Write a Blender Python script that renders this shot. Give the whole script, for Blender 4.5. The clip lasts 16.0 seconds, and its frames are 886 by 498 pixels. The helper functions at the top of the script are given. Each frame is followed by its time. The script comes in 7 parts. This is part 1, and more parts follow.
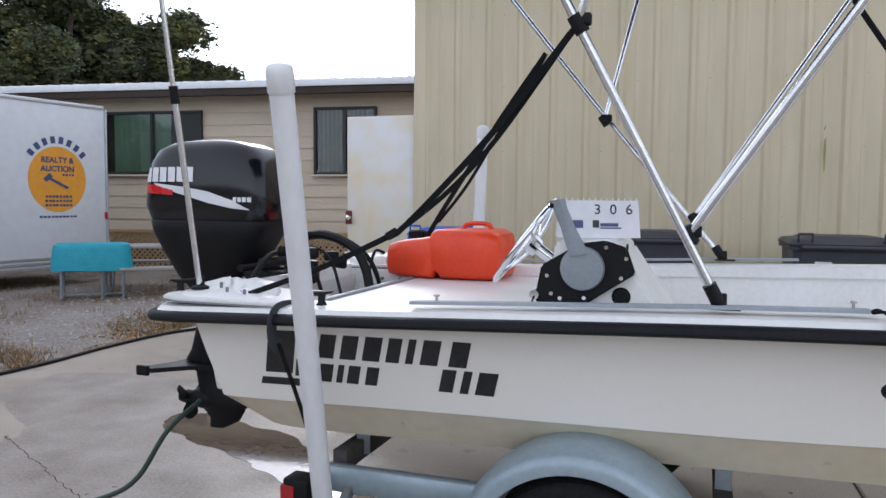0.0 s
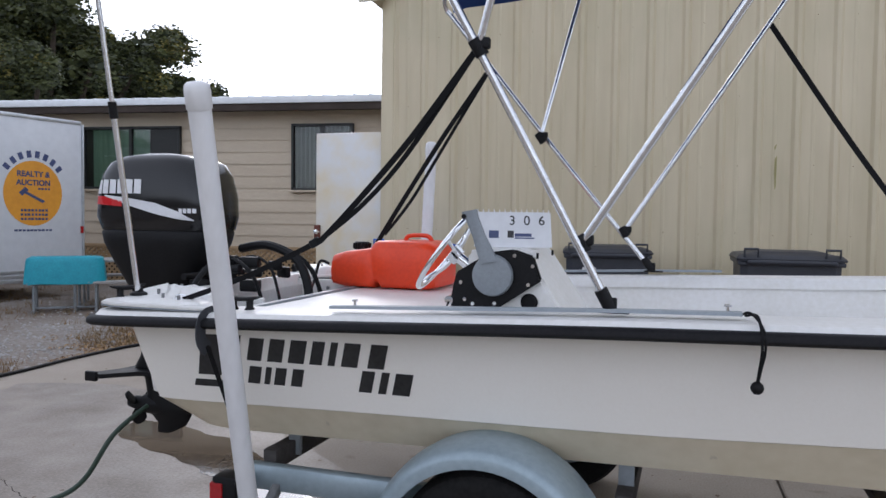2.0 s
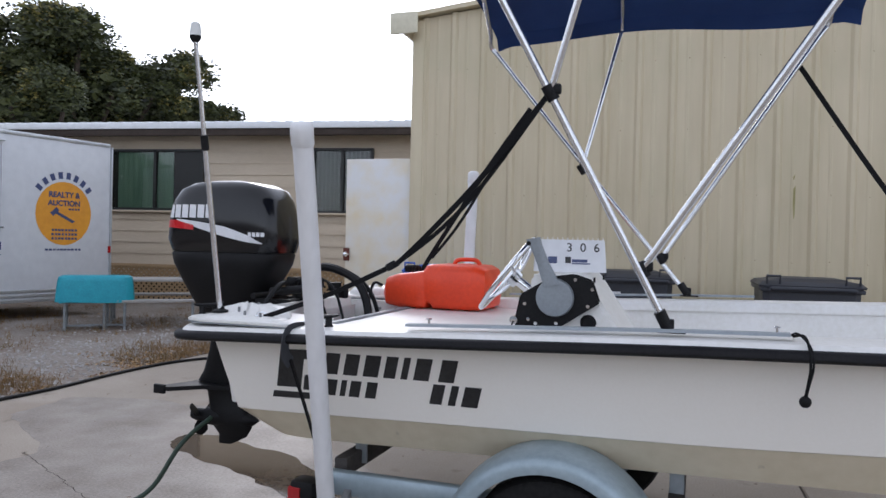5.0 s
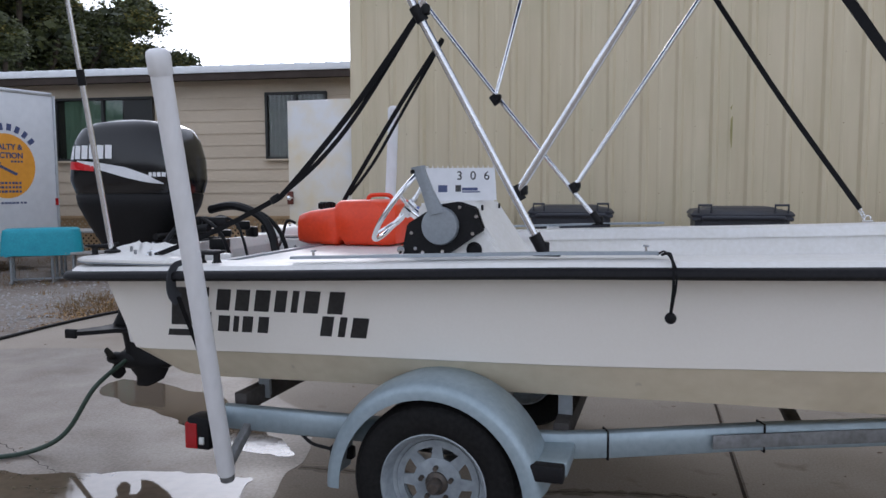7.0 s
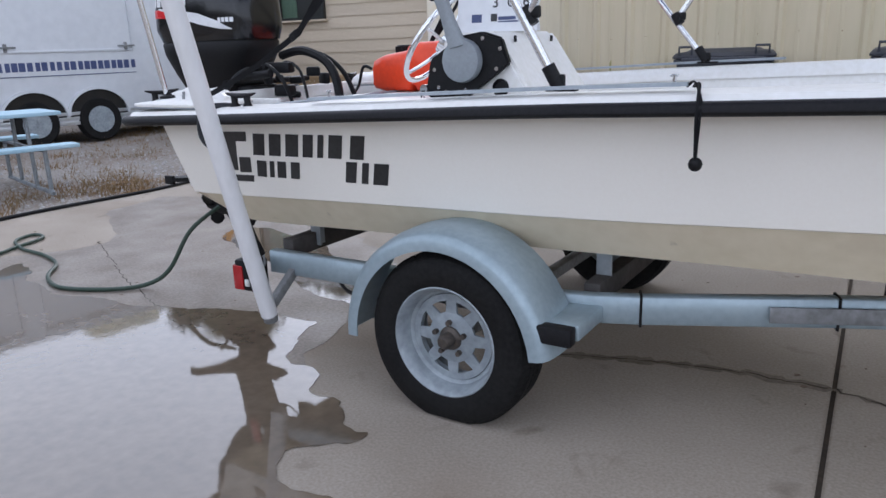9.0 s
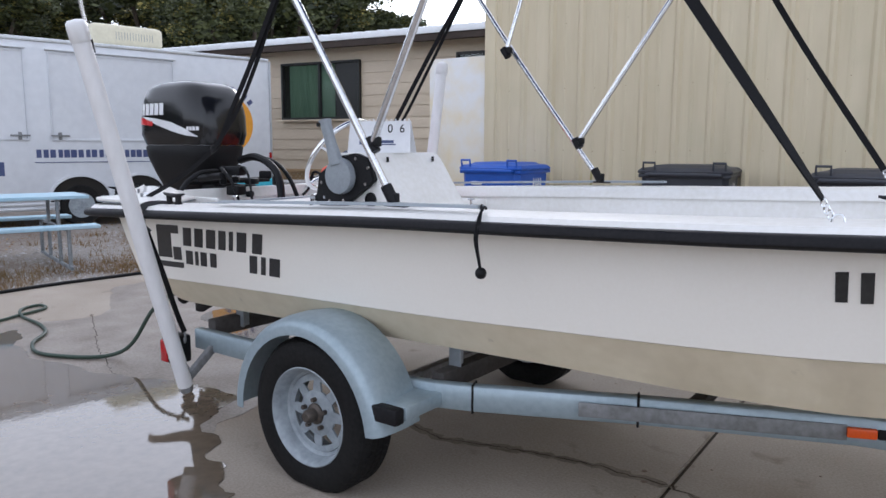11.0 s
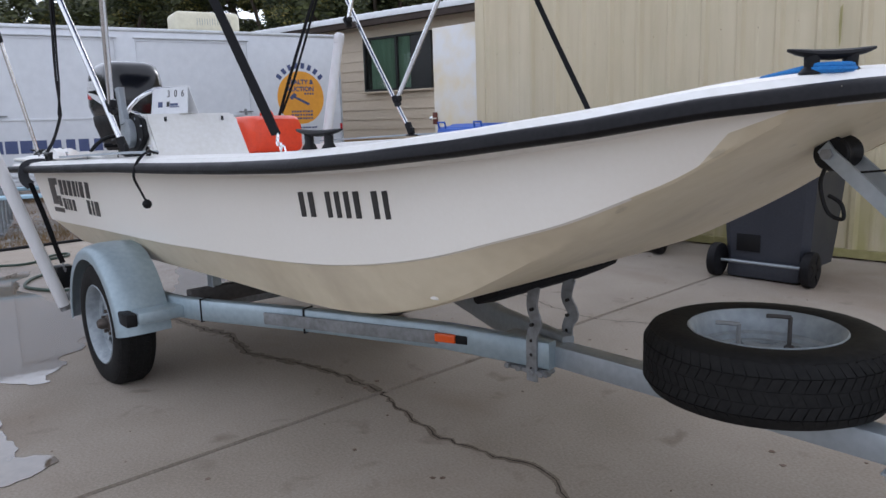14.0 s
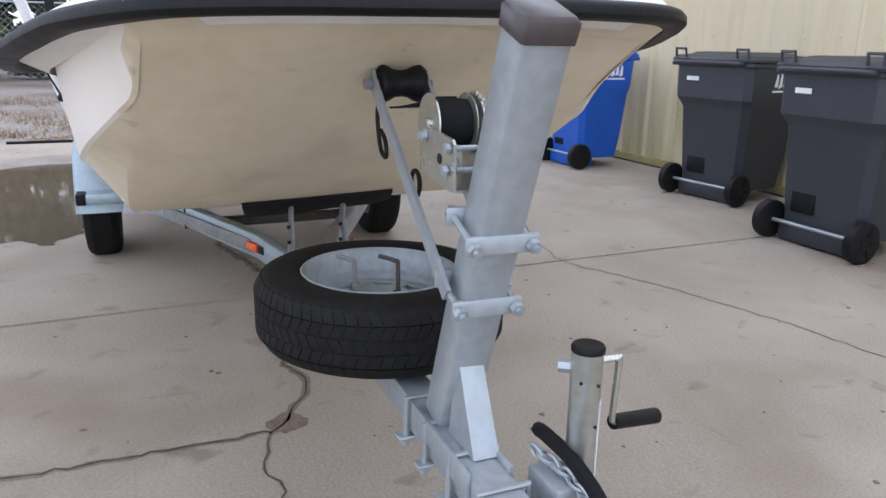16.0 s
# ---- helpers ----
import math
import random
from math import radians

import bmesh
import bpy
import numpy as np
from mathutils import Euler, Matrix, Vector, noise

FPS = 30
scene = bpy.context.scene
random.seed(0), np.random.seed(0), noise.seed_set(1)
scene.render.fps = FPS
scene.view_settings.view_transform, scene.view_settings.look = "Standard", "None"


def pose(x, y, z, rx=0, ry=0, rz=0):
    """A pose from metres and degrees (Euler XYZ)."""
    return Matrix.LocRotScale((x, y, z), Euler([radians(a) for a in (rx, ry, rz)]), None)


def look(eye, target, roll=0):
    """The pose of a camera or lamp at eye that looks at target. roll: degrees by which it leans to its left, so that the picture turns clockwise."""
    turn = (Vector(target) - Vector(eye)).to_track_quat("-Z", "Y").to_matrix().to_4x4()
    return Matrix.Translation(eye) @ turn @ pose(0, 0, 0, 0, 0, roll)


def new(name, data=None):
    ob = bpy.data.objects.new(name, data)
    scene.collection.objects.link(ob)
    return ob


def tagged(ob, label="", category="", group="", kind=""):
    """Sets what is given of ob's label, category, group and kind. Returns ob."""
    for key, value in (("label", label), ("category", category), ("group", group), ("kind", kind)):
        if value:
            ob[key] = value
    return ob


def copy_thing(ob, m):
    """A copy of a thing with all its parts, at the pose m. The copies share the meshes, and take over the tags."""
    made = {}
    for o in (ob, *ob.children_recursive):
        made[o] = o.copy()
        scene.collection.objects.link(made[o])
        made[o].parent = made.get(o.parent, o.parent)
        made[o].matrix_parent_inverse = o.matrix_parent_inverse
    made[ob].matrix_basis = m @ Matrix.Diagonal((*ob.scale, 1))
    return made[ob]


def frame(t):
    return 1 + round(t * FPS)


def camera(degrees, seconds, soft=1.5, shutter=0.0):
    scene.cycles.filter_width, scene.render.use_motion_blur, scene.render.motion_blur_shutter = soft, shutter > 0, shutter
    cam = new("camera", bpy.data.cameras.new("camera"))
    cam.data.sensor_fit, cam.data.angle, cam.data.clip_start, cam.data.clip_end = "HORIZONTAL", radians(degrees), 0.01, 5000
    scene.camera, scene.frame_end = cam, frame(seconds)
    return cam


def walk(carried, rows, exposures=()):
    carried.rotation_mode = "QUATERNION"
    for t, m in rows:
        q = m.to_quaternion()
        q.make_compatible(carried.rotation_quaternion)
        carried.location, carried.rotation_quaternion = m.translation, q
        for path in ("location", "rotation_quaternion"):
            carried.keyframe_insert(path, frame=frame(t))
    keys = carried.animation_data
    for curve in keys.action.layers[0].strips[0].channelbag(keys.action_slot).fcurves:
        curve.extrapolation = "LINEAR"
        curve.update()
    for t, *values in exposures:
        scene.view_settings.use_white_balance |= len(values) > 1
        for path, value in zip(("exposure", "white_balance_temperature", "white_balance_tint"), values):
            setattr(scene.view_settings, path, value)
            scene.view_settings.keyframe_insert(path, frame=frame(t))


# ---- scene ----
cam = camera(62.1, 16.0)
PATH = [
    (0, (0.354, -2.275, 1.438), (-0.316, -0.395, 1.308), 0.4),
    (0.5, (0.386, -2.305, 1.432), (-0.156, -0.385, 1.282), 1.4),
    (1, (0.472, -2.309, 1.449), (-0.079, -0.388, 1.367), 0.6),
    (1.5, (0.579, -2.354, 1.421), (-0.049, -0.456, 1.387), 2.6),
    (2, (0.636, -2.338, 1.417), (-0.005, -0.446, 1.334), 0.7),
    (2.5, (0.66, -2.337, 1.383), (0.012, -0.462, 1.132), -0.3),
    (3, (0.636, -2.405, 1.434), (-0.085, -0.54, 1.384), -2.2),
    (5.5, (0.481, -2.658, 1.417), (-0.164, -0.765, 1.394), 1.8),
    (6, (0.512, -2.654, 1.406), (-0.059, -0.739, 1.344), 0.8),
    (6.5, (0.629, -2.596, 1.401), (0.221, -0.641, 1.311), 1.5),
    (7, (0.817, -2.517, 1.367), (0.226, -0.614, 1.199), -0.3),
    (7.5, (0.945, -2.404, 1.267), (0.266, -0.548, 0.959), -0.8),
    (8, (1.06, -2.266, 1.212), (0.28, -0.484, 0.747), -2.0),
    (8.5, (1.17, -2.117, 1.231), (0.218, -0.446, 0.68), -2.4),
    (11, (2.088, -1.981, 1.339), (0.904, -0.393, 1.063), 0.2),
    (11.5, (2.387, -1.939, 1.34), (1.149, -0.392, 1.069), -0.6),
    (12, (2.672, -1.87, 1.329), (1.542, -0.257, 0.983), -1.4),
    (12.5, (2.853, -1.721, 1.251), (1.732, -0.109, 0.869), -2.0),
    (13, (3.116, -1.493, 1.251), (1.861, 0.026, 0.911), -4.9),
    (13.5, (3.524, -1.324, 1.256), (2.026, -0.059, 0.861), -2.4),
    (14, (3.812, -1.135, 1.249), (2.331, 0.163, 0.899), -1.7),
    (14.5, (4.051, -0.8, 1.285), (2.509, 0.385, 0.819), 0.6),
    (15, (4.286, -0.513, 1.276), (2.557, 0.406, 0.87), -0.5),
    (15.5, (4.533, -0.165, 1.27), (2.787, 0.705, 0.83), 0.3),
    (16, (4.663, 0.247, 1.231), (2.882, 0.977, 0.685), 1.1),
]
walk(cam, [(t, look(eye, target, roll)) for t, eye, target, roll in PATH], [(0, 0.08, 5800, 14), (1.5, 0.01, 5800, 15), (2.5, -0.14, 5800, 15), (3.2, -0.09, 5800, 15), (5.5, -0.09, 5800, 15), (6.5, -0.17, 5800, 15), (7.5, -0.19, 5650, 15), (8.5, 0.26, 5650, 15), (11, 0.26, 5800, 15), (12, 0.11, 5800, 15), (14, 0.13, 5800, 15), (15, 0.37, 5800, 15), (15.5, 0.58, 5800, 15), (16, 0.82, 5800, 15)])

# ---- world and light ----
world = bpy.data.worlds.new("sky")
scene.world = world
world.use_nodes = True
wn = world.node_tree.nodes
sky = wn.new("ShaderNodeTexSky")
sky.sky_type, sky.sun_disc = "NISHITA", False
sky.sun_elevation, sky.sun_rotation = radians(26), radians(333)
sky.air_density, sky.dust_density, sky.ozone_density = 1.0, 1.0, 1.0
# thin bright cloud: the sky's colours washed out, with an even white veil over them
veil, haze, wl = wn.new("ShaderNodeMix"), wn.new("ShaderNodeHueSaturation"), world.node_tree.links
haze.inputs["Saturation"].default_value = 0.25
veil.data_type, veil.blend_type = "RGBA", "ADD"
veil.inputs[0].default_value = 1.0
veil.inputs[7].default_value = (5.6, 5.7, 5.8, 1)
wl.new(sky.outputs[0], haze.inputs["Color"]), wl.new(haze.outputs[0], veil.inputs[6]), wl.new(veil.outputs[2], wn["Background"].inputs[0])
wn["Background"].inputs[1].default_value = 0.12
sun_data = bpy.data.lights.new("sun", "SUN")
sun_data.energy, sun_data.angle, sun_data.color = 0.5, radians(11), (1.0, 0.92, 0.82)
sun = new("sun", sun_data)
sun.matrix_world = look((-14, 28, 15.3), (0, 0, 0))

# ---- materials ----
def node_mat(name):
    m = bpy.data.materials.new(name)
    m.use_nodes = True
    return m, m.node_tree.nodes, m.node_tree.links, m.node_tree.nodes["Principled BSDF"]


def surface(name, colour, rough=0.5, metal=0.0, second=None, fine=60.0, coarse=4.0, amount=0.35, bump=0.0, bump_scale=None,
            spread=0.15, coat=0.0, stretch=(1, 1, 1), per_object=0.0, spec=0.5):
    """Two colours mixed by coarse and fine noise, roughness that varies, and a fine bump."""
    m, n, l, p = node_mat(name)
    second = second or tuple(c * (1 - amount) for c in colour)
    tc, mp = n.new("ShaderNodeTexCoord"), n.new("ShaderNodeMapping")
    mp.inputs["Scale"].default_value = stretch
    l.new(tc.outputs["Object"], mp.inputs[0])
    a, b = n.new("ShaderNodeTexNoise"), n.new("ShaderNodeTexNoise")
    a.inputs["Scale"].default_value, a.inputs["Detail"].default_value = coarse, 5
    b.inputs["Scale"].default_value, b.inputs["Detail"].default_value = fine, 4
    l.new(mp.outputs[0], a.inputs[0]), l.new(mp.outputs[0], b.inputs[0])
    add = n.new("ShaderNodeMath")
    add.operation = "ADD"
    l.new(a.outputs[0], add.inputs[0]), l.new(b.outputs[0], add.inputs[1])
    ramp = n.new("ShaderNodeMapRange")
    ramp.inputs["From Min"].default_value, ramp.inputs["From Max"].default_value = 0.72, 1.32
    l.new(add.outputs[0], ramp.inputs[0])
    mix = n.new("ShaderNodeMix")
    mix.data_type = "RGBA"
    mix.inputs[6].default_value, mix.inputs[7].default_value = (*colour, 1), (*second, 1)
    l.new(ramp.outputs[0], mix.inputs[0])
    out = mix.outputs[2]
    if per_object:
        info, hsv, sc = n.new("ShaderNodeObjectInfo"), n.new("ShaderNodeHueSaturation"), n.new("ShaderNodeMapRange")
        sc.inputs["To Min"].default_value, sc.inputs["To Max"].default_value = 1 - per_object, 1 + per_object
        l.new(info.outputs["Random"], sc.inputs[0]), l.new(sc.outputs[0], hsv.inputs["Value"]), l.new(out, hsv.inputs["Color"])
        out = hsv.outputs[0]
    l.new(out, p.inputs["Base Color"])
    rr = n.new("ShaderNodeMapRange")
    rr.inputs["To Min"].default_value, rr.inputs["To Max"].default_value = max(0.02, rough - spread), min(1, rough + spread)
    l.new(a.outputs[0], rr.inputs[0]), l.new(rr.outputs[0], p.inputs["Roughness"])
    p.inputs["Metallic"].default_value = metal
    p.inputs["Specular IOR Level"].default_value = spec
    p.inputs["Coat Weight"].default_value, p.inputs["Coat Roughness"].default_value = coat, 0.08
    if bump:
        bn = n.new("ShaderNodeBump")
        bn.inputs["Strength"].default_value, bn.inputs["Distance"].default_value = bump, 0.01
        src = b
        if bump_scale:
            src = n.new("ShaderNodeTexNoise")
            src.inputs["Scale"].default_value, src.inputs["Detail"].default_value = bump_scale, 4
            l.new(mp.outputs[0], src.inputs[0])
        l.new(src.outputs[0], bn.inputs["Height"]), l.new(bn.outputs[0], p.inputs["Normal"])
    return m


GEL = surface("gelcoat", (0.87, 0.835, 0.765), 0.30, 0, (0.85, 0.812, 0.735), 90, 2.2, bump=0.015, spread=0.03)
GELTOP = surface("deck_gelcoat", (0.85, 0.84, 0.82), 0.42, 0, (0.76, 0.745, 0.70), 45, 3.5, bump=0.06, spread=0.1)
RUBBER = surface("black_vinyl", (0.007, 0.007, 0.0085), 0.5, 0, (0.015, 0.0145, 0.016), 90, 9, bump=0.08, spec=0.18)
BLACKPL = surface("black_plastic", (0.006, 0.006, 0.007), 0.5, 0, (0.012, 0.012, 0.013), 120, 11, bump=0.05, spec=0.2)
COWL = surface("gloss_black_paint", (0.004, 0.0045, 0.006), 0.16, 0, (0.007, 0.0075, 0.009), 30, 5, spread=0.04)
DECALK = surface("black_decal", (0.012, 0.012, 0.013), 0.35, 0, (0.03, 0.03, 0.03), 60, 6)
DECALW = surface("white_decal", (0.80, 0.81, 0.83), 0.3, 0, (0.68, 0.69, 0.71), 60, 6)
DECALR = surface("red_decal", (0.62, 0.02, 0.025), 0.3, 0, (0.5, 0.02, 0.02), 60, 6)
DECALB = surface("blue_decal", (0.045, 0.065, 0.16), 0.35, 0, (0.07, 0.09, 0.20), 60, 6)
GALV = surface("galvanised_steel", (0.43, 0.47, 0.50), 0.48, 0.55, (0.33, 0.365, 0.39), 38, 4, bump=0.06)
GALVD = surface("weathered_galvanised_steel", (0.30, 0.31, 0.32), 0.6, 0.4, (0.17, 0.17, 0.17), 45, 7, bump=0.08)
FEND = surface("painted_blue_grey_steel", (0.36, 0.44, 0.48), 0.38, 0.35, (0.29, 0.36, 0.40), 40, 5, bump=0.03)
ZINC = surface("zinc_plated_steel", (0.55, 0.56, 0.52), 0.28, 0.85, (0.42, 0.43, 0.40), 45, 7, bump=0.03)
ALU = surface("polished_aluminium", (0.80, 0.81, 0.83), 0.22, 0.95, (0.66, 0.67, 0.69), 70, 12, spread=0.08)
CHROME = surface("chrome", (0.85, 0.86, 0.88), 0.09, 1.0, (0.75, 0.76, 0.78), 50, 9, spread=0.05)
PVC = surface("white_pvc_pipe", (0.80, 0.80, 0.81), 0.38, 0, (0.70, 0.70, 0.70), 30, 4, bump=0.02, stretch=(1, 1, 0.3))
TYRE = surface("tyre_rubber", (0.005, 0.005, 0.0055), 0.72, 0, (0.015, 0.0145, 0.014), 60, 7, bump=0.15, spec=0.2)
RIMW = surface("white_painted_wheel", (0.35, 0.39, 0.42), 0.45, 0.1, (0.21, 0.24, 0.26), 35, 8, bump=0.03)
HUB = surface("greasy_hub_metal", (0.05, 0.045, 0.042), 0.5, 0.5, (0.13, 0.105, 0.085), 60, 14, bump=0.1)
TANK = surface("orange_red_plastic", (0.85, 0.065, 0.012), 0.38, 0, (0.72, 0.05, 0.01), 50, 6, bump=0.04)
CANVAS = surface("navy_canvas", (0.010, 0.045, 0.18), 0.8, 0, (0.008, 0.032, 0.13), 300, 3, bump=0.2)
STRAP = surface("black_webbing", (0.007, 0.007, 0.008), 0.85, 0, (0.014, 0.014, 0.016), 350, 8, bump=0.25, spec=0.2)
GREYP = surface("grey_plastic", (0.27, 0.30, 0.32), 0.45, 0, (0.22, 0.24, 0.26), 90, 10, bump=0.03)
GREYSTRIP = surface("grey_vinyl_strip", (0.33, 0.37, 0.40), 0.5, 0, (0.26, 0.29, 0.31), 90, 9)
ROPEB = surface("blue_rope", (0.02, 0.22, 0.55), 0.7, 0, (0.01, 0.12, 0.38), 300, 12, bump=0.4)
REDL = surface("red_lens", (0.42, 0.012, 0.015), 0.18, 0, (0.30, 0.01, 0.012), 200, 9, spread=0.05)
AMBER = surface("amber_lens", (0.85, 0.12, 0.01), 0.2, 0, (0.75, 0.09, 0.01), 200, 9, spread=0.05)
PAPER = surface("white_card", (0.80, 0.81, 0.83), 0.5, 0, (0.72, 0.73, 0.75), 30, 6)
CONC = surface("concrete", (0.41, 0.36, 0.305), 0.82, 0, (0.275, 0.235, 0.19), 95, 1.1, bump=0.15, bump_scale=190, spread=0.12, spec=0.22)
CRACK = surface("crack_dirt", (0.035, 0.028, 0.022), 0.95, 0, (0.075, 0.055, 0.04), 40, 6, bump=0.2)
CRACKSTAIN = surface("dirt_stained_concrete", (0.25, 0.21, 0.17), 0.9, 0, (0.15, 0.12, 0.09), 50, 7, bump=0.15)
# holds the hull's shade on the cross members; also one dark hold-down bolt
DARKSTEEL = surface("dark_brown_steel", (0.075, 0.068, 0.064), 0.75, 0.1, (0.045, 0.04, 0.037), 45, 7, bump=0.1)
STAIN = surface("rust_brown_stain", (0.13, 0.085, 0.06), 0.9, 0, (0.24, 0.18, 0.14), 50, 9, bump=0.1)
WATER = surface("shallow_water_on_concrete", (0.17, 0.132, 0.095), 0.04, 0, (0.11, 0.085, 0.06), 18, 2.0, spread=0.02, bump=0.02, bump_scale=14, spec=1.0)
WATER.node_tree.nodes["Principled BSDF"].inputs["IOR"].default_value = 1.58
WETC = surface("wet_concrete", (0.30, 0.26, 0.22), 0.45, 0, (0.15, 0.122, 0.098), 60, 2.4, spread=0.22, spec=0.4, bump=0.1, bump_scale=120)
GROUND = surface("gravel_and_dry_soil", (0.33, 0.31, 0.285), 0.95, 0, (0.15, 0.10, 0.065), 22, 0.55, bump=0.6, bump_scale=35)
PEBBLE = surface("pale_gravel", (0.45, 0.44, 0.43), 0.9, 0, (0.25, 0.23, 0.21), 20, 5, bump=0.2)
DRYGRASS = surface("dry_grass", (0.26, 0.15, 0.065), 0.9, 0, (0.16, 0.12, 0.05), 9, 1.1)
METALWALL = surface("cream_ribbed_steel", (0.63, 0.55, 0.385), 0.5, 0, (0.54, 0.465, 0.31), 3.0, 0.8, bump=0.03, bump_scale=25, stretch=(3, 3, 0.35), spread=0.1)


def add_mildew(m, height, tint):
    """Green-yellow mildew in ragged patches, thinning out upwards."""
    n, l = m.node_tree.nodes, m.node_tree.links
    p = n["Principled BSDF"]
    old = p.inputs["Base Color"].links[0].from_socket
    tc, sp, mr, ns, mp = n.new("ShaderNodeTexCoord"), n.new("ShaderNodeSeparateXYZ"), n.new("ShaderNodeMapRange"), n.new("ShaderNodeTexNoise"), n.new("ShaderNodeMapping")
    mr.inputs["From Min"].default_value, mr.inputs["From Max"].default_value = height, 0.0
    mr.inputs["To Max"].default_value = 0.75
    mp.inputs["Scale"].default_value = (7, 7, 1.6)
    ns.inputs["Scale"].default_value, ns.inputs["Detail"].default_value = 1.0, 6
    mul, mix, st = n.new("ShaderNodeMath"), n.new("ShaderNodeMix"), n.new("ShaderNodeMapRange")
    st.inputs["From Min"].default_value, st.inputs["From Max"].default_value = 0.36, 0.62
    mul.operation, mix.data_type = "MULTIPLY", "RGBA"
    mix.inputs[7].default_value = (*tint, 1)
    l.new(tc.outputs["Object"], sp.inputs[0]), l.new(sp.outputs["Z"], mr.inputs[0])
    l.new(tc.outputs["Object"], mp.inputs[0]), l.new(mp.outputs[0], ns.inputs[0]), l.new(ns.outputs[0], st.inputs[0])
    l.new(st.outputs[0], mul.inputs[0]), l.new(mr.outputs[0], mul.inputs[1])
    l.new(mul.outputs[0], mix.inputs[0]), l.new(old, mix.inputs[6]), l.new(mix.outputs[2], p.inputs["Base Color"])


def add_stains(m, tint, scale, lo, hi, amount):
    """Wide irregular stains of another colour."""
    n, l = m.node_tree.nodes, m.node_tree.links
    p = n["Principled BSDF"]
    old = p.inputs["Base Color"].links[0].from_socket
    tc, ns, st, mix = n.new("ShaderNodeTexCoord"), n.new("ShaderNodeTexNoise"), n.new("ShaderNodeMapRange"), n.new("ShaderNodeMix")
    ns.inputs["Scale"].default_value, ns.inputs["Detail"].default_value, ns.inputs["Distortion"].default_value = scale, 9, 0.6
    st.inputs["From Min"].default_value, st.inputs["From Max"].default_value, st.inputs["To Max"].default_value = lo, hi, amount
    mix.data_type = "RGBA"
    mix.inputs[7].default_value = (*tint, 1)
    l.new(tc.outputs["Object"], ns.inputs[0]), l.new(ns.outputs[0], st.inputs[0]), l.new(st.outputs[0], mix.inputs[0])
    l.new(old, mix.inputs[6]), l.new(mix.outputs[2], p.inputs["Base Color"])


add_stains(CONC, (0.21, 0.155, 0.11), 0.75, 0.52, 0.74, 0.6)
add_stains(CONC, (0.16, 0.13, 0.105), 5.0, 0.62, 0.74, 0.55)
add_stains(METALWALL, (0.50, 0.46, 0.30), 1.3, 0.5, 0.75, 0.5)
add_mildew(METALWALL, 1.0, (0.36, 0.33, 0.10))
MILDEW = surface("mildewed_steel_base", (0.40, 0.35, 0.16), 0.7, 0, (0.24, 0.22, 0.08), 12, 2.5, bump=0.08)
SIDING = surface("cream_lap_siding", (0.62, 0.525, 0.40), 0.6, 0, (0.54, 0.45, 0.335), 25, 1.4, bump=0.08, stretch=(0.3, 1, 3), per_object=0.03)
FASCIA = surface("white_metal_fascia", (0.82, 0.84, 0.86), 0.45, 0.0, (0.72, 0.74, 0.76), 12, 2)
SOFFIT = surface("dark_brown_paint", (0.055, 0.037, 0.028), 0.7, 0, (0.035, 0.024, 0.018), 20, 3)
LATTICE = surface("tan_lattice_wood", (0.42, 0.29, 0.16), 0.75, 0, (0.34, 0.23, 0.12), 30, 4, bump=0.1)
# near-black colour for the shade inside openings and holes; also the jack rivets
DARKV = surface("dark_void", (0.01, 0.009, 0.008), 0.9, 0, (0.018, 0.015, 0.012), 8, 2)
WFRAME = surface("dark_window_frame", (0.014, 0.016, 0.015), 0.5, 0, (0.022, 0.023, 0.022), 30, 5)
BLIND = surface("green_curtain", (0.15, 0.235, 0.165), 0.8, 0, (0.10, 0.165, 0.115), 6, 2, stretch=(6, 6, 0.5))
BLINDW = surface("grey_vertical_blind", (0.075, 0.085, 0.075), 0.7, 0, (0.06, 0.07, 0.06), 10, 3)
DOORW = surface("white_painted_door", (0.70, 0.70, 0.69), 0.4, 0, (0.70, 0.60, 0.40), 5, 0.9, bump=0.03)
RUSTH = surface("rusty_red_metal", (0.17, 0.045, 0.03), 0.6, 0.4, (0.09, 0.03, 0.02), 60, 9, bump=0.1)
TRAILW = surface("white_trailer_skin", (0.68, 0.70, 0.73), 0.33, 0, (0.60, 0.62, 0.65), 8, 0.8, bump=0.02, bump_scale=4, spread=0.08)
TRIMA = surface("brushed_aluminium_trim", (0.60, 0.62, 0.64), 0.35, 0.7, (0.48, 0.50, 0.52), 30, 5)
ORANGE = surface("orange_yellow_sign_vinyl", (0.80, 0.36, 0.035), 0.4, 0, (0.70, 0.30, 0.03), 15, 2)
ACCREAM = surface("cream_plastic_housing", (0.72, 0.68, 0.52), 0.5, 0, (0.62, 0.58, 0.44), 20, 3)
TARP = surface("turquoise_tarp", (0.022, 0.36, 0.46), 0.5, 0, (0.015, 0.27, 0.36), 40, 4, bump=0.25, bump_scale=22)
TABLEP = surface("pale_blue_painted_planks", (0.33, 0.52, 0.64), 0.6, 0, (0.42, 0.55, 0.62), 25, 3, bump=0.1, stretch=(0.4, 3, 3), per_object=0.06)
TABLEL = surface("grey_tube_legs", (0.30, 0.33, 0.35), 0.5, 0.4, (0.20, 0.21, 0.22), 40, 6)
BINK = surface("charcoal_cart_plastic", (0.028, 0.031, 0.042), 0.5, 0, (0.042, 0.046, 0.058), 70, 4, bump=0.08)
BINB = surface("blue_cart_plastic", (0.012, 0.10, 0.50), 0.45, 0, (0.010, 0.075, 0.40), 70, 4, bump=0.08)
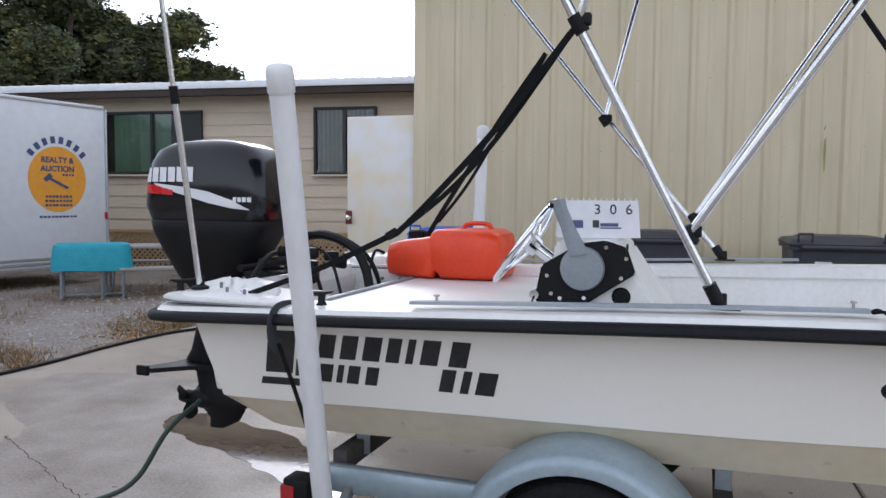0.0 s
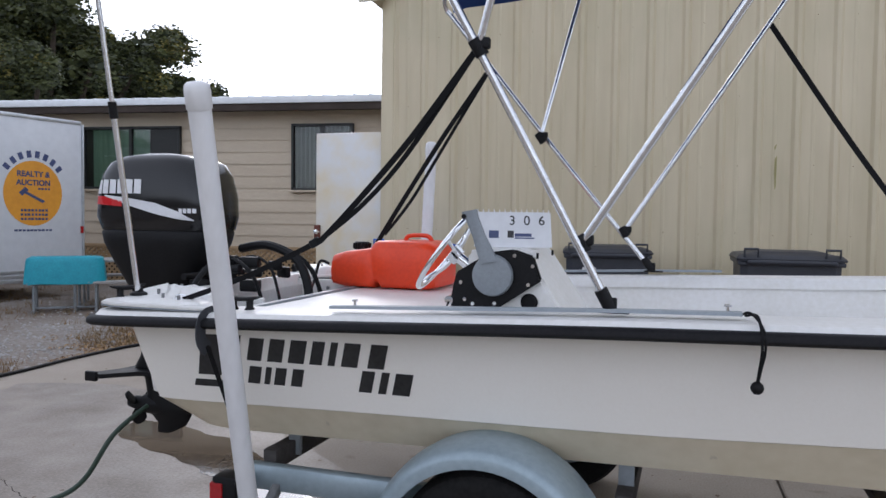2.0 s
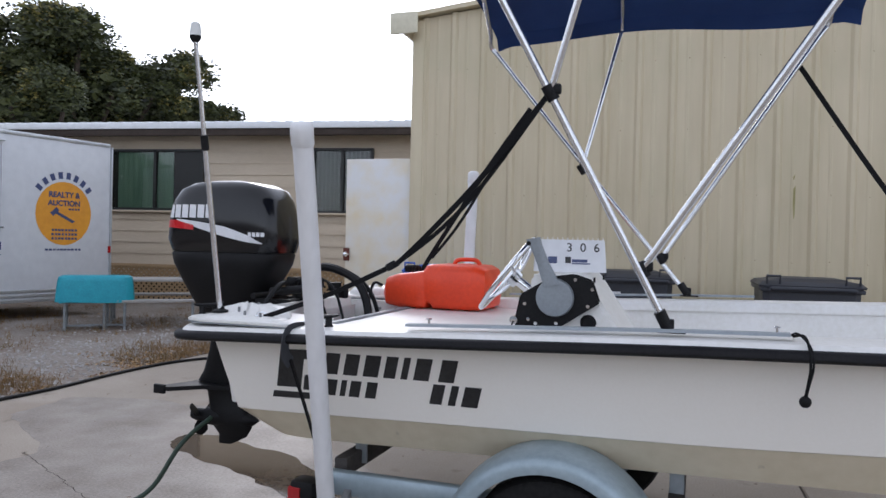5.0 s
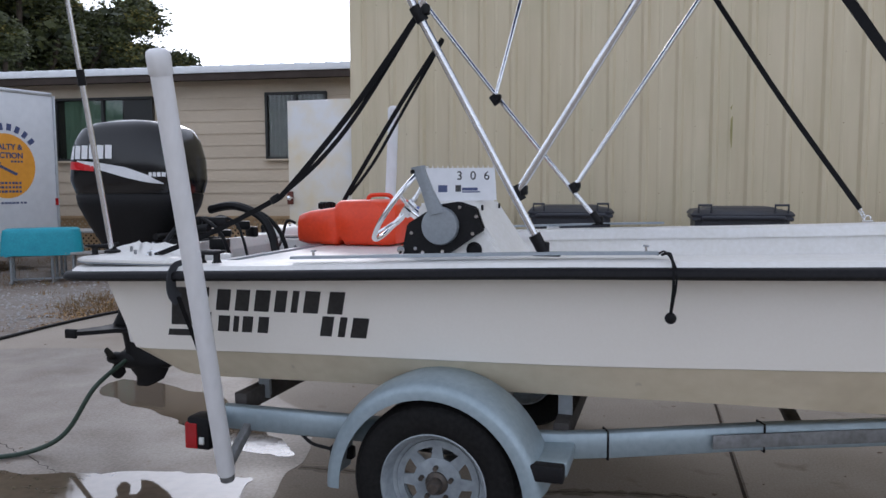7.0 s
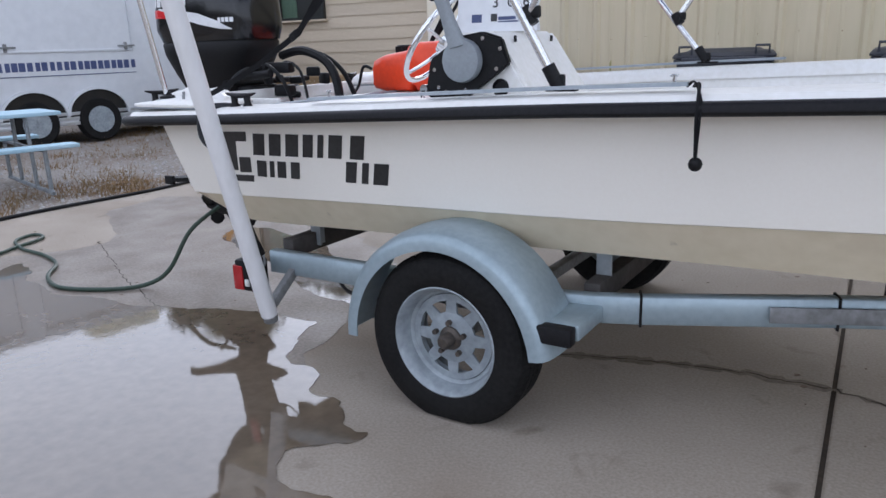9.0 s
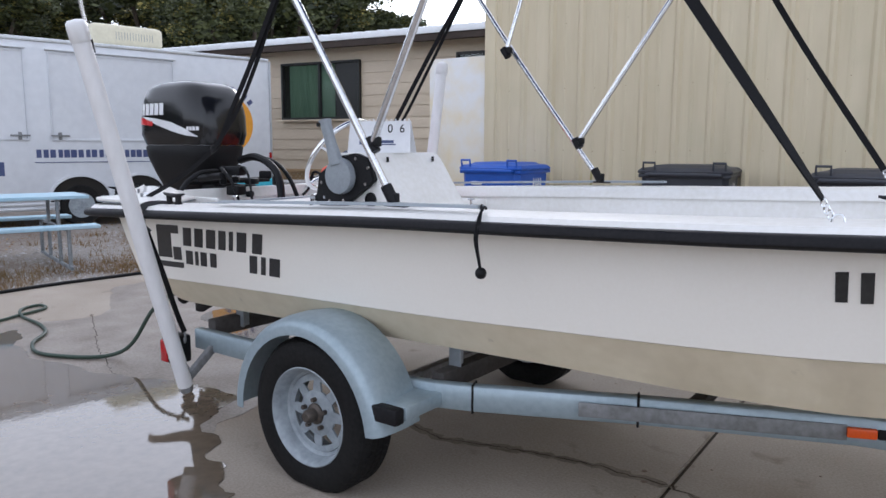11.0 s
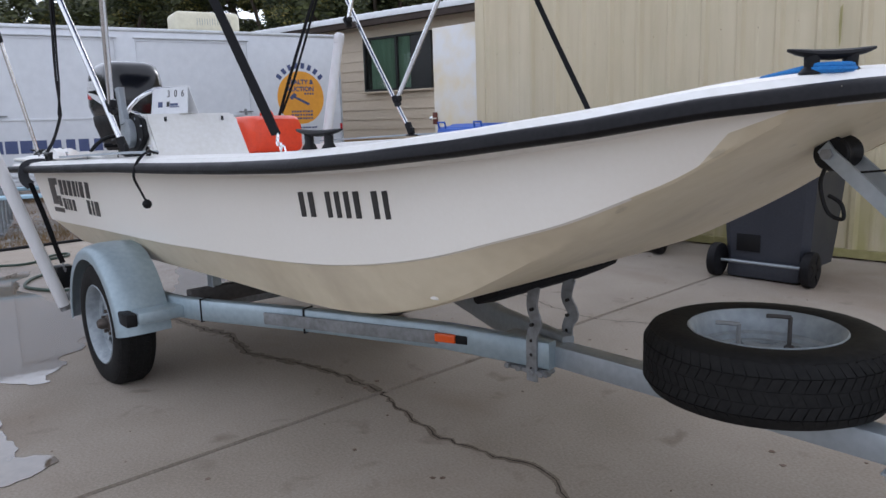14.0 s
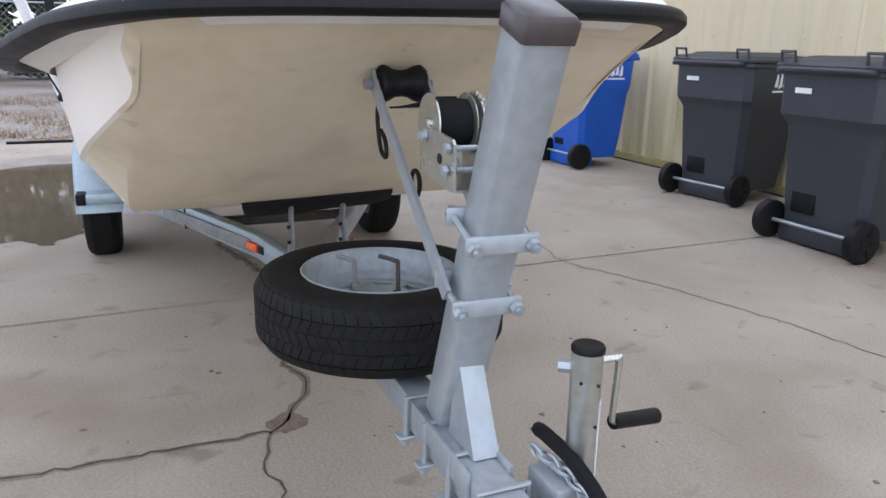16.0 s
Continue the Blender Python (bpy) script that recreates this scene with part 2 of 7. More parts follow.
WOODB = surface("weathered_brown_boards", (0.20, 0.11, 0.065), 0.75, 0, (0.11, 0.06, 0.038), 30, 4, bump=0.2, stretch=(0.4, 3, 3))
HOSEG = surface("green_garden_hose", (0.018, 0.040, 0.026), 0.5, 0, (0.03, 0.055, 0.038), 40, 6)
BARK = surface("oak_bark", (0.10, 0.075, 0.055), 0.95, 0, (0.05, 0.037, 0.027), 16, 3, bump=0.8, stretch=(1, 1, 0.25))


def leaf_material(name, dark, light):
    m, n, l, p = node_mat(name)
    g, mix = n.new("ShaderNodeNewGeometry"), n.new("ShaderNodeMix")
    mix.data_type = "RGBA"
    mix.inputs[6].default_value, mix.inputs[7].default_value = (*dark, 1), (*light, 1)
    l.new(g.outputs["Random Per Island"], mix.inputs[0]), l.new(mix.outputs[2], p.inputs["Base Color"])
    p.inputs["Roughness"].default_value = 0.6
    p.inputs["Transmission Weight"].default_value = 0.0
    return m


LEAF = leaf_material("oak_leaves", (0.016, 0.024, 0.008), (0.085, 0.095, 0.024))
# gelcoat copy with the shade of downward faces in its colour, plus real grime
HULLB = surface("shaded_cream_gelcoat", (0.77, 0.69, 0.525), 0.4, 0, (0.69, 0.61, 0.44), 18, 2.2, bump=0.03, spread=0.1)
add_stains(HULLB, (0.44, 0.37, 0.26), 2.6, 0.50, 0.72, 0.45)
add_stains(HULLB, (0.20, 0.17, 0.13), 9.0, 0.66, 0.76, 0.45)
# for the unseen wall added on the south side
ADDEDWALL = surface("added_wall_grey", (0.24, 0.22, 0.195), 0.9, 0, (0.17, 0.155, 0.135), 9, 1.2, bump=0.3)
# brighter copy of the oak leaves, with sunlight put into the colour
LEAFY = leaf_material("sun_tinted_oak_leaves", (0.09, 0.10, 0.022), (0.33, 0.27, 0.07))


def glass_material(name, tint, rough):
    m, n, l, p = node_mat(name)
    p.inputs["Base Color"].default_value = (*tint, 1)
    p.inputs["Roughness"].default_value = rough
    p.inputs["Transmission Weight"].default_value = 1.0
    p.inputs["IOR"].default_value = 1.45
    return m


GLASS = glass_material("window_glass", (0.82, 0.88, 0.84), 0.02)
LAMPGLASS = surface("frosted_lamp_lens", (0.75, 0.76, 0.74), 0.3, 0, (0.66, 0.67, 0.64), 60, 9)

# ---- mesh helpers ----
def B():
    return bmesh.new()


def thing(name, at, label, category, group="", kind=""):
    ob = new(name)
    ob.empty_display_size = 0.1
    ob.location = at
    return tagged(ob, label, category, group, kind)


def mesh_object(name, bm, material, smooth=True, angle=38):
    bmesh.ops.recalc_face_normals(bm, faces=bm.faces)
    me = bpy.data.meshes.new(name)
    bm.to_mesh(me)
    bm.free()
    me.materials.append(material)
    if smooth:
        me.polygons.foreach_set("use_smooth", [True] * len(me.polygons))
        me.set_sharp_from_angle(angle=radians(angle))
    return new(name, me)


def part(name, bm, material, parent, label="", smooth=True, angle=38):
    """One mesh, given in world places, under a thing (an Empty with a place alone) or under a part."""
    ob = mesh_object(name, bm, material, smooth, angle)
    ob.parent = parent
    if parent.type == "EMPTY":
        ob.matrix_parent_inverse = Matrix.Translation(-Vector(parent.location))
    return tagged(ob, label) if label else ob


def single(name, bm, material, label, category, group="", kind="", smooth=True, angle=38):
    return tagged(mesh_object(name, bm, material, smooth, angle), label, category, group, kind)


def box(bm, c, s, turn=None, bevel=0.0, seg=2):
    m = Matrix.Translation(c) @ (turn.to_4x4() if turn else Matrix()) @ Matrix.Diagonal((*s, 1))
    made = bmesh.ops.create_cube(bm, size=1, matrix=m)["verts"]
    if bevel:
        edges = list({e for v in made for e in v.link_edges})
        bmesh.ops.bevel(bm, geom=edges, offset=bevel, segments=seg, affect="EDGES", profile=0.5)
    return bm


def frame_of(d):
    d = Vector(d).normalized()
    up = Vector((0, 0, 1)) if abs(d.z) < 0.95 else Vector((1, 0, 0))
    a = d.cross(up).normalized()
    return a, a.cross(d).normalized(), d


def beam(bm, p0, p1, w, h, bevel=0.004):
    """A bar of width w (level) and height h from p0 to p1."""
    p0, p1 = Vector(p0), Vector(p1)
    a, b, d = frame_of(p1 - p0)
    turn = Matrix((a, b, d)).transposed()
    return box(bm, (p0 + p1) / 2, (w, h, (p1 - p0).length), turn, bevel, 2)
    return bm


def rings(bm, loops, cap=True, closed=False):
    vs = [[bm.verts.new(p) for p in loop] for loop in loops]
    n = len(vs[0])
    pairs = list(zip(vs, vs[1:])) + ([(vs[-1], vs[0])] if closed else [])
    for a, b in pairs:
        for i in range(n):
            bm.faces.new((a[i], a[(i + 1) % n], b[(i + 1) % n], b[i]))
    if cap and not closed:
        bm.faces.new(vs[0][::-1]), bm.faces.new(vs[-1])
    return bm


def cyl(bm, p0, p1, r0, r1=None, n=16, cap=True):
    r1 = r0 if r1 is None else r1
    p0, p1 = Vector(p0), Vector(p1)
    a, b, _ = frame_of(p1 - p0)
    circle = [a * math.cos(2 * math.pi * i / n) + b * math.sin(2 * math.pi * i / n) for i in range(n)]
    return rings(bm, [[p0 + c * r0 for c in circle], [p1 + c * r1 for c in circle]], cap)


def curve_points(pts, per=6):
    pts = [Vector(p) for p in pts]
    out = []
    for i in range(len(pts) - 1):
        p0, p1, p2, p3 = pts[max(i - 1, 0)], pts[i], pts[i + 1], pts[min(i + 2, len(pts) - 1)]
        for k in range(per):
            t = k / per
            out.append(0.5 * ((2 * p1) + (p2 - p0) * t + (2 * p0 - 5 * p1 + 4 * p2 - p3) * t * t + (3 * p1 - p0 - 3 * p2 + p3) * t ** 3))
    return out + [pts[-1]]


def sweep(bm, pts, section, closed=False, up=(0, 0, 1)):
    """A section of (side, up) pairs carried along points, upright."""
    pts = [Vector(p) for p in pts]
    loops, n = [], len(pts)
    for i, p in enumerate(pts):
        d = (pts[(i + 1) % n] - pts[i - 1]) if closed or 0 < i < n - 1 else (pts[1] - pts[0] if i == 0 else pts[-1] - pts[-2])
        d.normalize()
        side = d.cross(Vector(up))
        side = side.normalized() if side.length > 1e-4 else Vector((1, 0, 0))
        u = side.cross(d).normalized()
        loops.append([p + side * a + u * b for a, b in section])
    return rings(bm, loops, True, closed)


def tube(bm, pts, r, n=10, per=6, closed=False):
    pts = curve_points(pts, per) if per > 1 else [Vector(p) for p in pts]
    loops = []
    a = None
    m = len(pts)
    for i, p in enumerate(pts):
        d = (pts[(i + 1) % m] - pts[i - 1]) if closed or 0 < i < m - 1 else (pts[1] - pts[0] if i == 0 else pts[-1] - pts[-2])
        d.normalize()
        a = frame_of(d)[0] if a is None else (a - d * a.dot(d)).normalized()
        b = d.cross(a)
        loops.append([p + a * (r * math.cos(2 * math.pi * k / n)) + b * (r * math.sin(2 * math.pi * k / n)) for k in range(n)])
    return rings(bm, loops, True, closed)


def lathe(bm, profile, origin, axis, n=32, closed=False):
    """(radius, height along the axis) pairs turned about the axis."""
    a, b, d = frame_of(axis)
    o = Vector(origin)
    loops = [[o + d * h + (a * math.cos(2 * math.pi * i / n) + b * math.sin(2 * math.pi * i / n)) * max(r, 1e-4) for i in range(n)] for r, h in profile]
    return rings(bm, loops, not closed, closed)


def slab(bm, outline, height, to_world=lambda x, y, z: (x, y, z), base=0.0):
    """An outline in the plane, given a thickness."""
    low = [bm.verts.new(to_world(x, y, base)) for x, y in outline]
    top = [bm.verts.new(to_world(x, y, base + height)) for x, y in outline]
    bm.faces.new(low[::-1]), bm.faces.new(top)
    for i in range(len(outline)):
        j = (i + 1) % len(outline)
        bm.faces.new((low[i], low[j], top[j], top[i]))
    return bm


def rough_line(pts, step=0.06, amp=0.02, seed=1):
    """A broken line through points, as a crack runs."""
    rnd = random.Random(seed)
    out = []
    for (x0, y0), (x1, y1) in zip(pts, pts[1:]):
        n = max(1, int(math.hypot(x1 - x0, y1 - y0) / step))
        for i in range(n):
            out.append((x0 + (x1 - x0) * i / n + rnd.uniform(-amp, amp), y0 + (y1 - y0) * i / n + rnd.uniform(-amp, amp)))
    return out + [pts[-1]]


def ribbon(bm, pts, width, z, seed=2):
    """A flat strip of uneven width along points."""
    rnd = random.Random(seed)
    rows = []
    for i, (x, y) in enumerate(pts):
        a, b = pts[max(i - 1, 0)], pts[min(i + 1, len(pts) - 1)]
        d = Vector((b[0] - a[0], b[1] - a[1])).normalized()
        w = width * rnd.uniform(0.45, 1.3) / 2
        rows.append((bm.verts.new((x - d.y * w, y + d.x * w, z)), bm.verts.new((x + d.y * w, y - d.x * w, z))))
    for (a, b), (c, d) in zip(rows, rows[1:]):
        bm.faces.new((a, b, d, c))
    return bm


def letters(words, size, at, along, up, out=0.002):
    """A bmesh of the words in the built-in font, centred on a point of a surface."""
    cu = bpy.data.curves.new("lettering", "FONT")
    cu.body, cu.size, cu.extrude, cu.align_x, cu.offset = words, size, 0.0015, "CENTER", 0.004
    ob = bpy.data.objects.new("lettering", cu)
    scene.collection.objects.link(ob)
    me = ob.to_mesh()
    bm = bmesh.new()
    bm.from_mesh(me)
    ob.to_mesh_clear()
    bpy.data.objects.remove(ob)
    along, up = Vector(along).normalized(), Vector(up)
    nrm = along.cross(up)
    for v in bm.verts:
        v.co = Vector(at) + along * v.co.x + up * v.co.y + nrm * (v.co.z + out)
    return bm


def blob(pts, per=10, amp=0.05, seed=3, scale=3.0):
    """A closed outline with an uneven edge."""
    pts = [Vector((x, y, 0)) for x, y in pts]
    n, out = len(pts), []
    for i in range(n):
        p0, p1, p2, p3 = pts[i - 1], pts[i], pts[(i + 1) % n], pts[(i + 2) % n]
        for k in range(per):
            t = k / per
            q = 0.5 * ((2 * p1) + (p2 - p0) * t + (2 * p0 - 5 * p1 + 4 * p2 - p3) * t * t + (3 * p1 - p0 - 3 * p2 + p3) * t ** 3)
            o = Vector((noise.noise((q.x * scale, q.y * scale, seed)), noise.noise((q.x * scale, q.y * scale, seed + 9)), 0))
            o2 = Vector((noise.noise((q.x * scale * 4, q.y * scale * 4, seed)), noise.noise((q.x * scale * 4, q.y * scale * 4, seed + 5)), 0))
            q = q + o * amp + o2 * amp * 0.4
            out.append((q.x, q.y))
    return out

# ---- ground and pavement ----
def ground_z(x, y):
    rise = min(max(-5.20 - x, 0.0) * 0.01, 0.03)
    return -0.07 + (0.05 + rise if x < -5.1 else 0.0) + (0.025 * noise.noise((x * 0.9, y * 0.9, 4)) if x < -5.25 else 0.0)


def make_ground():
    bm = B()
    xs = [-900, -400, -150, -80, -50, -35] + [-28 + 0.5 * i for i in range(44)] + [-6 + 0.15 * i for i in range(8)] + [-4.5, 0, 10, 20, 40, 100, 400, 900]
    ys = [-900, -400, -150, -60, -30, -15] + [-10 + 0.6 * i for i in range(50)] + [24, 34, 50, 90, 200, 500, 900]
    grid = [[bm.verts.new((x, y, ground_z(x, y))) for y in ys] for x in xs]
    for i in range(len(xs) - 1):
        for j in range(len(ys) - 1):
            bm.faces.new((grid[i][j], grid[i + 1][j], grid[i + 1][j + 1], grid[i][j + 1]))
    single("ground", bm, GROUND, "grey gravel and dry brown soil yard", "ground", kind="structure")


make_ground()
pavement = thing("pavement", (0, 0, 0), "worn beige concrete yard slab with cracks and joints", "pavement", kind="structure")
EDGE = -5.1


def JX(y):
    """The long joint, which runs a little askew."""
    return 1.183 - 0.034 * y


for x0, x1 in ((lambda y: EDGE, lambda y: JX(y) - 0.008), (lambda y: JX(y) + 0.008, lambda y: 8.2), (lambda y: 8.212, lambda y: 16.0)):
    for y0, y1 in ((-16.0, -4.606), (-4.594, 5.9)):
        bm = B()
        slab(bm, [(x0(y0), y0), (x1(y0), y0), (x1(y1), y1), (x0(y1), y1)], 0.12, base=-0.12)
        bmesh.ops.bevel(bm, geom=bm.edges[:], offset=0.006, segments=2, affect="EDGES")
        part("concrete_panel", bm, CONC, pavement)
bm = B()
box(bm, (5.4, -5.05, -0.066), (20.9, 21.8, 0.11))
part("joint_filler", bm, CRACK, pavement, "dark dirt in the slab joints")
cracks = [([(1.155, 0.785), (0.82, 0.785), (0.52, 0.735), (0.15, 0.62), (-0.05, 0.66), (-0.28, 0.715), (-0.49, 0.655), (-0.9, 0.62)], 0.009, 0.065, 1),
          ([(1.155, 0.785), (1.375, 0.715), (1.57, 0.68), (1.734, 0.652), (1.948, 0.675), (2.137, 0.725), (2.23, 0.715), (2.344, 0.655), (2.44, 0.61)], 0.008, 0.030, 2),
          ([(2.44, 0.61), (2.49, 0.56), (2.485, 0.41), (2.487, 0.16), (2.493, -0.07), (2.49, -0.22), (2.52, -1.1), (2.44, -2.6)], 0.008, 0.028, 3),
          ([(2.49, 0.56), (2.60, 0.515), (2.70, 0.50), (2.825, 0.527), (3.1, 0.47)], 0.004, 0.012, 4),
          ([(0.25, 2.66), (0.75, 2.50), (1.10, 2.46), (1.274, 2.527), (1.767, 2.76), (2.333, 2.942), (2.757, 3.015), (3.4, 3.2)], 0.003, 0.010, 5),
          ([(-3.6, 0.95), (-2.5, 0.42), (-1.8, 0.16), (-1.1, -0.13), (-0.6, -0.35)], 0.006, 0.030, 6)]
for pts, w, dirt, s in cracks:
    part("crack_stain", ribbon(B(), rough_line(pts, 0.035, 0.012, s), dirt, 0.0016, s + 20), CRACKSTAIN, pavement, "dirt staining beside the crack", smooth=False)
    part("crack", ribbon(B(), rough_line(pts, 0.035, 0.012, s), w, 0.0025, s), CRACK, pavement, "dark irregular crack in the concrete", smooth=False)
bm = B()
slab(bm, blob([(2.38, 0.65), (2.45, 0.67), (2.50, 0.61), (2.46, 0.54), (2.40, 0.57)], 8, 0.03, 5, 14), 0.001, base=0.0015)
part("stain", bm, STAIN, pavement, "rust-brown spot on the concrete", smooth=False)
rnd = random.Random(8)
bm = B()
for _ in range(260):
    x, y, r = rnd.uniform(-4.5, 4.5), rnd.uniform(-1.8, 4.6), rnd.choice((0.004, 0.005, 0.007, 0.012))
    slab(bm, [(x + r * math.cos(a) * rnd.uniform(0.6, 1.3), y + r * math.sin(a) * rnd.uniform(0.6, 1.3)) for a in (0.2, 1.3, 2.4, 3.6, 4.9)], 0.002, base=0.0005)
part("grit", bm, STAIN, pavement, "small bits of grit on the slab", smooth=False)["kind"] = "stuff"

WET_OUT = [(-4.6, 2.3), (-3.3, 2.5), (-2.2, 2.0), (-1.2, 1.3), (-0.95, 0.6), (-0.78, 0.15), (-0.62, -0.15), (-0.55, -0.5), (-0.3, -0.72), (0.2, -0.72), (0.82, -0.80), (0.3, -1.8), (-2.0, -2.3), (-3.6, -1.6), (-3.9, 0.1), (-3.5, 1.0), (-4.4, 1.6)]
bm = B()
slab(bm, blob(WET_OUT, 14, 0.12, 3, 2.2), 0.001, base=0.001)
single("wet_patch", bm, WETC, "darkened wet concrete round the puddles", "wet patch", kind="structure", smooth=False)
PUD = [[(-3.5, 0.35), (-2.9, 0.12), (-2.2, 0.16), (-1.6, 0.36), (-1.1, 0.42), (-1.03, 0.36), (-0.89, 0.08), (-0.65, -0.02), (-0.55, -0.15), (-0.41, -0.15), (-0.31, -0.30), (-0.19, -0.30), (-0.20, -0.39), (-0.30, -0.54), (-0.22, -0.66), (0.0, -0.66), (0.22, -0.60), (0.36, -0.63), (0.53, -0.60), (0.68, -0.62), (0.83, -0.53), (0.91, -0.72), (0.90, -0.86), (0.80, -1.15), (0.1, -1.6), (-1.2, -1.9), (-2.4, -1.7), (-3.2, -0.9), (-3.4, 0.0)],
       [(-2.9, 1.75), (-2.0, 1.55), (-1.25, 0.95), (-1.0, 0.75), (-1.35, 0.75), (-2.1, 1.15), (-2.8, 1.4)]]
for i, pts in enumerate(PUD):
    bm = B()
    slab(bm, blob(pts, 16, 0.055, 11 + i, 5.0), 0.0015, base=0.0025)
    single("puddle", bm, WATER, "shallow puddle of hose water reflecting the sky", "puddle", "puddles", "structure", smooth=False)

# ---- ribbed metal building ----
def MW(u, out, z):
    return (-2.62 + u * 0.9988 + out * 0.0487, 5.143 + u * 0.0487 - out * 0.9988, z)


bm = B()
prof, u, pitch = [(0.0, 0.0)], 0.10, 0.335
while u < 12.0:
    prof += [(u, 0.0), (u + 0.028, 0.032), (u + 0.062, 0.032), (u + 0.09, 0.0), (u + 0.17, 0.0), (u + 0.18, 0.005), (u + 0.20, 0.005), (u + 0.21, 0.0)]
    u += pitch
prof.append((12.2, 0.0))
low = [bm.verts.new(MW(a, b, 0.02)) for a, b in prof]
mid = [bm.verts.new(MW(a, b, 2.0)) for a, b in prof]
top = [bm.verts.new(MW(a, b, 3.92 + 0.12 * a if a < 6 else 4.64 - 0.12 * (a - 6))) for a, b in prof]
for lo, hi in ((low, mid), (mid, top)):
    for i in range(len(prof) - 1):
        bm.faces.new((lo[i], lo[i + 1], hi[i + 1], hi[i]))
back = [(MW(0, -0.2, 0.02)), MW(12.2, -0.2, 0.02), MW(12.2, -0.2, 3.9), MW(6, -0.2, 4.64), MW(0, -0.2, 3.92)]
bm.faces.new([bm.verts.new(p) for p in back])
wall_metal = single("wall_front", bm, METALWALL, "cream ribbed steel wall of a metal building", "wall", kind="structure", angle=20)
bm = B()
box(bm, MW(0.085, -4.2, 1.96), (0.16, 8.3, 3.9), Matrix.Rotation(radians(2.79), 3, "Z"))
single("wall_side", bm, METALWALL, "cream steel end wall of the metal building", "wall", kind="structure")
bm = B()
box(bm, MW(0.07, 0.0, 1.96), (0.14, 0.09, 3.88), Matrix.Rotation(radians(2.79), 3, "Z"), 0.012)
single("corner_trim", bm, METALWALL, "cream steel corner trim", "trim", kind="structure")
bm = B()
for u in np.arange(0.0, 12.0, 0.5):
    box(bm, MW(u + 0.25, 0.012, 0.05), (0.498, 0.05, 0.07), Matrix.Rotation(radians(2.79), 3, "Z"), 0.004, 1)
single("base_trim", bm, MILDEW, "mildewed steel base trim along the slab", "trim", kind="structure")
bm = B()
for s, u0, u1, z0, z1 in ((1, -0.15, 6.0, 3.915, 4.66), (-1, 6.0, 12.5, 4.66, 3.88)):
    a, b = Vector(MW(u0, 0.10, z0)), Vector(MW(u1, 0.10, z1))
    c, d = Vector(MW(u1, -8.4, z1)), Vector(MW(u0, -8.4, z0))
    lowq, topq = [a, b, c, d], [p + Vector((0, 0, 0.05)) for p in (a, b, c, d)]
    rings(bm, [lowq, topq])
single("metal_roof", bm, METALWALL, "low cream steel gable roof", "roof", kind="structure", smooth=False)
gutter = thing("gutter", MW(-0.06, 0, 3.80), "cream box gutter with a rounded end under the eave", "gutter")
bm = B()
sec = [(-0.10, 0.0), (-0.15, 0.05), (-0.15, 0.13), (-0.13, 0.15), (0.10, 0.15), (0.12, 0.13), (0.12, -0.02), (0.02, -0.08)]
sweep(bm, [MW(-0.06, 0.16, 3.80), MW(-0.06, -3.0, 3.80), MW(-0.06, -8.0, 3.80)], sec)
part("trough", bm, METALWALL, gutter, smooth=False)
bm = B()
box(bm, MW(-0.06, 0.175, 3.85), (0.33, 0.03, 0.24), bevel=0.012)
part("end_cap", bm, ACCREAM, gutter)
# screws in rows, and a rust streak
bm = B()
for z in (0.55, 1.30, 1.95, 2.62, 3.35):
    u = 0.30
    while u < 8:
        box(bm, MW(u, 0.003, z + 0.008 * math.sin(u * 9)), (0.008, 0.006, 0.008), None, 0.002, 1)
        u += pitch * (1 if int(z * 10) % 2 else 2)
single("wall_screws", bm, RUSTH, "rows of small screw heads in the steel wall", "screws", kind="stuff")
bm = B()
for u, z0, z1 in ((3.985, 1.72, 2.05), (3.98, 2.1, 2.16), (1.31, 0.4, 1.1), (5.66, 0.5, 1.4)):
    slab(bm, [(u, z0), (u + 0.010, z0 + 0.04), (u + 0.013, z1), (u - 0.006, z1 - 0.03), (u - 0.009, (z0 + z1) / 2)], 0.001, lambda x, y, z: MW(x, 0.036 + z, y))
part("rust_streak", bm, MILDEW, wall_metal, "brown rust streaks", smooth=False)

# open white door beside the corner
door = thing("door_1", MW(-0.42, 0, 0.46), "open white painted metal door with a rusty latch", "door", kind="structure")
bm = B()
box(bm, MW(-0.40, -0.045, 1.345), (0.81, 0.045, 2.03), Matrix.Rotation(radians(1.5), 3, "Z"), 0.004)
part("door_leaf", bm, DOORW, door)
bm = B()
box(bm, MW(-0.785, -0.02, 1.25), (0.07, 0.03, 0.15), None, 0.006)
plate = part("latch_plate", bm, RUSTH, door, "rusty red latch plate")
bm = B()
cyl(bm, MW(-0.76, -0.01, 1.25), MW(-0.76, 0.05, 1.25), 0.012)
lathe(bm, [(0.0, 0.05), (0.022, 0.052), (0.028, 0.065), (0.022, 0.085), (0.0, 0.09)], MW(-0.76, 0, 1.25), (0.04, -1, 0), 14)
part("door_knob", bm, CHROME, plate, "dull metal knob")
bm = B()
box(bm, MW(-0.42, -0.5, 0.15), (1.0, 1.2, 0.32), None, 0.01)
single("door_step", bm, CONC, "concrete step below the white door", "step", kind="structure")

# added wall, never in view: keeps black surfaces from mirroring bright sky
bm = B()
box(bm, (0, -16.5, 1.1), (34, 0.25, 2.4))
single("wall_south", bm, ADDEDWALL, "added unseen dark wall that dims reflections from the south", "wall", kind="structure")

# ---- house with lap siding ----
CH, SH = math.cos(math.atan(0.15)), math.sin(math.atan(0.15))


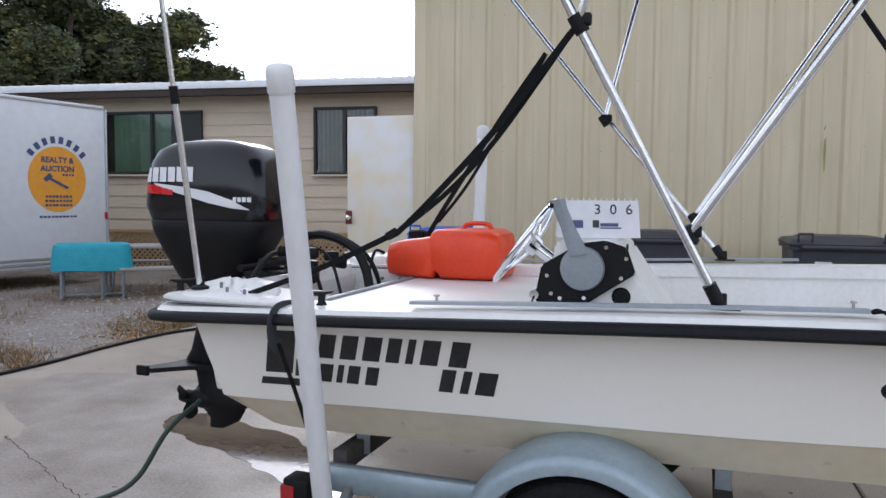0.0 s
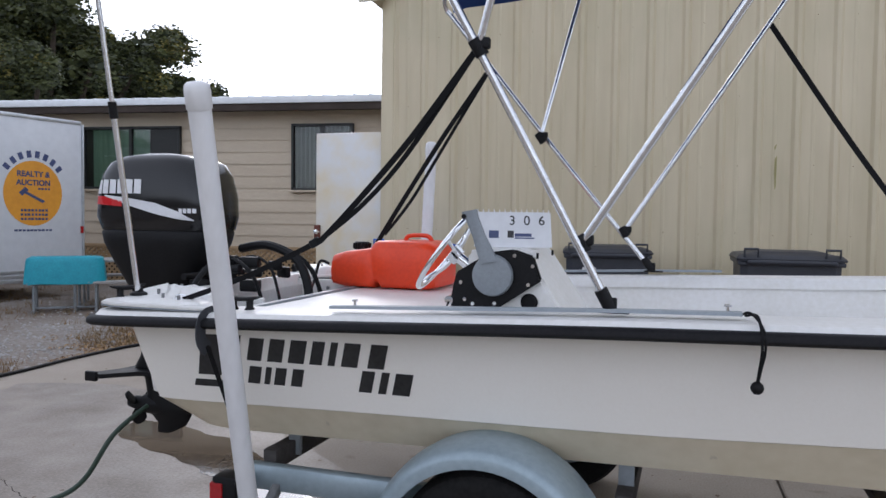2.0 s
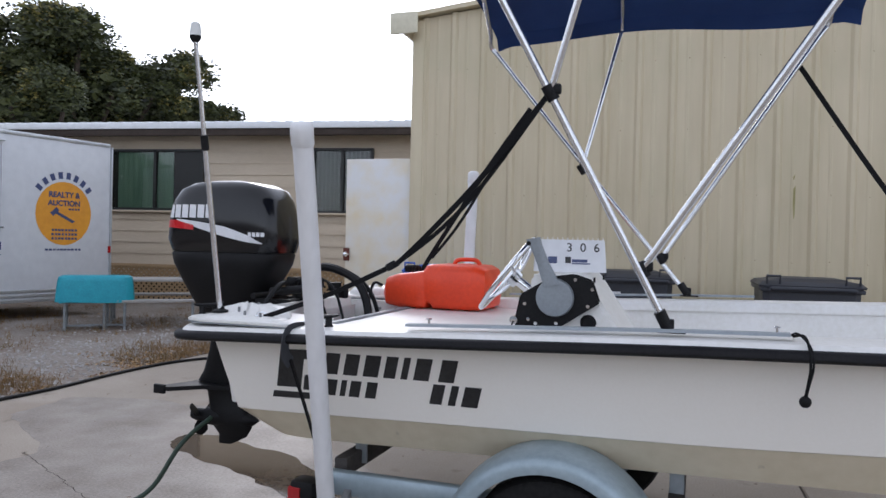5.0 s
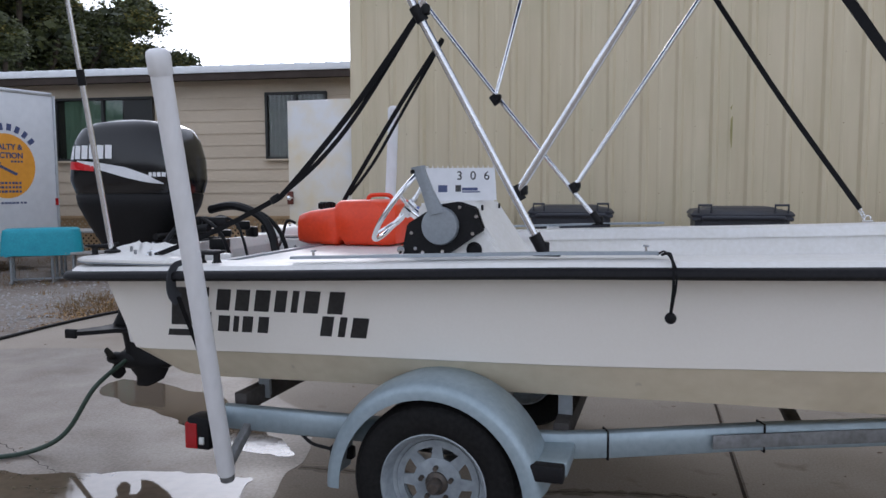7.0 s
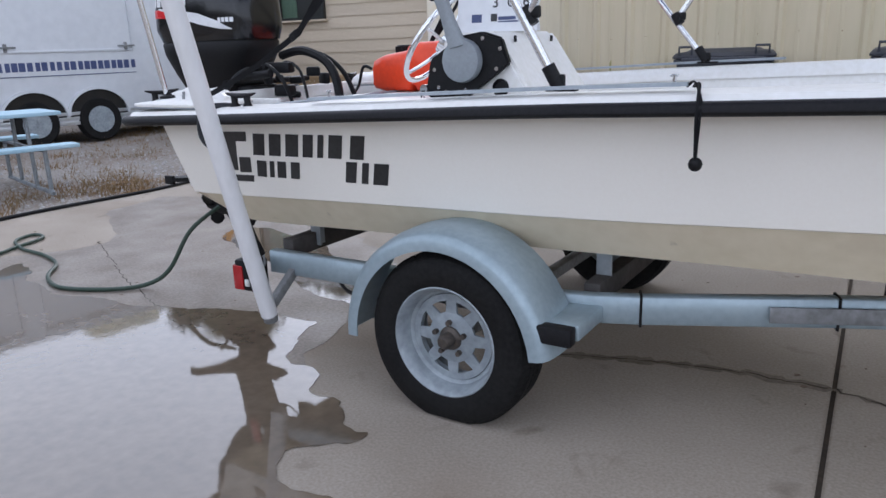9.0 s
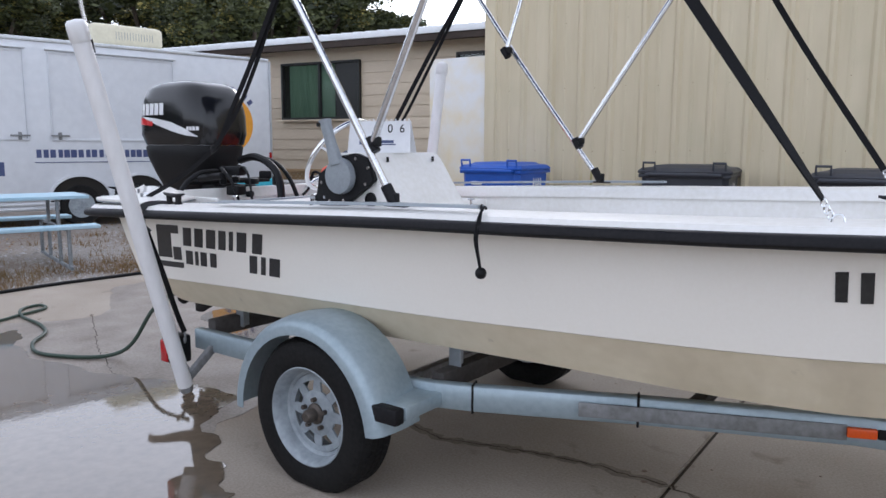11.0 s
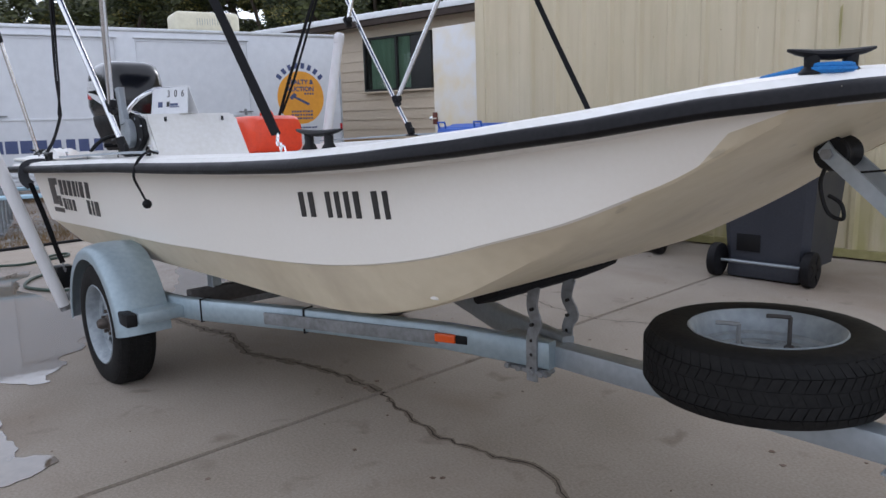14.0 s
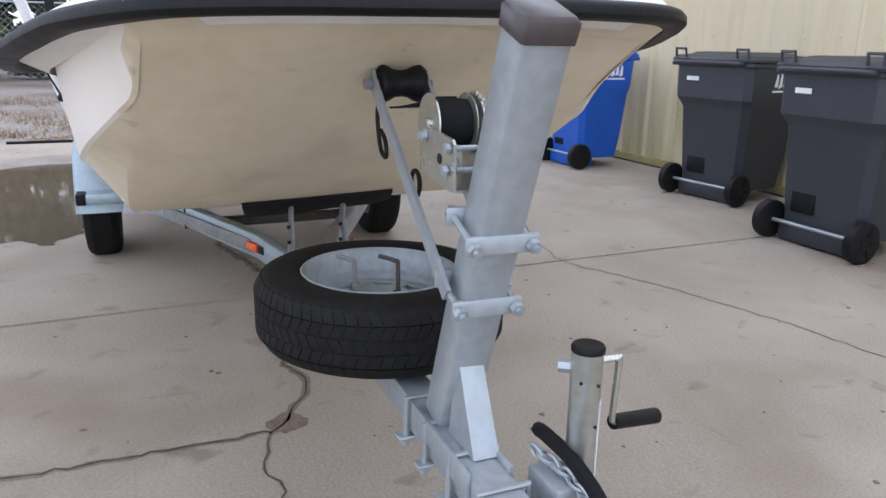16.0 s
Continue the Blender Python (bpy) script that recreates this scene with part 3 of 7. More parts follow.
def HW(u, out, z):
    return (-7.47 + u * CH + out * SH, 10.43 + u * SH - out * CH, z - 0.29)


HT = Matrix.Rotation(math.atan(0.15), 3, "Z")
house = thing("house", HW(0, 0, 0.4), "single-storey house with cream lap siding and lattice skirt", "house")
U0, U1 = -11.0, 4.35
bm = B()
box(bm, HW((U0 + U1) / 2, -3.4, 2.3), (U1 - U0 - 0.1, 6.6, 2.9), HT)
part("wall", bm, SIDING, house)
z, k = 1.08, 0
while z < 3.80:
    bm = B()
    a, b = (U0, U1)
    sec = [(0.0, 0.0), (0.0, 0.262), (-0.010, 0.262), (-0.034, 0.0)]
    loops = [[HW(u, -0.06 - s, z + h) for s, h in sec] for u in (a, b)]
    rings(bm, loops)
    part("lap_board", bm, SIDING, house, smooth=False)
    z, k = z + 0.238, k + 1
# dark sheet in place of the shade behind the lattice
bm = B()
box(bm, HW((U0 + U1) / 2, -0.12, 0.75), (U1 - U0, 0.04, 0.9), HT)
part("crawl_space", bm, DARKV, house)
bm = B()
for d in (1, -1):
    u = U0 - 0.8
    while u < U1 + 0.8:
        a, b = (u, 0.27), (u + d * 0.80, 1.07)
        lo, hi = max(min(a[0], b[0]), U0), min(max(a[0], b[0]), U1)
        if hi - lo > 0.3:
            p0, p1 = Vector(HW(a[0], 0.0 + 0.006 * d, a[1])), Vector(HW(b[0], 0.0 + 0.006 * d, b[1]))
            beam(bm, p0, p1, 0.010, 0.042, 0)
        u += 0.118
part("lattice", bm, LATTICE, house, "tan diagonal lattice skirt", smooth=False)
bm = B()
beam(bm, HW(U0, 0.015, 1.065), HW(U1, 0.015, 1.065), 0.02, 0.07)
part("skirt_rail", bm, LATTICE, house)
# roof
bm = B()
loops = [[HW(u, 0.50, 3.98), HW(u, -3.4, 4.55), HW(u, -7.2, 3.95), HW(u, -7.2, 3.90), HW(u, -3.4, 4.49), HW(u, 0.50, 3.93)] for u in (U0 - 0.6, U1)]
rings(bm, loops)
roof = part("roof", bm, FASCIA, house, "pale ribbed metal roof", smooth=False)
u = U0 - 0.5
while u < U1:
    bm = B()
    beam(bm, HW(u, 0.51, 3.995), HW(u, -3.4, 4.565), 0.045, 0.03, 0.008)
    part("roof_rib", bm, FASCIA, roof)
    u += 0.30
bm = B()
beam(bm, HW(U0 - 0.6, 0.515, 3.925), HW(U1, 0.515, 3.925), 0.03, 0.12)
part("fascia", bm, FASCIA, house, "white metal fascia")
bm = B()
beam(bm, HW(U0 - 0.55, 0.47, 3.80), HW(U1, 0.47, 3.80), 0.03, 0.14)
part("sub_fascia", bm, SOFFIT, house, "dark brown board under the eave")
bm = B()
box(bm, HW((U0 + U1) / 2, 0.22, 3.80), (U1 - U0 + 0.5, 0.47, 0.02), HT)
part("soffit", bm, SOFFIT, house)


def window(u0, u1, z0, z1, style):
    w = None
    bm = B()
    for a, b, c, d in ((u0, u1, z1 - 0.05, z1), (u0, u1, z0, z0 + 0.05), (u0, u0 + 0.05, z0, z1), (u1 - 0.05, u1, z0, z1), ((u0 + u1) / 2 - 0.03, (u0 + u1) / 2 + 0.03, z0, z1)):
        box(bm, HW((a + b) / 2, 0.015, (c + d) / 2), (b - a, 0.09, d - c), HT, 0.005, 1)
    w = part("window", bm, WFRAME, house, "dark framed sliding window with blinds")
    bm = B()
    box(bm, HW((u0 + u1) / 2, 0.004, (z0 + z1) / 2), (u1 - u0 - 0.06, 0.006, z1 - z0 - 0.06), HT)
    g = part("pane", bm, GLASS, w)
    g.visible_shadow = False
    # black sheet stands for the unlit room behind the glass
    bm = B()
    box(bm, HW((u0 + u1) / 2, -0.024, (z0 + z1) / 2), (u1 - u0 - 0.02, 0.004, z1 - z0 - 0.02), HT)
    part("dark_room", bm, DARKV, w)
    bm = B()
    if style == "curtain":
        n, us, ue = 40, u0 + 0.22, u1 - 0.70
        loops = []
        for i in range(n + 1):
            uu = us + (ue - us) * i / n
            o = -0.011 + 0.004 * math.sin(i * 1.7)
            loops.append([HW(uu, o, z0 + 0.05), HW(uu, o, z1 - 0.06), HW(uu, o - 0.003, z1 - 0.06), HW(uu, o - 0.003, z0 + 0.05)])
        rings(bm, loops)
        part("curtain", bm, BLIND, w, "green curtain")
        bm = B()
        box(bm, HW(u1 - 0.36, 0.012, (z0 + z1) / 2), (0.60, 0.004, z1 - z0 - 0.10), HT)
        part("screen", bm, WFRAME, w)
    else:
        i = u0 + 0.1
        while i < u1 - 0.05:
            bm = B()
            box(bm, HW(i, -0.010, (z0 + z1) / 2), (0.030, 0.003, z1 - z0 - 0.10), HT @ Matrix.Rotation(0.45, 3, "Z"))
            part("blind_slat", bm, BLINDW, w)
            i += 0.088
    bm = B()
    box(bm, HW((u0 + u1) / 2, 0.045, z0 - 0.02), (u1 - u0 + 0.1, 0.08, 0.04), HT, 0.006, 1)
    part("sill", bm, SIDING, w)


window(-3.99, -1.79, 2.23, 3.51, "curtain")
window(0.59, 1.85, 2.23, 3.53, "blind")
bm = B()
cyl(bm, HW(2.0, -2.9, 4.4), HW(2.0, -2.9, 4.95), 0.05)
lathe(bm, [(0.05, 0), (0.085, 0.01), (0.085, 0.05), (0.0, 0.10)], HW(2.0, -2.9, 4.93), (0, 0, 1), 12)
part("vent_pipe", bm, RUSTH, roof, "rusty vent pipe")

# ---- white cargo trailer ----
CT, ST = math.cos(radians(80)), math.sin(radians(80))


def TW(u, out, z):
    """u from the rear corner towards the front, out from the side wall."""
    u, z = (u - 0.84) * 1.06, 1.74 + (z - 1.975) * 1.06
    return (-9.40 - u * CT + out * ST, 6.76 - u * ST - out * CT, z)


TT = Matrix.Rotation(radians(80), 3, "Z")
cargo = thing("cargo_trailer", TW(3, -1.1, 0.4), "white enclosed cargo trailer with an orange oval sign", "trailer")
TL, TZ0, TZ1 = 7.75, 0.62, 3.16
bm = B()
box(bm, TW(TL / 2, -1.15, (TZ0 + TZ1) / 2), (TL * 1.06, 2.3, (TZ1 - TZ0) * 1.06), TT, 0.07, 3)
part("body", bm, TRAILW, cargo)
for z, w, h in ((TZ0 + 0.03, 0.015, 0.05), (TZ0 + 0.10, 0.015, 0.05), (TZ0 + 0.17, 0.015, 0.05), (3.12, 0.02, 0.06)):
    part("trim_rail", beam(B(), TW(0.05, 0.006, z), TW(TL - 0.05, 0.006, z), w, h), TRIMA, cargo, "aluminium trim rail")
for u in (0.02, TL - 0.02):
    part("corner_trim", beam(B(), TW(u, 0.006, TZ0), TW(u, 0.006, 3.1), 0.02, 0.05), TRIMA, cargo, "aluminium corner trim")
for u0, u1 in ((1.80, 3.72), (4.02, 5.95)):
    bm = B()
    for a, b, c, d in ((u0, u1, 2.93, 2.97), (u0, u1, 1.66, 1.70), (u0, u0 + 0.035, 1.66, 2.97), (u1 - 0.035, u1, 1.66, 2.97)):
        beam(bm, TW(a, 0.010, (c + d) / 2), TW(b, 0.010, (c + d) / 2), 0.014, d - c) if b - a > 0.1 else beam(bm, TW((a + b) / 2, 0.010, c), TW((a + b) / 2, 0.010, d), 0.014, 0.035)
    beam(bm, TW(u0 - 0.02, 0.03, 2.99), TW(u1 + 0.02, 0.03, 2.99), 0.05, 0.025)
    hatch = part("hatch_frame", bm, TRAILW, cargo, "hinged side hatch")
    bm = B()
    box(bm, TW((u0 + u1) / 2, 0.004, 2.315), ((u1 - u0 - 0.06) * 1.06, 0.006, 1.24 * 1.06), TT, 0.001, 1)
    part("hatch_panel", bm, TRAILW, hatch)
    for u in (u0 + 0.12, u1 - 0.12):
        bm = B()
        box(bm, TW(u, 0.02, 1.73), (0.05, 0.03, 0.12), TT, 0.008, 1)
        beam(bm, TW(u - 0.13, 0.045, 1.735), TW(u + 0.13, 0.045, 1.735), 0.02, 0.025)
        part("hatch_latch", bm, GALVD, hatch, "grey T-handle latch")


def oval(bm, u, z, ru, rz, out, n=40):
    return slab(bm, [(u + ru * math.cos(2 * math.pi * i / n), z + rz * math.sin(2 * math.pi * i / n)) for i in range(n)], 0.002, lambda x, y, w: TW(x, out + w, y))


def bars(bm, u0, u1, z, h, gaps, out=0.007):
    """A row of plain bars in place of writing."""
    rnd = random.Random(int(u0 * 100 + z * 1000))
    u = u0
    step = (u1 - u0) / gaps
    for i in range(gaps):
        w = step * rnd.uniform(0.62, 0.86)
        slab(bm, [(u, z), (u + w, z), (u + w, z + h), (u, z + h)], 0.0015, lambda x, y, k: TW(x, out + k, y))
        u += step
    return bm


bm = B()
oval(bm, 0.84, 1.975, 0.46, 0.49, 0.003)
sign = part("oval_sign", bm, ORANGE, cargo, "orange oval sign", smooth=False)
for words, u, z in (("REALTY &", 0.84, 2.225), ("AUCTION", 0.84, 2.095)):
    part("lettering", letters(words, 0.125, Vector(TW(u, 0.007, z)), Vector((CT, ST, 0)), Vector((0, 0, 1))), DECALB, sign, "blue lettering", smooth=False)
for u0, u1, z, h, k in ((0.58, 0.78, 2.03, 0.03, 4), (0.62, 1.06, 1.70, 0.035, 8), (0.62, 1.06, 1.635, 0.035, 8), (0.62, 1.06, 1.57, 0.035, 8)):
    part("writing_bar", bars(B(), u0, u1, z, h, k), DECALB, sign, "row of small blue bars", smooth=False)["kind"] = "stuff"
for i in range(8):
    bm = B()
    a = radians(139 - i * 14)
    u, z = 0.84 + 0.54 * math.cos(a) * -1 * -1, 1.965 + 0.60 * math.sin(a)
    tn = Vector((-math.sin(a) * 0.54, math.cos(a) * 0.60)).normalized()
    nn = Vector((-tn.y, tn.x))
    q = [(u + tn.x * s * 0.036 + nn.x * t * 0.052, z + tn.y * s * 0.036 + nn.y * t * 0.052) for s, t in ((-1, -1), (1, -1), (1, 1), (-1, 1))]
    slab(bm, q, 0.002, lambda x, y, k: TW(x, 0.004 + k, y))
    part("arched_bar", bm, DECALB, cargo, "blue bar in an arch over the sign", smooth=False)
bm = B()
slab(bm, [(0.66, 1.86), (0.70, 1.83), (1.00, 1.98), (0.97, 2.01)], 0.002, lambda x, y, k: TW(x, 0.007 + k, y))
slab(bm, [(0.92, 2.02), (1.02, 1.93), (1.07, 1.98), (0.97, 2.07)], 0.002, lambda x, y, k: TW(x, 0.008 + k, y))
part("gavel_shape", bm, DECALB, sign, "blue gavel emblem", smooth=False)
bm = B()
bars(bm, 1.80, 3.97, 1.41, 0.12, 22, 0.003)
beam(bm, TW(1.80, 0.004, 1.34), TW(3.97, 0.004, 1.34), 0.003, 0.012)
bars(bm, 0.55, 1.15, 1.40, 0.03, 10, 0.003)
part("writing_bar", bm, DECALB, cargo, "row of blue-grey bars", smooth=False)["kind"] = "stuff"
bm = B()
bars(bm, 4.37, 7.05, 1.15, 0.20, 13, 0.003)
part("writing_bar", bm, DECALB, cargo, "row of large blue bars", smooth=False)["kind"] = "stuff"
bm = B()
box(bm, TW(6.75, 0.004, 2.42), (0.28, 0.004, 0.28), TT)
part("emblem", bm, DECALB, cargo, "blue square emblem", smooth=False)
# tandem wheels, arches, roof unit
for u in (2.45, 3.36):
    # flat panel on the skin, its dark colour standing for the arch's shade
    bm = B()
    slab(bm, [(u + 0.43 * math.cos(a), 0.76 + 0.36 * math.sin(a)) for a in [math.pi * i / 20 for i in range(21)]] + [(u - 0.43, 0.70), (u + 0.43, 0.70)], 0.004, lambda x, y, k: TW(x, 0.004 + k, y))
    part("wheel_arch", bm, DARKV, cargo, "flat dark panel for the shaded wheel arch")
    bm = B()
    for a0 in range(20):
        p = [TW(u + 0.45 * math.cos(math.pi * (a0 + d) / 20), 0.02, 0.76 + 0.38 * math.sin(math.pi * (a0 + d) / 20)) for d in (0, 1)]
        beam(bm, p[0], p[1], 0.04, 0.04, 0)
    part("arch_trim", bm, TRAILW, cargo)
    bm = B()
    o, ax = TW(u, -0.16, 0.68), (ST, -CT, 0)
    lathe(bm, [(0.20, 0.0), (0.31, 0.0), (0.335, 0.03), (0.34, 0.10), (0.335, 0.17), (0.31, 0.20), (0.20, 0.19)], o, ax, 28)
    wheel = part("wheel", bm, TYRE, cargo, "black tyre")
    bm = B()
    lathe(bm, [(0.205, 0.20), (0.195, 0.195), (0.185, 0.15), (0.12, 0.14), (0.06, 0.165), (0.03, 0.20), (0.0, 0.20)], o, ax, 24)
    part("rim", bm, RIMW, wheel, "white spoked steel rim")
ac = part("roof_unit", box(B(), TW(2.37, -0.75, 3.34), (1.22, 0.78, 0.38), TT, 0.09, 3), ACCREAM, cargo, "cream rooftop air conditioner")
bm = B()
for i in range(14):
    beam(bm, TW(1.98 + i * 0.045, -0.366, 3.28), TW(1.98 + i * 0.045, -0.366, 3.40), 0.018, 0.012, 0)
part("grille", bm, GREYP, ac, smooth=False)
bm = B()
box(bm, TW(0.04, 0.012, 1.42), (0.05, 0.03, 0.12), TT, 0.006)
part("side_light", bm, REDL, cargo, "small red side light")

# ---- the skiff ----
CY = 0.80                      # the boat's middle line


def lerp_table(table, x):
    for (x0, *a), (x1, *b) in zip(table, table[1:]):
        if x <= x1:
            t = min(max((x - x0) / (x1 - x0), 0), 1)
            return [p + (q - p) * t for p, q in zip(a, b)]
    return list(table[-1][1:])


SHEER = [(-1.62, 1.004), (-0.7, 1.035), (0.4, 1.077), (1.1, 1.095), (1.6, 1.111), (2.0, 1.129), (2.3, 1.151), (2.6, 1.180), (2.9, 1.216), (3.1, 1.248), (3.44, 1.286)]


def mid_y(x):
    return CY


def sheer(x):
    return lerp_table(SHEER, x)[0]


skiff = thing("skiff", (0.5, CY, 0.6), "off-white fibreglass skiff with black rub rail on a trailer", "boat")
HALF = [  # per station: top (x, y), knuckle (x, y, z), bottom corner (x, y, z)
    ((-1.48, 0.020), (-1.38, 0.080, 0.685), (-1.26, 0.19, 0.572)),
    ((-1.30, 0.020), (-1.24, 0.080, 0.684), (-1.12, 0.19, 0.550)),
    ((-0.45, 0.025), (-0.45, 0.078, 0.707), (-0.45, 0.19, 0.566)),
    ((0.44, 0.028), (0.44, 0.075, 0.728), (0.44, 0.19, 0.586)),
    ((0.95, 0.028), (0.95, 0.075, 0.750), (0.95, 0.19, 0.597)),
    ((1.50, 0.030), (1.50, 0.075, 0.777), (1.50, 0.19, 0.605)),
    ((1.85, 0.030), (1.85, 0.075, 0.805), (1.85, 0.19, 0.626)),
    ((2.15, 0.032), (2.13, 0.075, 0.843), (2.10, 0.19, 0.674)),
    ((2.40, 0.042), (2.38, 0.078, 0.893), (2.33, 0.19, 0.748)),
    ((2.62, 0.070), (2.58, 0.105, 0.950), (2.54, 0.198, 0.850)),
    ((2.85, 0.122), (2.76, 0.145, 1.005), (2.72, 0.208, 0.950)),
    ((3.00, 0.166), (2.90, 0.198, 1.066), (2.86, 0.220, 1.037)),
    ((3.12, 0.204), (2.985, 0.230, 1.106), (2.975, 0.236, 1.103)),
    ((3.22, 0.222), (3.09, 0.240, 1.166), (3.085, 0.244, 1.164)),
    ((3.30, 0.235), (3.19, 0.247, 1.222), (3.188, 0.250, 1.220)),
]
bm = B()
loops = []
top_line = curve_points([(t[0], t[1], sheer(t[0]) + 0.01) for t, k, b in HALF], 4)
knuckle_line = curve_points([k for t, k, b in HALF], 4)
chine_line = curve_points([b for t, k, b in HALF], 4)
for (tx, ty, tz), (kx, ky, kz), (bx, by, bz) in zip(top_line, knuckle_line, chine_line):
    mx, my, mz = (tx + kx) / 2, (ty + ky) / 2 - 0.004, (tz + kz) / 2
    near = [(tx, ty, tz), (mx, my, mz), (kx, ky, kz), (kx, ky + 0.011, kz - 0.005), (bx, by, bz), (bx, by + 0.02, bz - 0.006), (bx, by + 0.18, bz - 0.008)]
    far = [(x, 2 * mid_y(x) - y, z) for x, y, z in reversed(near)]
    loops.append(near + [(bx, mid_y(bx), bz - 0.008)] + far)
vs = [[bm.verts.new(p) for p in loop] for loop in loops]
for a, b in zip(vs, vs[1:]):
    for i in range(len(a) - 1):
        bm.faces.new((a[i], a[i + 1], b[i + 1], b[i]))
bm.faces.new(vs[0])
bm.faces.new(vs[-1][::-1])
hull = part("hull", bm, GEL, skiff, angle=18)
# downward and bow-front faces take the copy coloured darker for shade
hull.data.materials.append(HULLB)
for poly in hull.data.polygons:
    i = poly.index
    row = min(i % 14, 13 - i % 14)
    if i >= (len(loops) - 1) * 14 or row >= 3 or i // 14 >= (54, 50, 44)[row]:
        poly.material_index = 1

PLAN = [(-1.60, 0.30), (-1.62, 0.06), (-1.585, -0.045), (-1.50, -0.088), (-1.2, -0.092), (0.0, -0.092), (1.2, -0.092), (2.0, -0.091), (2.25, -0.083), (2.45, -0.063), (2.60, -0.035), (2.75, 0.0), (2.90, 0.045), (3.02, 0.09), (3.14, 0.148), (3.26, 0.235), (3.33, 0.33), (3.37, 0.50), (3.385, 0.80)]


def plan_line(inset=0.0, lift=0.0, start=0):
    half = curve_points([(x, y, 0) for x, y in PLAN[start:]], 5)
    full = half + [Vector((p.x, 2 * mid_y(p.x) - p.y, 0)) for p in reversed(half[:-1])]
    out = []
    for i, p in enumerate(full):
        a, b = full[max(i - 1, 0)], full[min(i + 1, len(full) - 1)]
        d = (b - a).normalized()
        n = Vector((-d.y, d.x, 0))
        q = p + n * inset
        out.append(Vector((q.x, q.y, sheer(p.x) + lift)))
    return out


bm = B()
sweep(bm, plan_line(0.0, 0.004), [(0.010, 0.017), (0.022, 0.013), (0.030, 0.004), (0.031, -0.010), (0.022, -0.019), (0.004, -0.023), (-0.020, -0.023), (-0.020, 0.017)])
part("rub_rail", bm, RUBBER, skiff, "black vinyl rub rail")
bm = B()
outer, lip, flat, inner, inlow, under = (plan_line(i, l) for i, l in ((0.0, 0.018), (0.018, 0.036), (0.070, 0.042), (0.205, 0.040), (0.225, 0.022), (0.10, -0.03)))
inlow2 = plan_line(0.235, -0.01)
rows = [outer, lip, flat, inner, inlow, inlow2]
vs = [[bm.verts.new(p) for p in row] for row in rows]
for a, b in zip(vs, vs[1:]):
    for i in range(len(a) - 1):
        bm.faces.new((a[i], a[i + 1], b[i + 1], b[i]))
vu = [bm.verts.new(p) for p in under]
for i in range(len(vu) - 1):
    bm.faces.new((vu[i], vu[i + 1], vs[0][i + 1], vs[0][i]))
part("gunwale", bm, GELTOP, skiff, "white moulded gunwale cap")
# inner liner and sole
bm = B()
loops = []
for x in (-1.40, -0.9, 0.0, 0.9, 1.7, 2.3):
    y0 = 0.125 if x < 2.2 else 0.125 + 0.22 * (x - 2.2)
    zt, zs = sheer(x) + 0.02, 0.74 + max(0, x - 1.6) * 0.14
    loops.append([(x, y0, zt), (x, y0 + 0.03, zs + 0.05), (x, y0 + 0.09, zs), (x, CY, zs + 0.01), (x, 2 * CY - y0 - 0.09, zs), (x, 2 * CY - y0 - 0.03, zs + 0.05), (x, 2 * CY - y0, zt)])
vs = [[bm.verts.new(p) for p in loop] for loop in loops]
for a, b in zip(vs, vs[1:]):
    for i in range(len(a) - 1):
        bm.faces.new((a[i], a[i + 1], b[i + 1], b[i]))
bm.faces.new(vs[0]), bm.faces.new(vs[-1])
part("liner", bm, GELTOP, skiff, "white speckled inner liner")
# foredeck
bm = B()
fd = [p for p in plan_line(0.20, 0.046) if p.x > 2.25]
low = [bm.verts.new(p) for p in fd]
bm.faces.new(low)
ret = bmesh.ops.extrude_face_region(bm, geom=bm.faces[:])
bmesh.ops.translate(bm, vec=(0, 0, -0.03), verts=[e for e in ret["geom"] if isinstance(e, bmesh.types.BMVert)])
part("foredeck", bm, GELTOP, skiff, smooth=False)
bm = B()
box(bm, (2.27, CY, 0.95), (0.04, 1.26, 0.42), None, 0.01)
part("foredeck_bulkhead", bm, GELTOP, skiff)
# aft deck, seat front, transom and splash well
bm = B()
box(bm, (-0.60, CY, 1.025), (0.84, 1.36, 0.05), None, 0.018, 3)
part("aft_deck", bm, GELTOP, skiff, "white aft deck")
bm = B()
box(bm, (-0.24, CY, 0.88), (0.04, 1.32, 0.28), None, 0.01)
part("deck_front", bm, GELTOP, skiff)
bm = B()
box(bm, (-1.03, CY, 0.93), (0.035, 1.30, 0.26), None, 0.01)
part("well_bulkhead", bm, GREYP, skiff, "grey weathered well bulkhead")
bm = B()
box(bm, (-1.43, CY, 0.90), (0.07, 1.42, 0.40), Matrix.Rotation(radians(-12), 3, "Y"), 0.012)
part("transom", bm, GELTOP, skiff)
bm = B()
box(bm, (-1.22, CY, 0.86), (0.40, 1.30, 0.03), None, 0.005)
part("splash_well", bm, GREYP, skiff, "grey splash well floor")
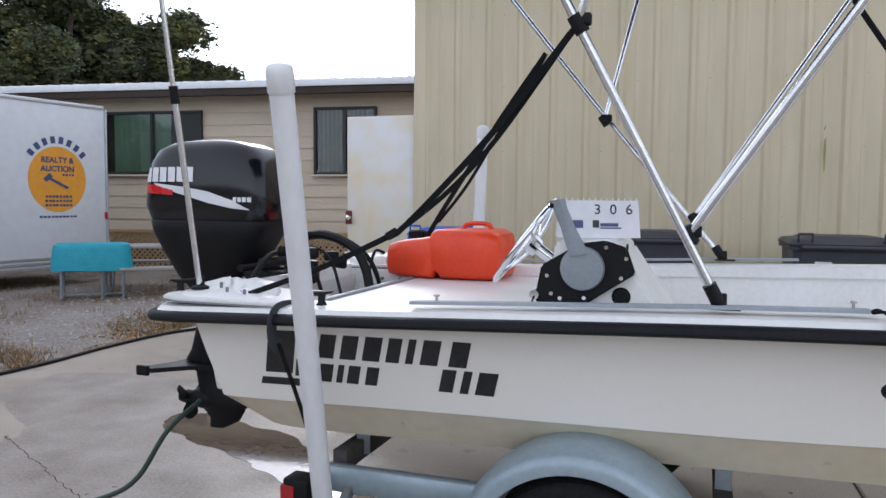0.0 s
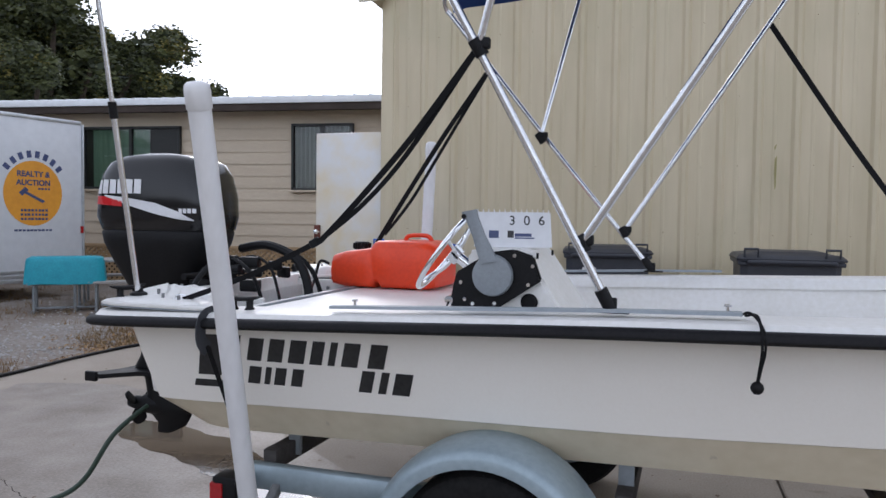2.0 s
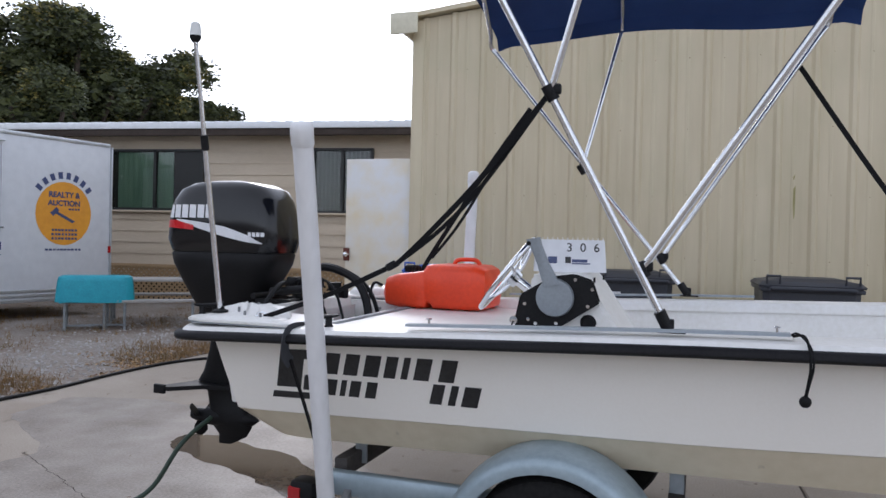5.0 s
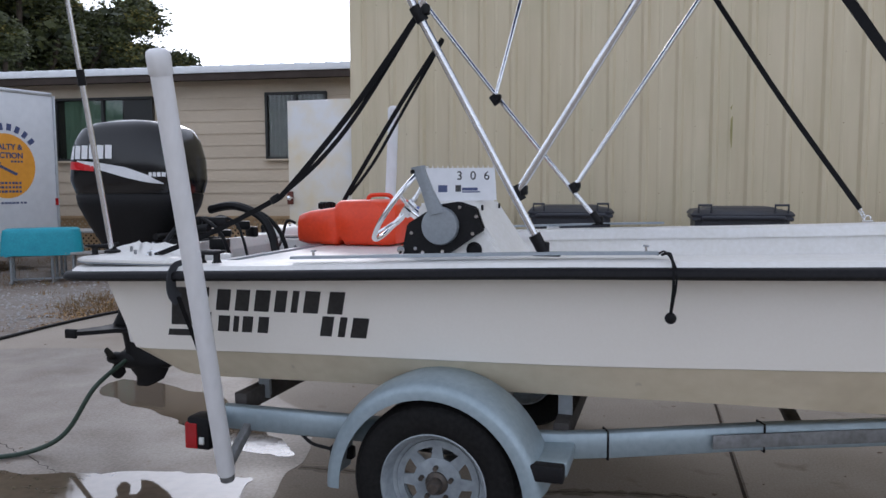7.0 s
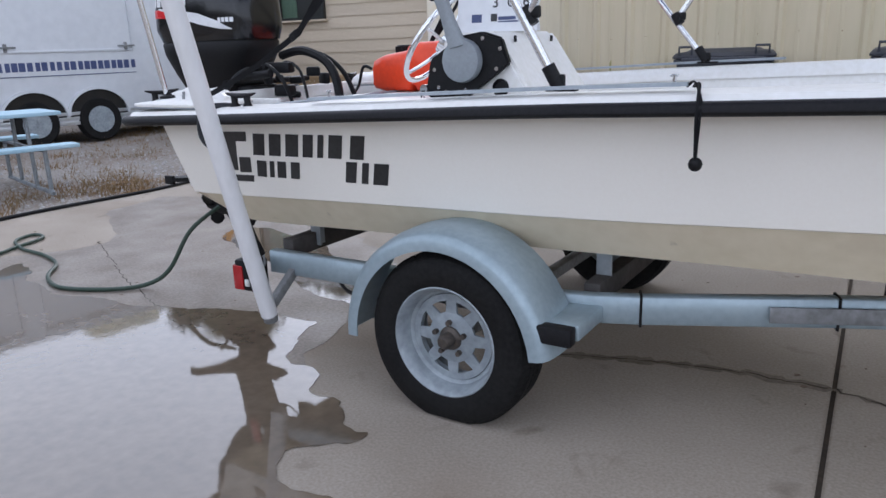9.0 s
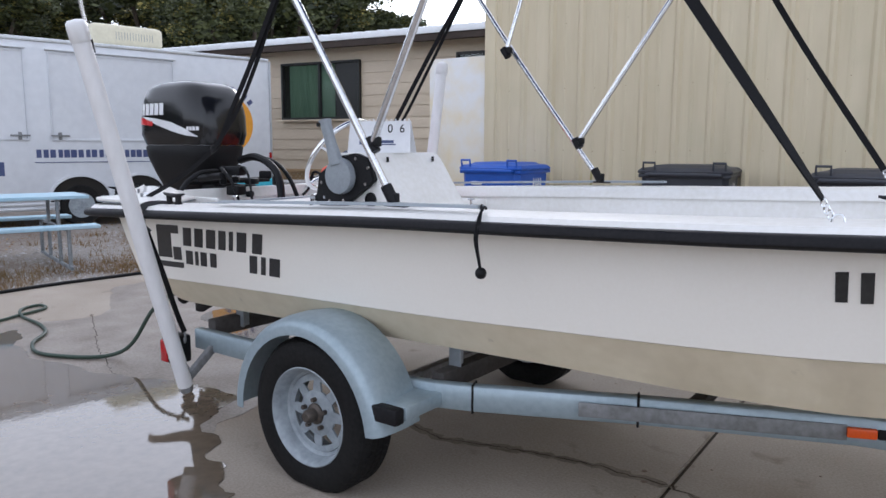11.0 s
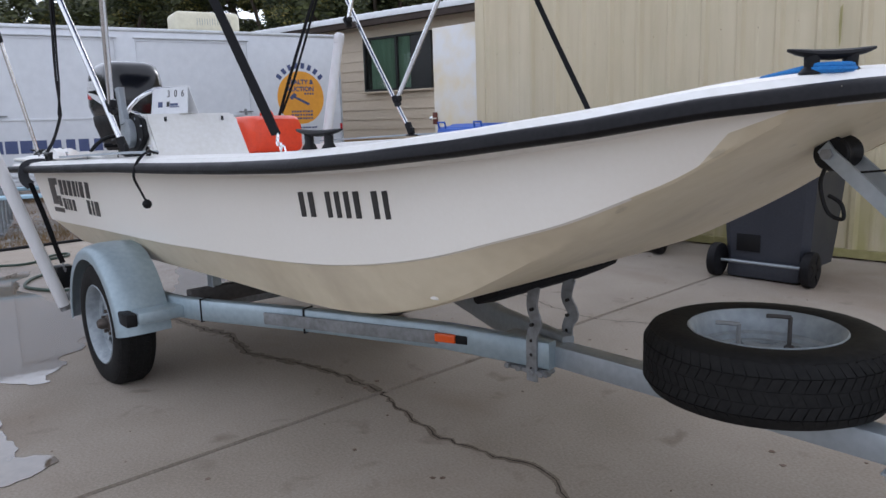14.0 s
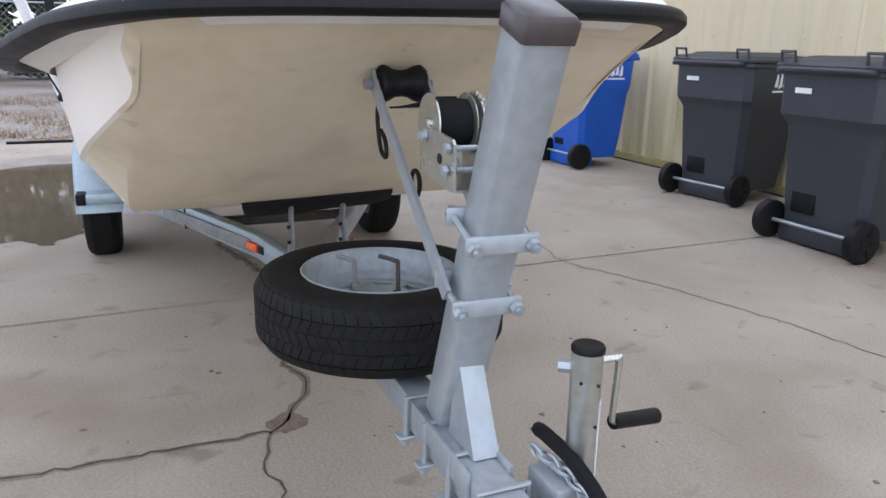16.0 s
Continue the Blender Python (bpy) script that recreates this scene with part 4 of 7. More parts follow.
for s in (1, -1):
    def yy(y):
        return y if s > 0 else 2 * CY - y
    bm = B()
    pts = [(-1.59, 0.02), (-1.56, -0.04), (-1.48, -0.075), (-1.06, -0.075), (-1.04, -0.05), (-1.06, 0.12), (-1.16, 0.27), (-1.36, 0.33), (-1.57, 0.33)]
    slab(bm, [(x, yy(y)) for x, y in pts], 0.012, base=1.066)
    bmesh.ops.bevel(bm, geom=bm.edges[:], offset=0.004, segments=2, affect="EDGES")
    ledge = part("stern_ledge", bm, GELTOP, skiff, "white moulded stern corner plate")
    bm = B()
    slab(bm, [(x * 1.003 + 0.003, yy(y * 0.985 + 0.002)) for x, y in pts], 0.006, base=1.060)
    part("seam", bm, GREYP, ledge, "dirty caulked seam", smooth=False)
    bm = B()
    box(bm, (-1.33, yy(0.335), 0.985), (0.54, 0.022, 0.18), None, 0.006)
    side = part("well_side", bm, GELTOP, skiff, "white side wall of the motor well")
    for x in (-1.50, -1.42, -1.24, -1.14):
        bm = B()
        y0 = yy(0.335) + (0.011 if s > 0 else -0.011)
        cyl(bm, (x, y0, 1.03), (x, y0 + 0.006 * s, 1.03), 0.009, n=8)
        part("bolt", bm, GALVD, side, "grey bolt head")
    # lumpy pad, uneven as if faired by hand
    bm = B()
    pts = [(-1.52, 0.02), (-1.44, -0.035), (-1.25, -0.035), (-1.14, -0.01), (-1.13, 0.06), (-1.20, 0.20), (-1.34, 0.28), (-1.46, 0.27), (-1.53, 0.15)]
    cx, cy = -1.33, 0.11
    out = blob(pts, 6, 0.010, 21, 9.0)
    loops = []
    for k, h in ((1.0, 0.0), (0.96, 0.016), (0.86, 0.026), (0.66, 0.034), (0.40, 0.038), (0.16, 0.039)):
        loops.append([(cx + (x - cx) * k, yy(cy + (y - cy) * k), 1.074 + h * (1.0 + 0.45 * noise.noise((x * 9, y * 9, k * 3))) * (1.35 if y > 0.1 else 0.45)) for x, y in out])
    rings(bm, loops)
    part("raised_pad", bm, GELTOP, ledge, "rough white faired pad", smooth=True, angle=50)
    for x, y in ((-1.40, 0.10), (-1.33, 0.04), (-1.28, 0.12), (-1.24, 0.02), (-1.36, 0.19)):
        bm = B()
        z = 1.094 + max(0.0, y - 0.02) * 0.14
        cyl(bm, (x, yy(y), z - 0.01), (x, yy(y), z + 0.012), 0.006, n=8)
        part("screw", bm, GALVD, ledge, "screw head")
bm = B()
box(bm, (-1.125, CY, 0.995), (0.17, 1.28, 0.014), Matrix.Rotation(radians(-6), 3, "Y"), 0.004)
part("well_shelf", bm, GREYP, skiff, "weathered grey shelf behind the aft deck")


def cleat(x, y, z, length, turn=0.0, rise=0.046):
    """A horn cleat on two feet."""
    c, s = math.cos(turn), math.sin(turn)

    def W(a, b, h):
        return (x + a * c - b * s, y + a * s + b * c, z + h)
    bm = B()
    L = length / 2
    loops = []
    for a, w, t in ((-L, 0.005, 0.003), (-L * 0.8, 0.011, 0.006), (-L * 0.4, 0.015, 0.009), (0, 0.017, 0.010), (L * 0.4, 0.015, 0.009), (L * 0.8, 0.011, 0.006), (L, 0.005, 0.003)):
        h = rise + 0.010 * (abs(a) / L) ** 2
        loops.append([W(a, w * math.cos(q), h + t * math.sin(q)) for q in [2 * math.pi * i / 10 for i in range(10)]])
    rings(bm, loops)
    for a in (-0.22 * length, 0.22 * length):
        lathe(bm, [(0.022, 0.0), (0.022, 0.004), (0.013, rise * 0.4), (0.014, rise)], W(a, 0, 0), (0, 0, 1), 12)
    return part("cleat", bm, BLACKPL, skiff, "black plastic horn cleat")


cleat(1.993, 0.002, 1.170, 0.235)
cleat(2.04, 2 * CY - 0.06, 1.152, 0.225)
cleat(-0.944, 0.002, sheer(-0.944) + 0.036, 0.16)
cleat(-0.934, 2 * CY - 0.002, sheer(-0.934) + 0.050, 0.16)
cleat(-1.575, 0.124, 1.066, 0.15, 1.2)
cleat(-1.575, 2 * CY - 0.124, 1.066, 0.15, -1.2)
cleat(3.258, 0.290, 1.302, 0.158, 0.866, 0.034)
bm = B()
box(bm, (3.22, 1.28, 1.318), (0.045, 0.045, 0.022), None, 0.008)
cyl(bm, (3.22, 1.28, 1.28), (3.22, 1.28, 1.326), 0.016)
part("bow_fitting", bm, BLACKPL, skiff, "black bow fitting")
for y in (-0.021, 2 * CY + 0.021):
    bm = B()
    sweep(bm, [(x, y, sheer(x) + 0.056) for x in np.linspace(-0.56, 0.78, 12)], [(0.022, 0.0), (0.016, 0.010), (-0.016, 0.010), (-0.022, 0.0)])
    part("trim_strip", bm, GREYSTRIP, skiff, "grey vinyl gunwale strip")
for x in (-0.47, 0.74):
    bm = B()
    cyl(bm, (x, -0.021, sheer(x) + 0.064), (x, -0.021, sheer(x) + 0.084), 0.005, n=10)
    box(bm, (x, -0.021, sheer(x) + 0.085), (0.022, 0.012, 0.006), None, 0.002, 1)
    part("snap_stud", bm, CHROME, skiff)


# the boat sits on its bunks with the far side a little higher
for ob in skiff.children:
    if ob.name.split(".")[0] in ("hull", "rub_rail", "gunwale", "liner", "foredeck", "foredeck_bulkhead", "stern_ledge", "cleat", "bow_fitting", "trim_strip"):
        for o in (ob, *ob.children):
            for v in o.data.vertices:
                v.co.z += 0.012 * (v.co.y + 0.09)


# markings on the side, as plain shapes
def side_y(x, z):
    """The near side's outer face."""
    rows = [(r[0][0], r[0][1], r[1][1], r[1][2]) for r in HALF]
    ty, ky, kz = lerp_table(rows, x)
    tz = sheer(x) + 0.01
    t = min(max((tz - z) / (tz - kz), 0), 1)
    return ty + (ky - ty) * t - 0.004 * (1 - abs(2 * t - 1))


def side_shape(bm, pts):
    return slab(bm, pts, 0.0012, lambda x, z, k: (x, side_y(x, z) - 0.0012 - k, z))


def block(x0, x1, z0, z1, lean):
    """One plain leaning bar in place of a letter."""
    w, h = x1 - x0, z1 - z0
    bm = B()
    side_shape(bm, [(x0 + a * w + lean * b, z0 + b * h) for a, b in ((0, 0), (1, 0), (1, 1), (0, 1))])
    return part("marking", bm, DECALK, hull, "black maker's marking as a plain block", smooth=False)


bm = B()
side_shape(bm, [(-1.20, 0.752), (-0.985, 0.757), (-0.975, 0.785), (-1.19, 0.780)])
side_shape(bm, [(-1.175, 0.80), (-1.06, 0.803), (-1.03, 0.965), (-1.145, 0.962)])
side_shape(bm, [(-1.06, 0.925), (-0.975, 0.927), (-0.968, 0.967), (-1.052, 0.965)])
side_shape(bm, [(-1.05, 0.795), (-0.985, 0.797), (-0.972, 0.862), (-1.037, 0.860)])
part("marking", bm, DECALK, hull, "black maker's marking as a plain block", smooth=False)
for x0, wd in ((-0.950, 0.062), (-0.862, 0.062), (-0.774, 0.066), (-0.684, 0.050), (-0.610, 0.028), (-0.556, 0.064), (-0.452, 0.064)):
    block(x0, x0 + wd, 0.872 + (x0 + 1) * 0.012, 0.960 + (x0 + 1) * 0.014, 0.021)
for x0, wd in ((-0.955, 0.052), (-0.884, 0.024), (-0.842, 0.046), (-0.770, 0.046)):
    block(x0, x0 + wd, 0.782 + (x0 + 1) * 0.012, 0.850 + (x0 + 1) * 0.012, 0.017)
for x0, wd in ((-0.492, 0.050), (-0.416, 0.030), (-0.362, 0.066)):
    block(x0, x0 + wd, 0.787, 0.868, 0.021)
for x0, x1 in ((1.790, 1.832), (1.846, 1.888), (1.942, 1.980), (1.990, 2.028), (2.038, 2.076), (2.086, 2.126), (2.172, 2.210), (2.220, 2.256)):
    z0 = 0.957 + (x0 - 1.79) * 0.060
    bm = B()
    x0, x1 = x0 + 0.006, x1 - 0.008
    side_shape(bm, [(x0, z0), (x1, z0 + 0.003), (x1 - 0.001, z0 + 0.081), (x0 - 0.003, z0 + 0.078)])
    part("registration_bar", bm, DECALK, hull, "plain black bar of the registration row", smooth=False)

# ---- console with wheel and throttle ----
console = thing("helm_console", (0.05, 0.44, 0.75), "white fibreglass side console with black throttle plate", "console")
bm = B()
loops = []
for z, xa, xf in ((0.74, -0.17, 0.33), (1.07, -0.14, 0.235), (1.295, -0.13, 0.085), (1.312, -0.115, 0.07)):
    q = 0.0 if z < 1.3 else 0.012
    loops.append([(xa, 0.205 + q, z), (xf, 0.205 + q, z), (xf, 0.69 - q, z), (xa, 0.69 - q, z)])
rings(bm, loops)
bmesh.ops.bevel(bm, geom=[e for e in bm.edges], offset=0.012, segments=2, affect="EDGES")
part("console_body", bm, GELTOP, console)
bm = B()
sec = [(-0.19, 1.105), (-0.165, 1.225), (-0.04, 1.300), (0.045, 1.312), (0.115, 1.290), (0.145, 1.205), (0.10, 1.175), (-0.02, 1.095), (-0.08, 1.088), (-0.16, 1.090)]
slab(bm, sec, 0.028, lambda x, z, k: (x, 0.200 - k, z))
bmesh.ops.bevel(bm, geom=bm.edges[:], offset=0.006, segments=2, affect="EDGES")
plate = part("control_plate", bm, BLACKPL, console, "black throttle mounting plate")
for x, z in ((-0.10, 1.115), (-0.145, 1.19), (0.05, 1.29), (0.115, 1.255), (0.10, 1.19), (-0.02, 1.12), (-0.13, 1.13)):
    bm = B()
    cyl(bm, (x, 0.174, z), (x, 0.168, z), 0.007, n=10)
    part("bolt", bm, CHROME, plate)
bm = B()
lathe(bm, [(0.0, 0.0), (0.072, 0.0), (0.074, 0.012), (0.070, 0.030), (0.055, 0.034), (0.0, 0.035)], (-0.025, 0.172, 1.219), (0, -1, 0), 32)
lever = part("throttle_lever", bm, GREYP, console, "grey throttle lever")
bm = B()
loops = []
for t, w, d in ((0.0, 0.030, 0.020), (0.5, 0.021, 0.017), (0.85, 0.021, 0.018), (1.0, 0.026, 0.020)):
    c = Vector((-0.035, 0.150, 1.265)).lerp(Vector((-0.115, 0.165, 1.445)), t)
    loops.append([c + Vector((a * w, b * d, 0.2 * a * w)) for a, b in ((-1, -0.6), (-0.6, -1), (0.6, -1), (1, -0.6), (1, 0.6), (0.6, 1), (-0.6, 1), (-1, 0.6))])
rings(bm, loops)
part("lever_grip", bm, GREYP, lever)
bm = B()
cyl(bm, (-0.128, 0.147, 1.425), (-0.128, 0.139, 1.425), 0.009, n=10)
part("trim_button", bm, BLACKPL, lever)
bm = B()
lathe(bm, [(0.0, 0.0), (0.030, 0.0), (0.031, 0.006), (0.024, 0.010), (0.022, 0.005), (0.0, 0.005)], (0.098, 0.207, 1.126), (0, -1, 0), 24)
part("gauge", bm, BLACKPL, console, "small round black gauge")
bm = B()
cyl(bm, (-0.185, 0.19, 1.125), (-0.185, 0.155, 1.125), 0.016, n=14)
key = part("ignition_switch", bm, CHROME, console)
bm = B()
tube(bm, [(-0.185, 0.15, 1.12), (-0.19, 0.148, 1.10), (-0.187, 0.148, 1.07), (-0.18, 0.15, 1.10)], 0.003, 6, 4)
box(bm, (-0.188, 0.148, 1.075), (0.016, 0.004, 0.03), None, 0.001, 1)
part("key_ring", bm, BLACKPL, key)
for x, y in ((0.03, 0.30), (0.03, 0.60)):
    bm = B()
    box(bm, (x + 0.075, y, 1.285), (0.008, 0.012, 0.022), None, 0.002, 1)
    part("clip", bm, BLACKPL, console)
# steering wheel
wc, wax = Vector((-0.272, 0.41, 1.297)), Vector((-0.80, -0.10, 0.60)).normalized()
wa, wb, _ = frame_of(wax)
bm = B()
ringp = [wc + (wa * math.cos(2 * math.pi * i / 48) + wb * math.sin(2 * math.pi * i / 48)) * 0.188 for i in range(48)]
tube(bm, ringp, 0.0105, 10, 1, True)
swheel = part("steering_wheel", bm, CHROME, console, "polished chrome steering wheel")
bm = B()
cyl(bm, wc - wax * 0.02, wc - wax * 0.055, 0.045, 0.035, 20)
cyl(bm, wc - wax * 0.05, wc - wax * 0.16, 0.022, n=14)
part("wheel_hub", bm, CHROME, swheel)
for k in range(5):
    a = 2 * math.pi * k / 5 + 0.35
    d = wa * math.cos(a) + wb * math.sin(a)
    bm = B()
    tube(bm, [wc - wax * 0.035 + d * 0.03, wc - wax * 0.025 + d * 0.10, wc + d * 0.185], 0.007, 8, 4)
    part("wheel_spoke", bm, CHROME, swheel)

# lot number sign on the console
lot = thing("lot_sign", (0.0, 0.39, 1.318), "white spiral-bound card with lot number 306", "sign")
ex = Vector((0.27, 0.075, 0)).normalized()
en = Vector((ex.y, -ex.x, 0))
sp = Vector((-0.148, 0.345, 1.312))


def LS(a, h, o=0.0):
    return sp + ex * a + Vector((0.012 * (1 - h / 0.13) * 0, 0, h)) + en * (o + 0.02 * (1 - h / 0.135))


bm = B()
slab(bm, [(0.0, 0.0), (0.292, 0.0), (0.285, 0.132), (0.005, 0.132)], 0.003, lambda x, y, k: LS(x, y, k))
slab(bm, [(0.0, 0.0), (0.292, 0.0), (0.285, 0.132), (0.005, 0.132)], 0.003, lambda x, y, k: sp + ex * x + Vector((0, 0, y)) - en * (0.045 * (1 - y / 0.135) + k))
card = part("card", bm, PAPER, lot, smooth=False)
bm = B()
for i in range(14):
    a = 0.012 + i * 0.0205
    tube(bm, [LS(a, 0.124, 0.006), LS(a, 0.140, 0.001), LS(a + 0.002, 0.124, -0.02)], 0.0016, 5, 3)
part("spiral_binding", bm, PAPER, lot)
for i, ch in enumerate("306"):
    a0 = 0.120 + i * 0.055
    bm = B()
    slab(bm, [(a0, 0.076), (a0 + 0.044, 0.076), (a0 + 0.044, 0.126), (a0, 0.126)], 0.0018, lambda x, y, k: LS(x, y, 0.0035 + k))
    tile = part("number_card", bm, PAPER, lot, smooth=False)
    cu = bpy.data.curves.new("digit", "FONT")
    cu.body, cu.size, cu.align_x, cu.extrude, cu.offset = ch, 0.050, "CENTER", 0.0004, 0.0004
    tmp = new("digit", cu)
    me = bpy.data.meshes.new_from_object(tmp.evaluated_get(bpy.context.evaluated_depsgraph_get()))
    bpy.data.objects.remove(tmp)
    me.materials.append(DECALK)
    dig = new("digit", me)
    o = LS(a0 + 0.022, 0.084, 0.0062)
    upv = (LS(0, 0.1) - LS(0, 0.0)).normalized()
    m4 = Matrix((ex, upv, ex.cross(upv))).transposed().to_4x4()
    m4.translation = o
    me.transform(m4)
    dig.parent = tile
for a0, a1, z0, z1, mt in ((0.055, 0.092, 0.034, 0.062, DECALB), (0.125, 0.148, 0.036, 0.062, DECALK), (0.152, 0.215, 0.040, 0.052, DECALB), (0.152, 0.225, 0.032, 0.037, DECALB)):
    bm = B()
    slab(bm, [(a0, z0), (a1, z0), (a1, z1), (a0, z1)], 0.0006, lambda x, y, k: LS(x, y, 0.0035 + k))
    part("emblem", bm, mt, card, "small printed emblem", smooth=False)

# ---- red fuel tank on the aft deck ----
tank = thing("fuel_tank", (-0.85, 1.27, 1.05), "orange-red plastic portable fuel tank with black cap", "fuel tank")
bm = B()
ty0, ty1 = 1.10, 1.48
loops = []
for x, zl, zh, iny in ((-1.12, 0.045, 0.13, 0.07), (-1.09, 0.015, 0.17, 0.02), (-1.02, 0.004, 0.19, 0.004), (-0.90, 0.004, 0.205, 0.0), (-0.865, 0.004, 0.212, 0.0), (-0.855, 0.004, 0.238, 0.006), (-0.84, 0.03, 0.246, 0.004), (-0.82, 0.03, 0.248, 0.0), (-0.805, 0.004, 0.248, 0.0), (-0.66, 0.004, 0.250, 0.0), (-0.56, 0.004, 0.246, 0.004), (-0.515, 0.015, 0.225, 0.02), (-0.50, 0.05, 0.18, 0.06)):
    a, b = ty0 + iny, ty1 - iny
    h, r = zh - zl, 0.045
    z0 = 1.08 + zl
    loops.append([(x, a, z0 + r * 0.6), (x, a + r * 0.3, z0 + r * 0.15), (x, a + r, z0), (x, b - r, z0), (x, b - r * 0.3, z0 + r * 0.15), (x, b, z0 + r * 0.6),
                  (x, b, z0 + h - r), (x, b - r * 0.3, z0 + h - r * 0.3), (x, b - r, z0 + h), (x, a + r, z0 + h), (x, a + r * 0.3, z0 + h - r * 0.3), (x, a, z0 + h - r)])
rings(bm, loops)
part("tank_body", bm, TANK, tank, angle=45)
bm = B()
lathe(bm, [(0.042, 0.0), (0.044, 0.008), (0.044, 0.034), (0.036, 0.042), (0.0, 0.043)], (-0.985, 1.27, 1.275), (0, 0, 1), 20)
for i in range(14):
    a = 2 * math.pi * i / 14
    box(bm, (-0.985 + 0.044 * math.cos(a), 1.27 + 0.044 * math.sin(a), 1.295), (0.008, 0.008, 0.03))
part("cap", bm, BLACKPL, tank, "black ribbed cap")
bm = B()
tube(bm, [(-1.12, 1.15, 1.20), (-1.17, 1.14, 1.21), (-1.19, 1.12, 1.12), (-1.17, 1.05, 1.08)], 0.008, 8)
part("fuel_line", bm, BLACKPL, tank, "black fuel line")
bm = B()
tube(bm, [(-0.74, 1.29, 1.325), (-0.72, 1.29, 1.352), (-0.62, 1.29, 1.354), (-0.59, 1.29, 1.325)], 0.012, 10)
part("handle", bm, TANK, tank)

for ob in tank.children:
    for v in ob.data.vertices:
        v.co += Vector((-0.07, 0.02, -0.03))

# ---- outboard motor ----
motor = thing("outboard_motor", (-1.88, CY, 0.3), "glossy black outboard motor with white and red stripes", "outboard motor")
COWLS = [(1.385, -2.195, -1.565, 0.185), (1.45, -2.215, -1.552, 0.205), (1.56, -2.205, -1.558, 0.205), (1.66, -2.18, -1.585, 0.197), (1.72, -2.14, -1.62, 0.18), (1.752, -2.07, -1.69, 0.15), (1.767, -1.96, -1.79, 0.10)]


def cowl_row(z):
    return lerp_table([(r[0], r[1], r[2], r[3]) for r in COWLS], z)


def cowl_y(x, z):
    a, b, hw = cowl_row(z)
    t = min(abs((x - (a + b) / 2) / ((b - a) / 2)), 0.999)
    return CY - hw * (1 - t ** 4.0) ** (1 / 4.0)


def rounded(a, b, hw, z, n=48, p=4.0):
    out = []
    for i in range(n):
        q = 2 * math.pi * i / n
        c, s = math.cos(q), math.sin(q)
        out.append(((a + b) / 2 + (b - a) / 2 * math.copysign(abs(c) ** (2 / p), c), CY + hw * math.copysign(abs(s) ** (2 / p), s), z))
    return out


bm = B()
rings(bm, [rounded(a, b, hw, z) for z, a, b, hw in COWLS])
cowl = part("cowling", bm, COWL, motor, angle=50)
bm = B()
rings(bm, [rounded(a, b, hw, z) for z, a, b, hw in ((1.04, -2.02, -1.76, 0.09), (1.10, -2.07, -1.72, 0.12), (1.22, -2.135, -1.64, 0.16), (1.32, -2.185, -1.585, 0.185), (1.372, -2.198, -1.57, 0.186), (1.384, -2.19, -1.575, 0.180))])
part("lower_cowling", bm, BLACKPL, motor, "satin black lower cowling", angle=50)
bm = B()
rings(bm, [rounded(a, b, hw, z, 24, 2.6) for z, a, b, hw in ((0.66, -2.12, -1.80, 0.035), (0.72, -2.08, -1.80, 0.045), (0.85, -2.04, -1.77, 0.060), (1.0, -2.02, -1.73, 0.075), (1.08, -2.02, -1.70, 0.085))])
part("midsection", bm, BLACKPL, motor)
bm = B()
rings(bm, [rounded(a, b, hw, z, 20, 2.0) for z, a, b, hw in ((0.32, -1.98, -1.90, 0.006), (0.37, -1.98, -1.80, 0.010), (0.42, -2.02, -1.77, 0.04), (0.47, -2.05, -1.76, 0.055), (0.52, -2.04, -1.80, 0.045), (0.60, -2.06, -1.82, 0.03), (0.66, -2.10, -1.82, 0.03))])
lathe(bm, [(0.0, -0.20), (0.030, -0.16), (0.050, -0.06), (0.054, 0.05), (0.048, 0.14), (0.0, 0.145)], (-1.92, CY, 0.465), (-1, 0, 0), 20)
part("gearcase", bm, BLACKPL, motor)
bm = B()
slab(bm, [(-1.70, CY - 0.05), (-2.02, CY - 0.10), (-2.15, CY - 0.22), (-2.24, CY - 0.22), (-2.16, CY - 0.06), (-2.14, CY + 0.06), (-2.24, CY + 0.22), (-2.15, CY + 0.22), (-2.02, CY + 0.10), (-1.70, CY + 0.05)], 0.022, base=0.632)
part("stabiliser_fin", bm, BLACKPL, motor, "black hydrofoil fin")
for s in (-1, 1):
    bm = B()
    box(bm, (-2.21, CY + 0.215 * s, 0.640), (0.07, 0.02, 0.05), None, 0.005)
    part("fin_tip", bm, BLACKPL, motor)
bm = B()
lathe(bm, [(0.0, 0.0), (0.034, 0.0), (0.036, 0.05), (0.028, 0.09), (0.0, 0.092)], (-2.065, CY, 0.465), (-1, 0, 0), 16)
prop = part("propeller", bm, BLACKPL, motor, "black propeller")
for k in range(3):
    a = 2 * math.pi * k / 3 + 0.5
    bm = B()
    loops = []
    for r, w in ((0.03, 0.04), (0.055, 0.07), (0.085, 0.08), (0.105, 0.05), (0.115, 0.02)):
        q = 0.75 - r * 1.5
        d, tn = Vector((0, math.cos(a), math.sin(a))), Vector((0, -math.sin(a), math.cos(a)))
        ch = tn * math.cos(q) + Vector((1, 0, 0)) * math.sin(q)
        nn = ch.cross(d)
        c = Vector((-2.10, CY, 0.465)) + d * r
        loops.append([c + ch * w / 2 + nn * 0.002, c + nn * 0.004, c - ch * w / 2 + nn * 0.002, c - ch * w / 2 - nn * 0.002, c - nn * 0.004, c + ch * w / 2 - nn * 0.002])
    rings(bm, loops)
    part("blade", bm, BLACKPL, prop)
bm = B()
for s in (-1, 1):
    box(bm, (-1.58, CY + 0.11 * s, 1.0), (0.22, 0.025, 0.30), None, 0.01)
box(bm, (-1.66, CY, 1.05), (0.10, 0.20, 0.22), None, 0.02)
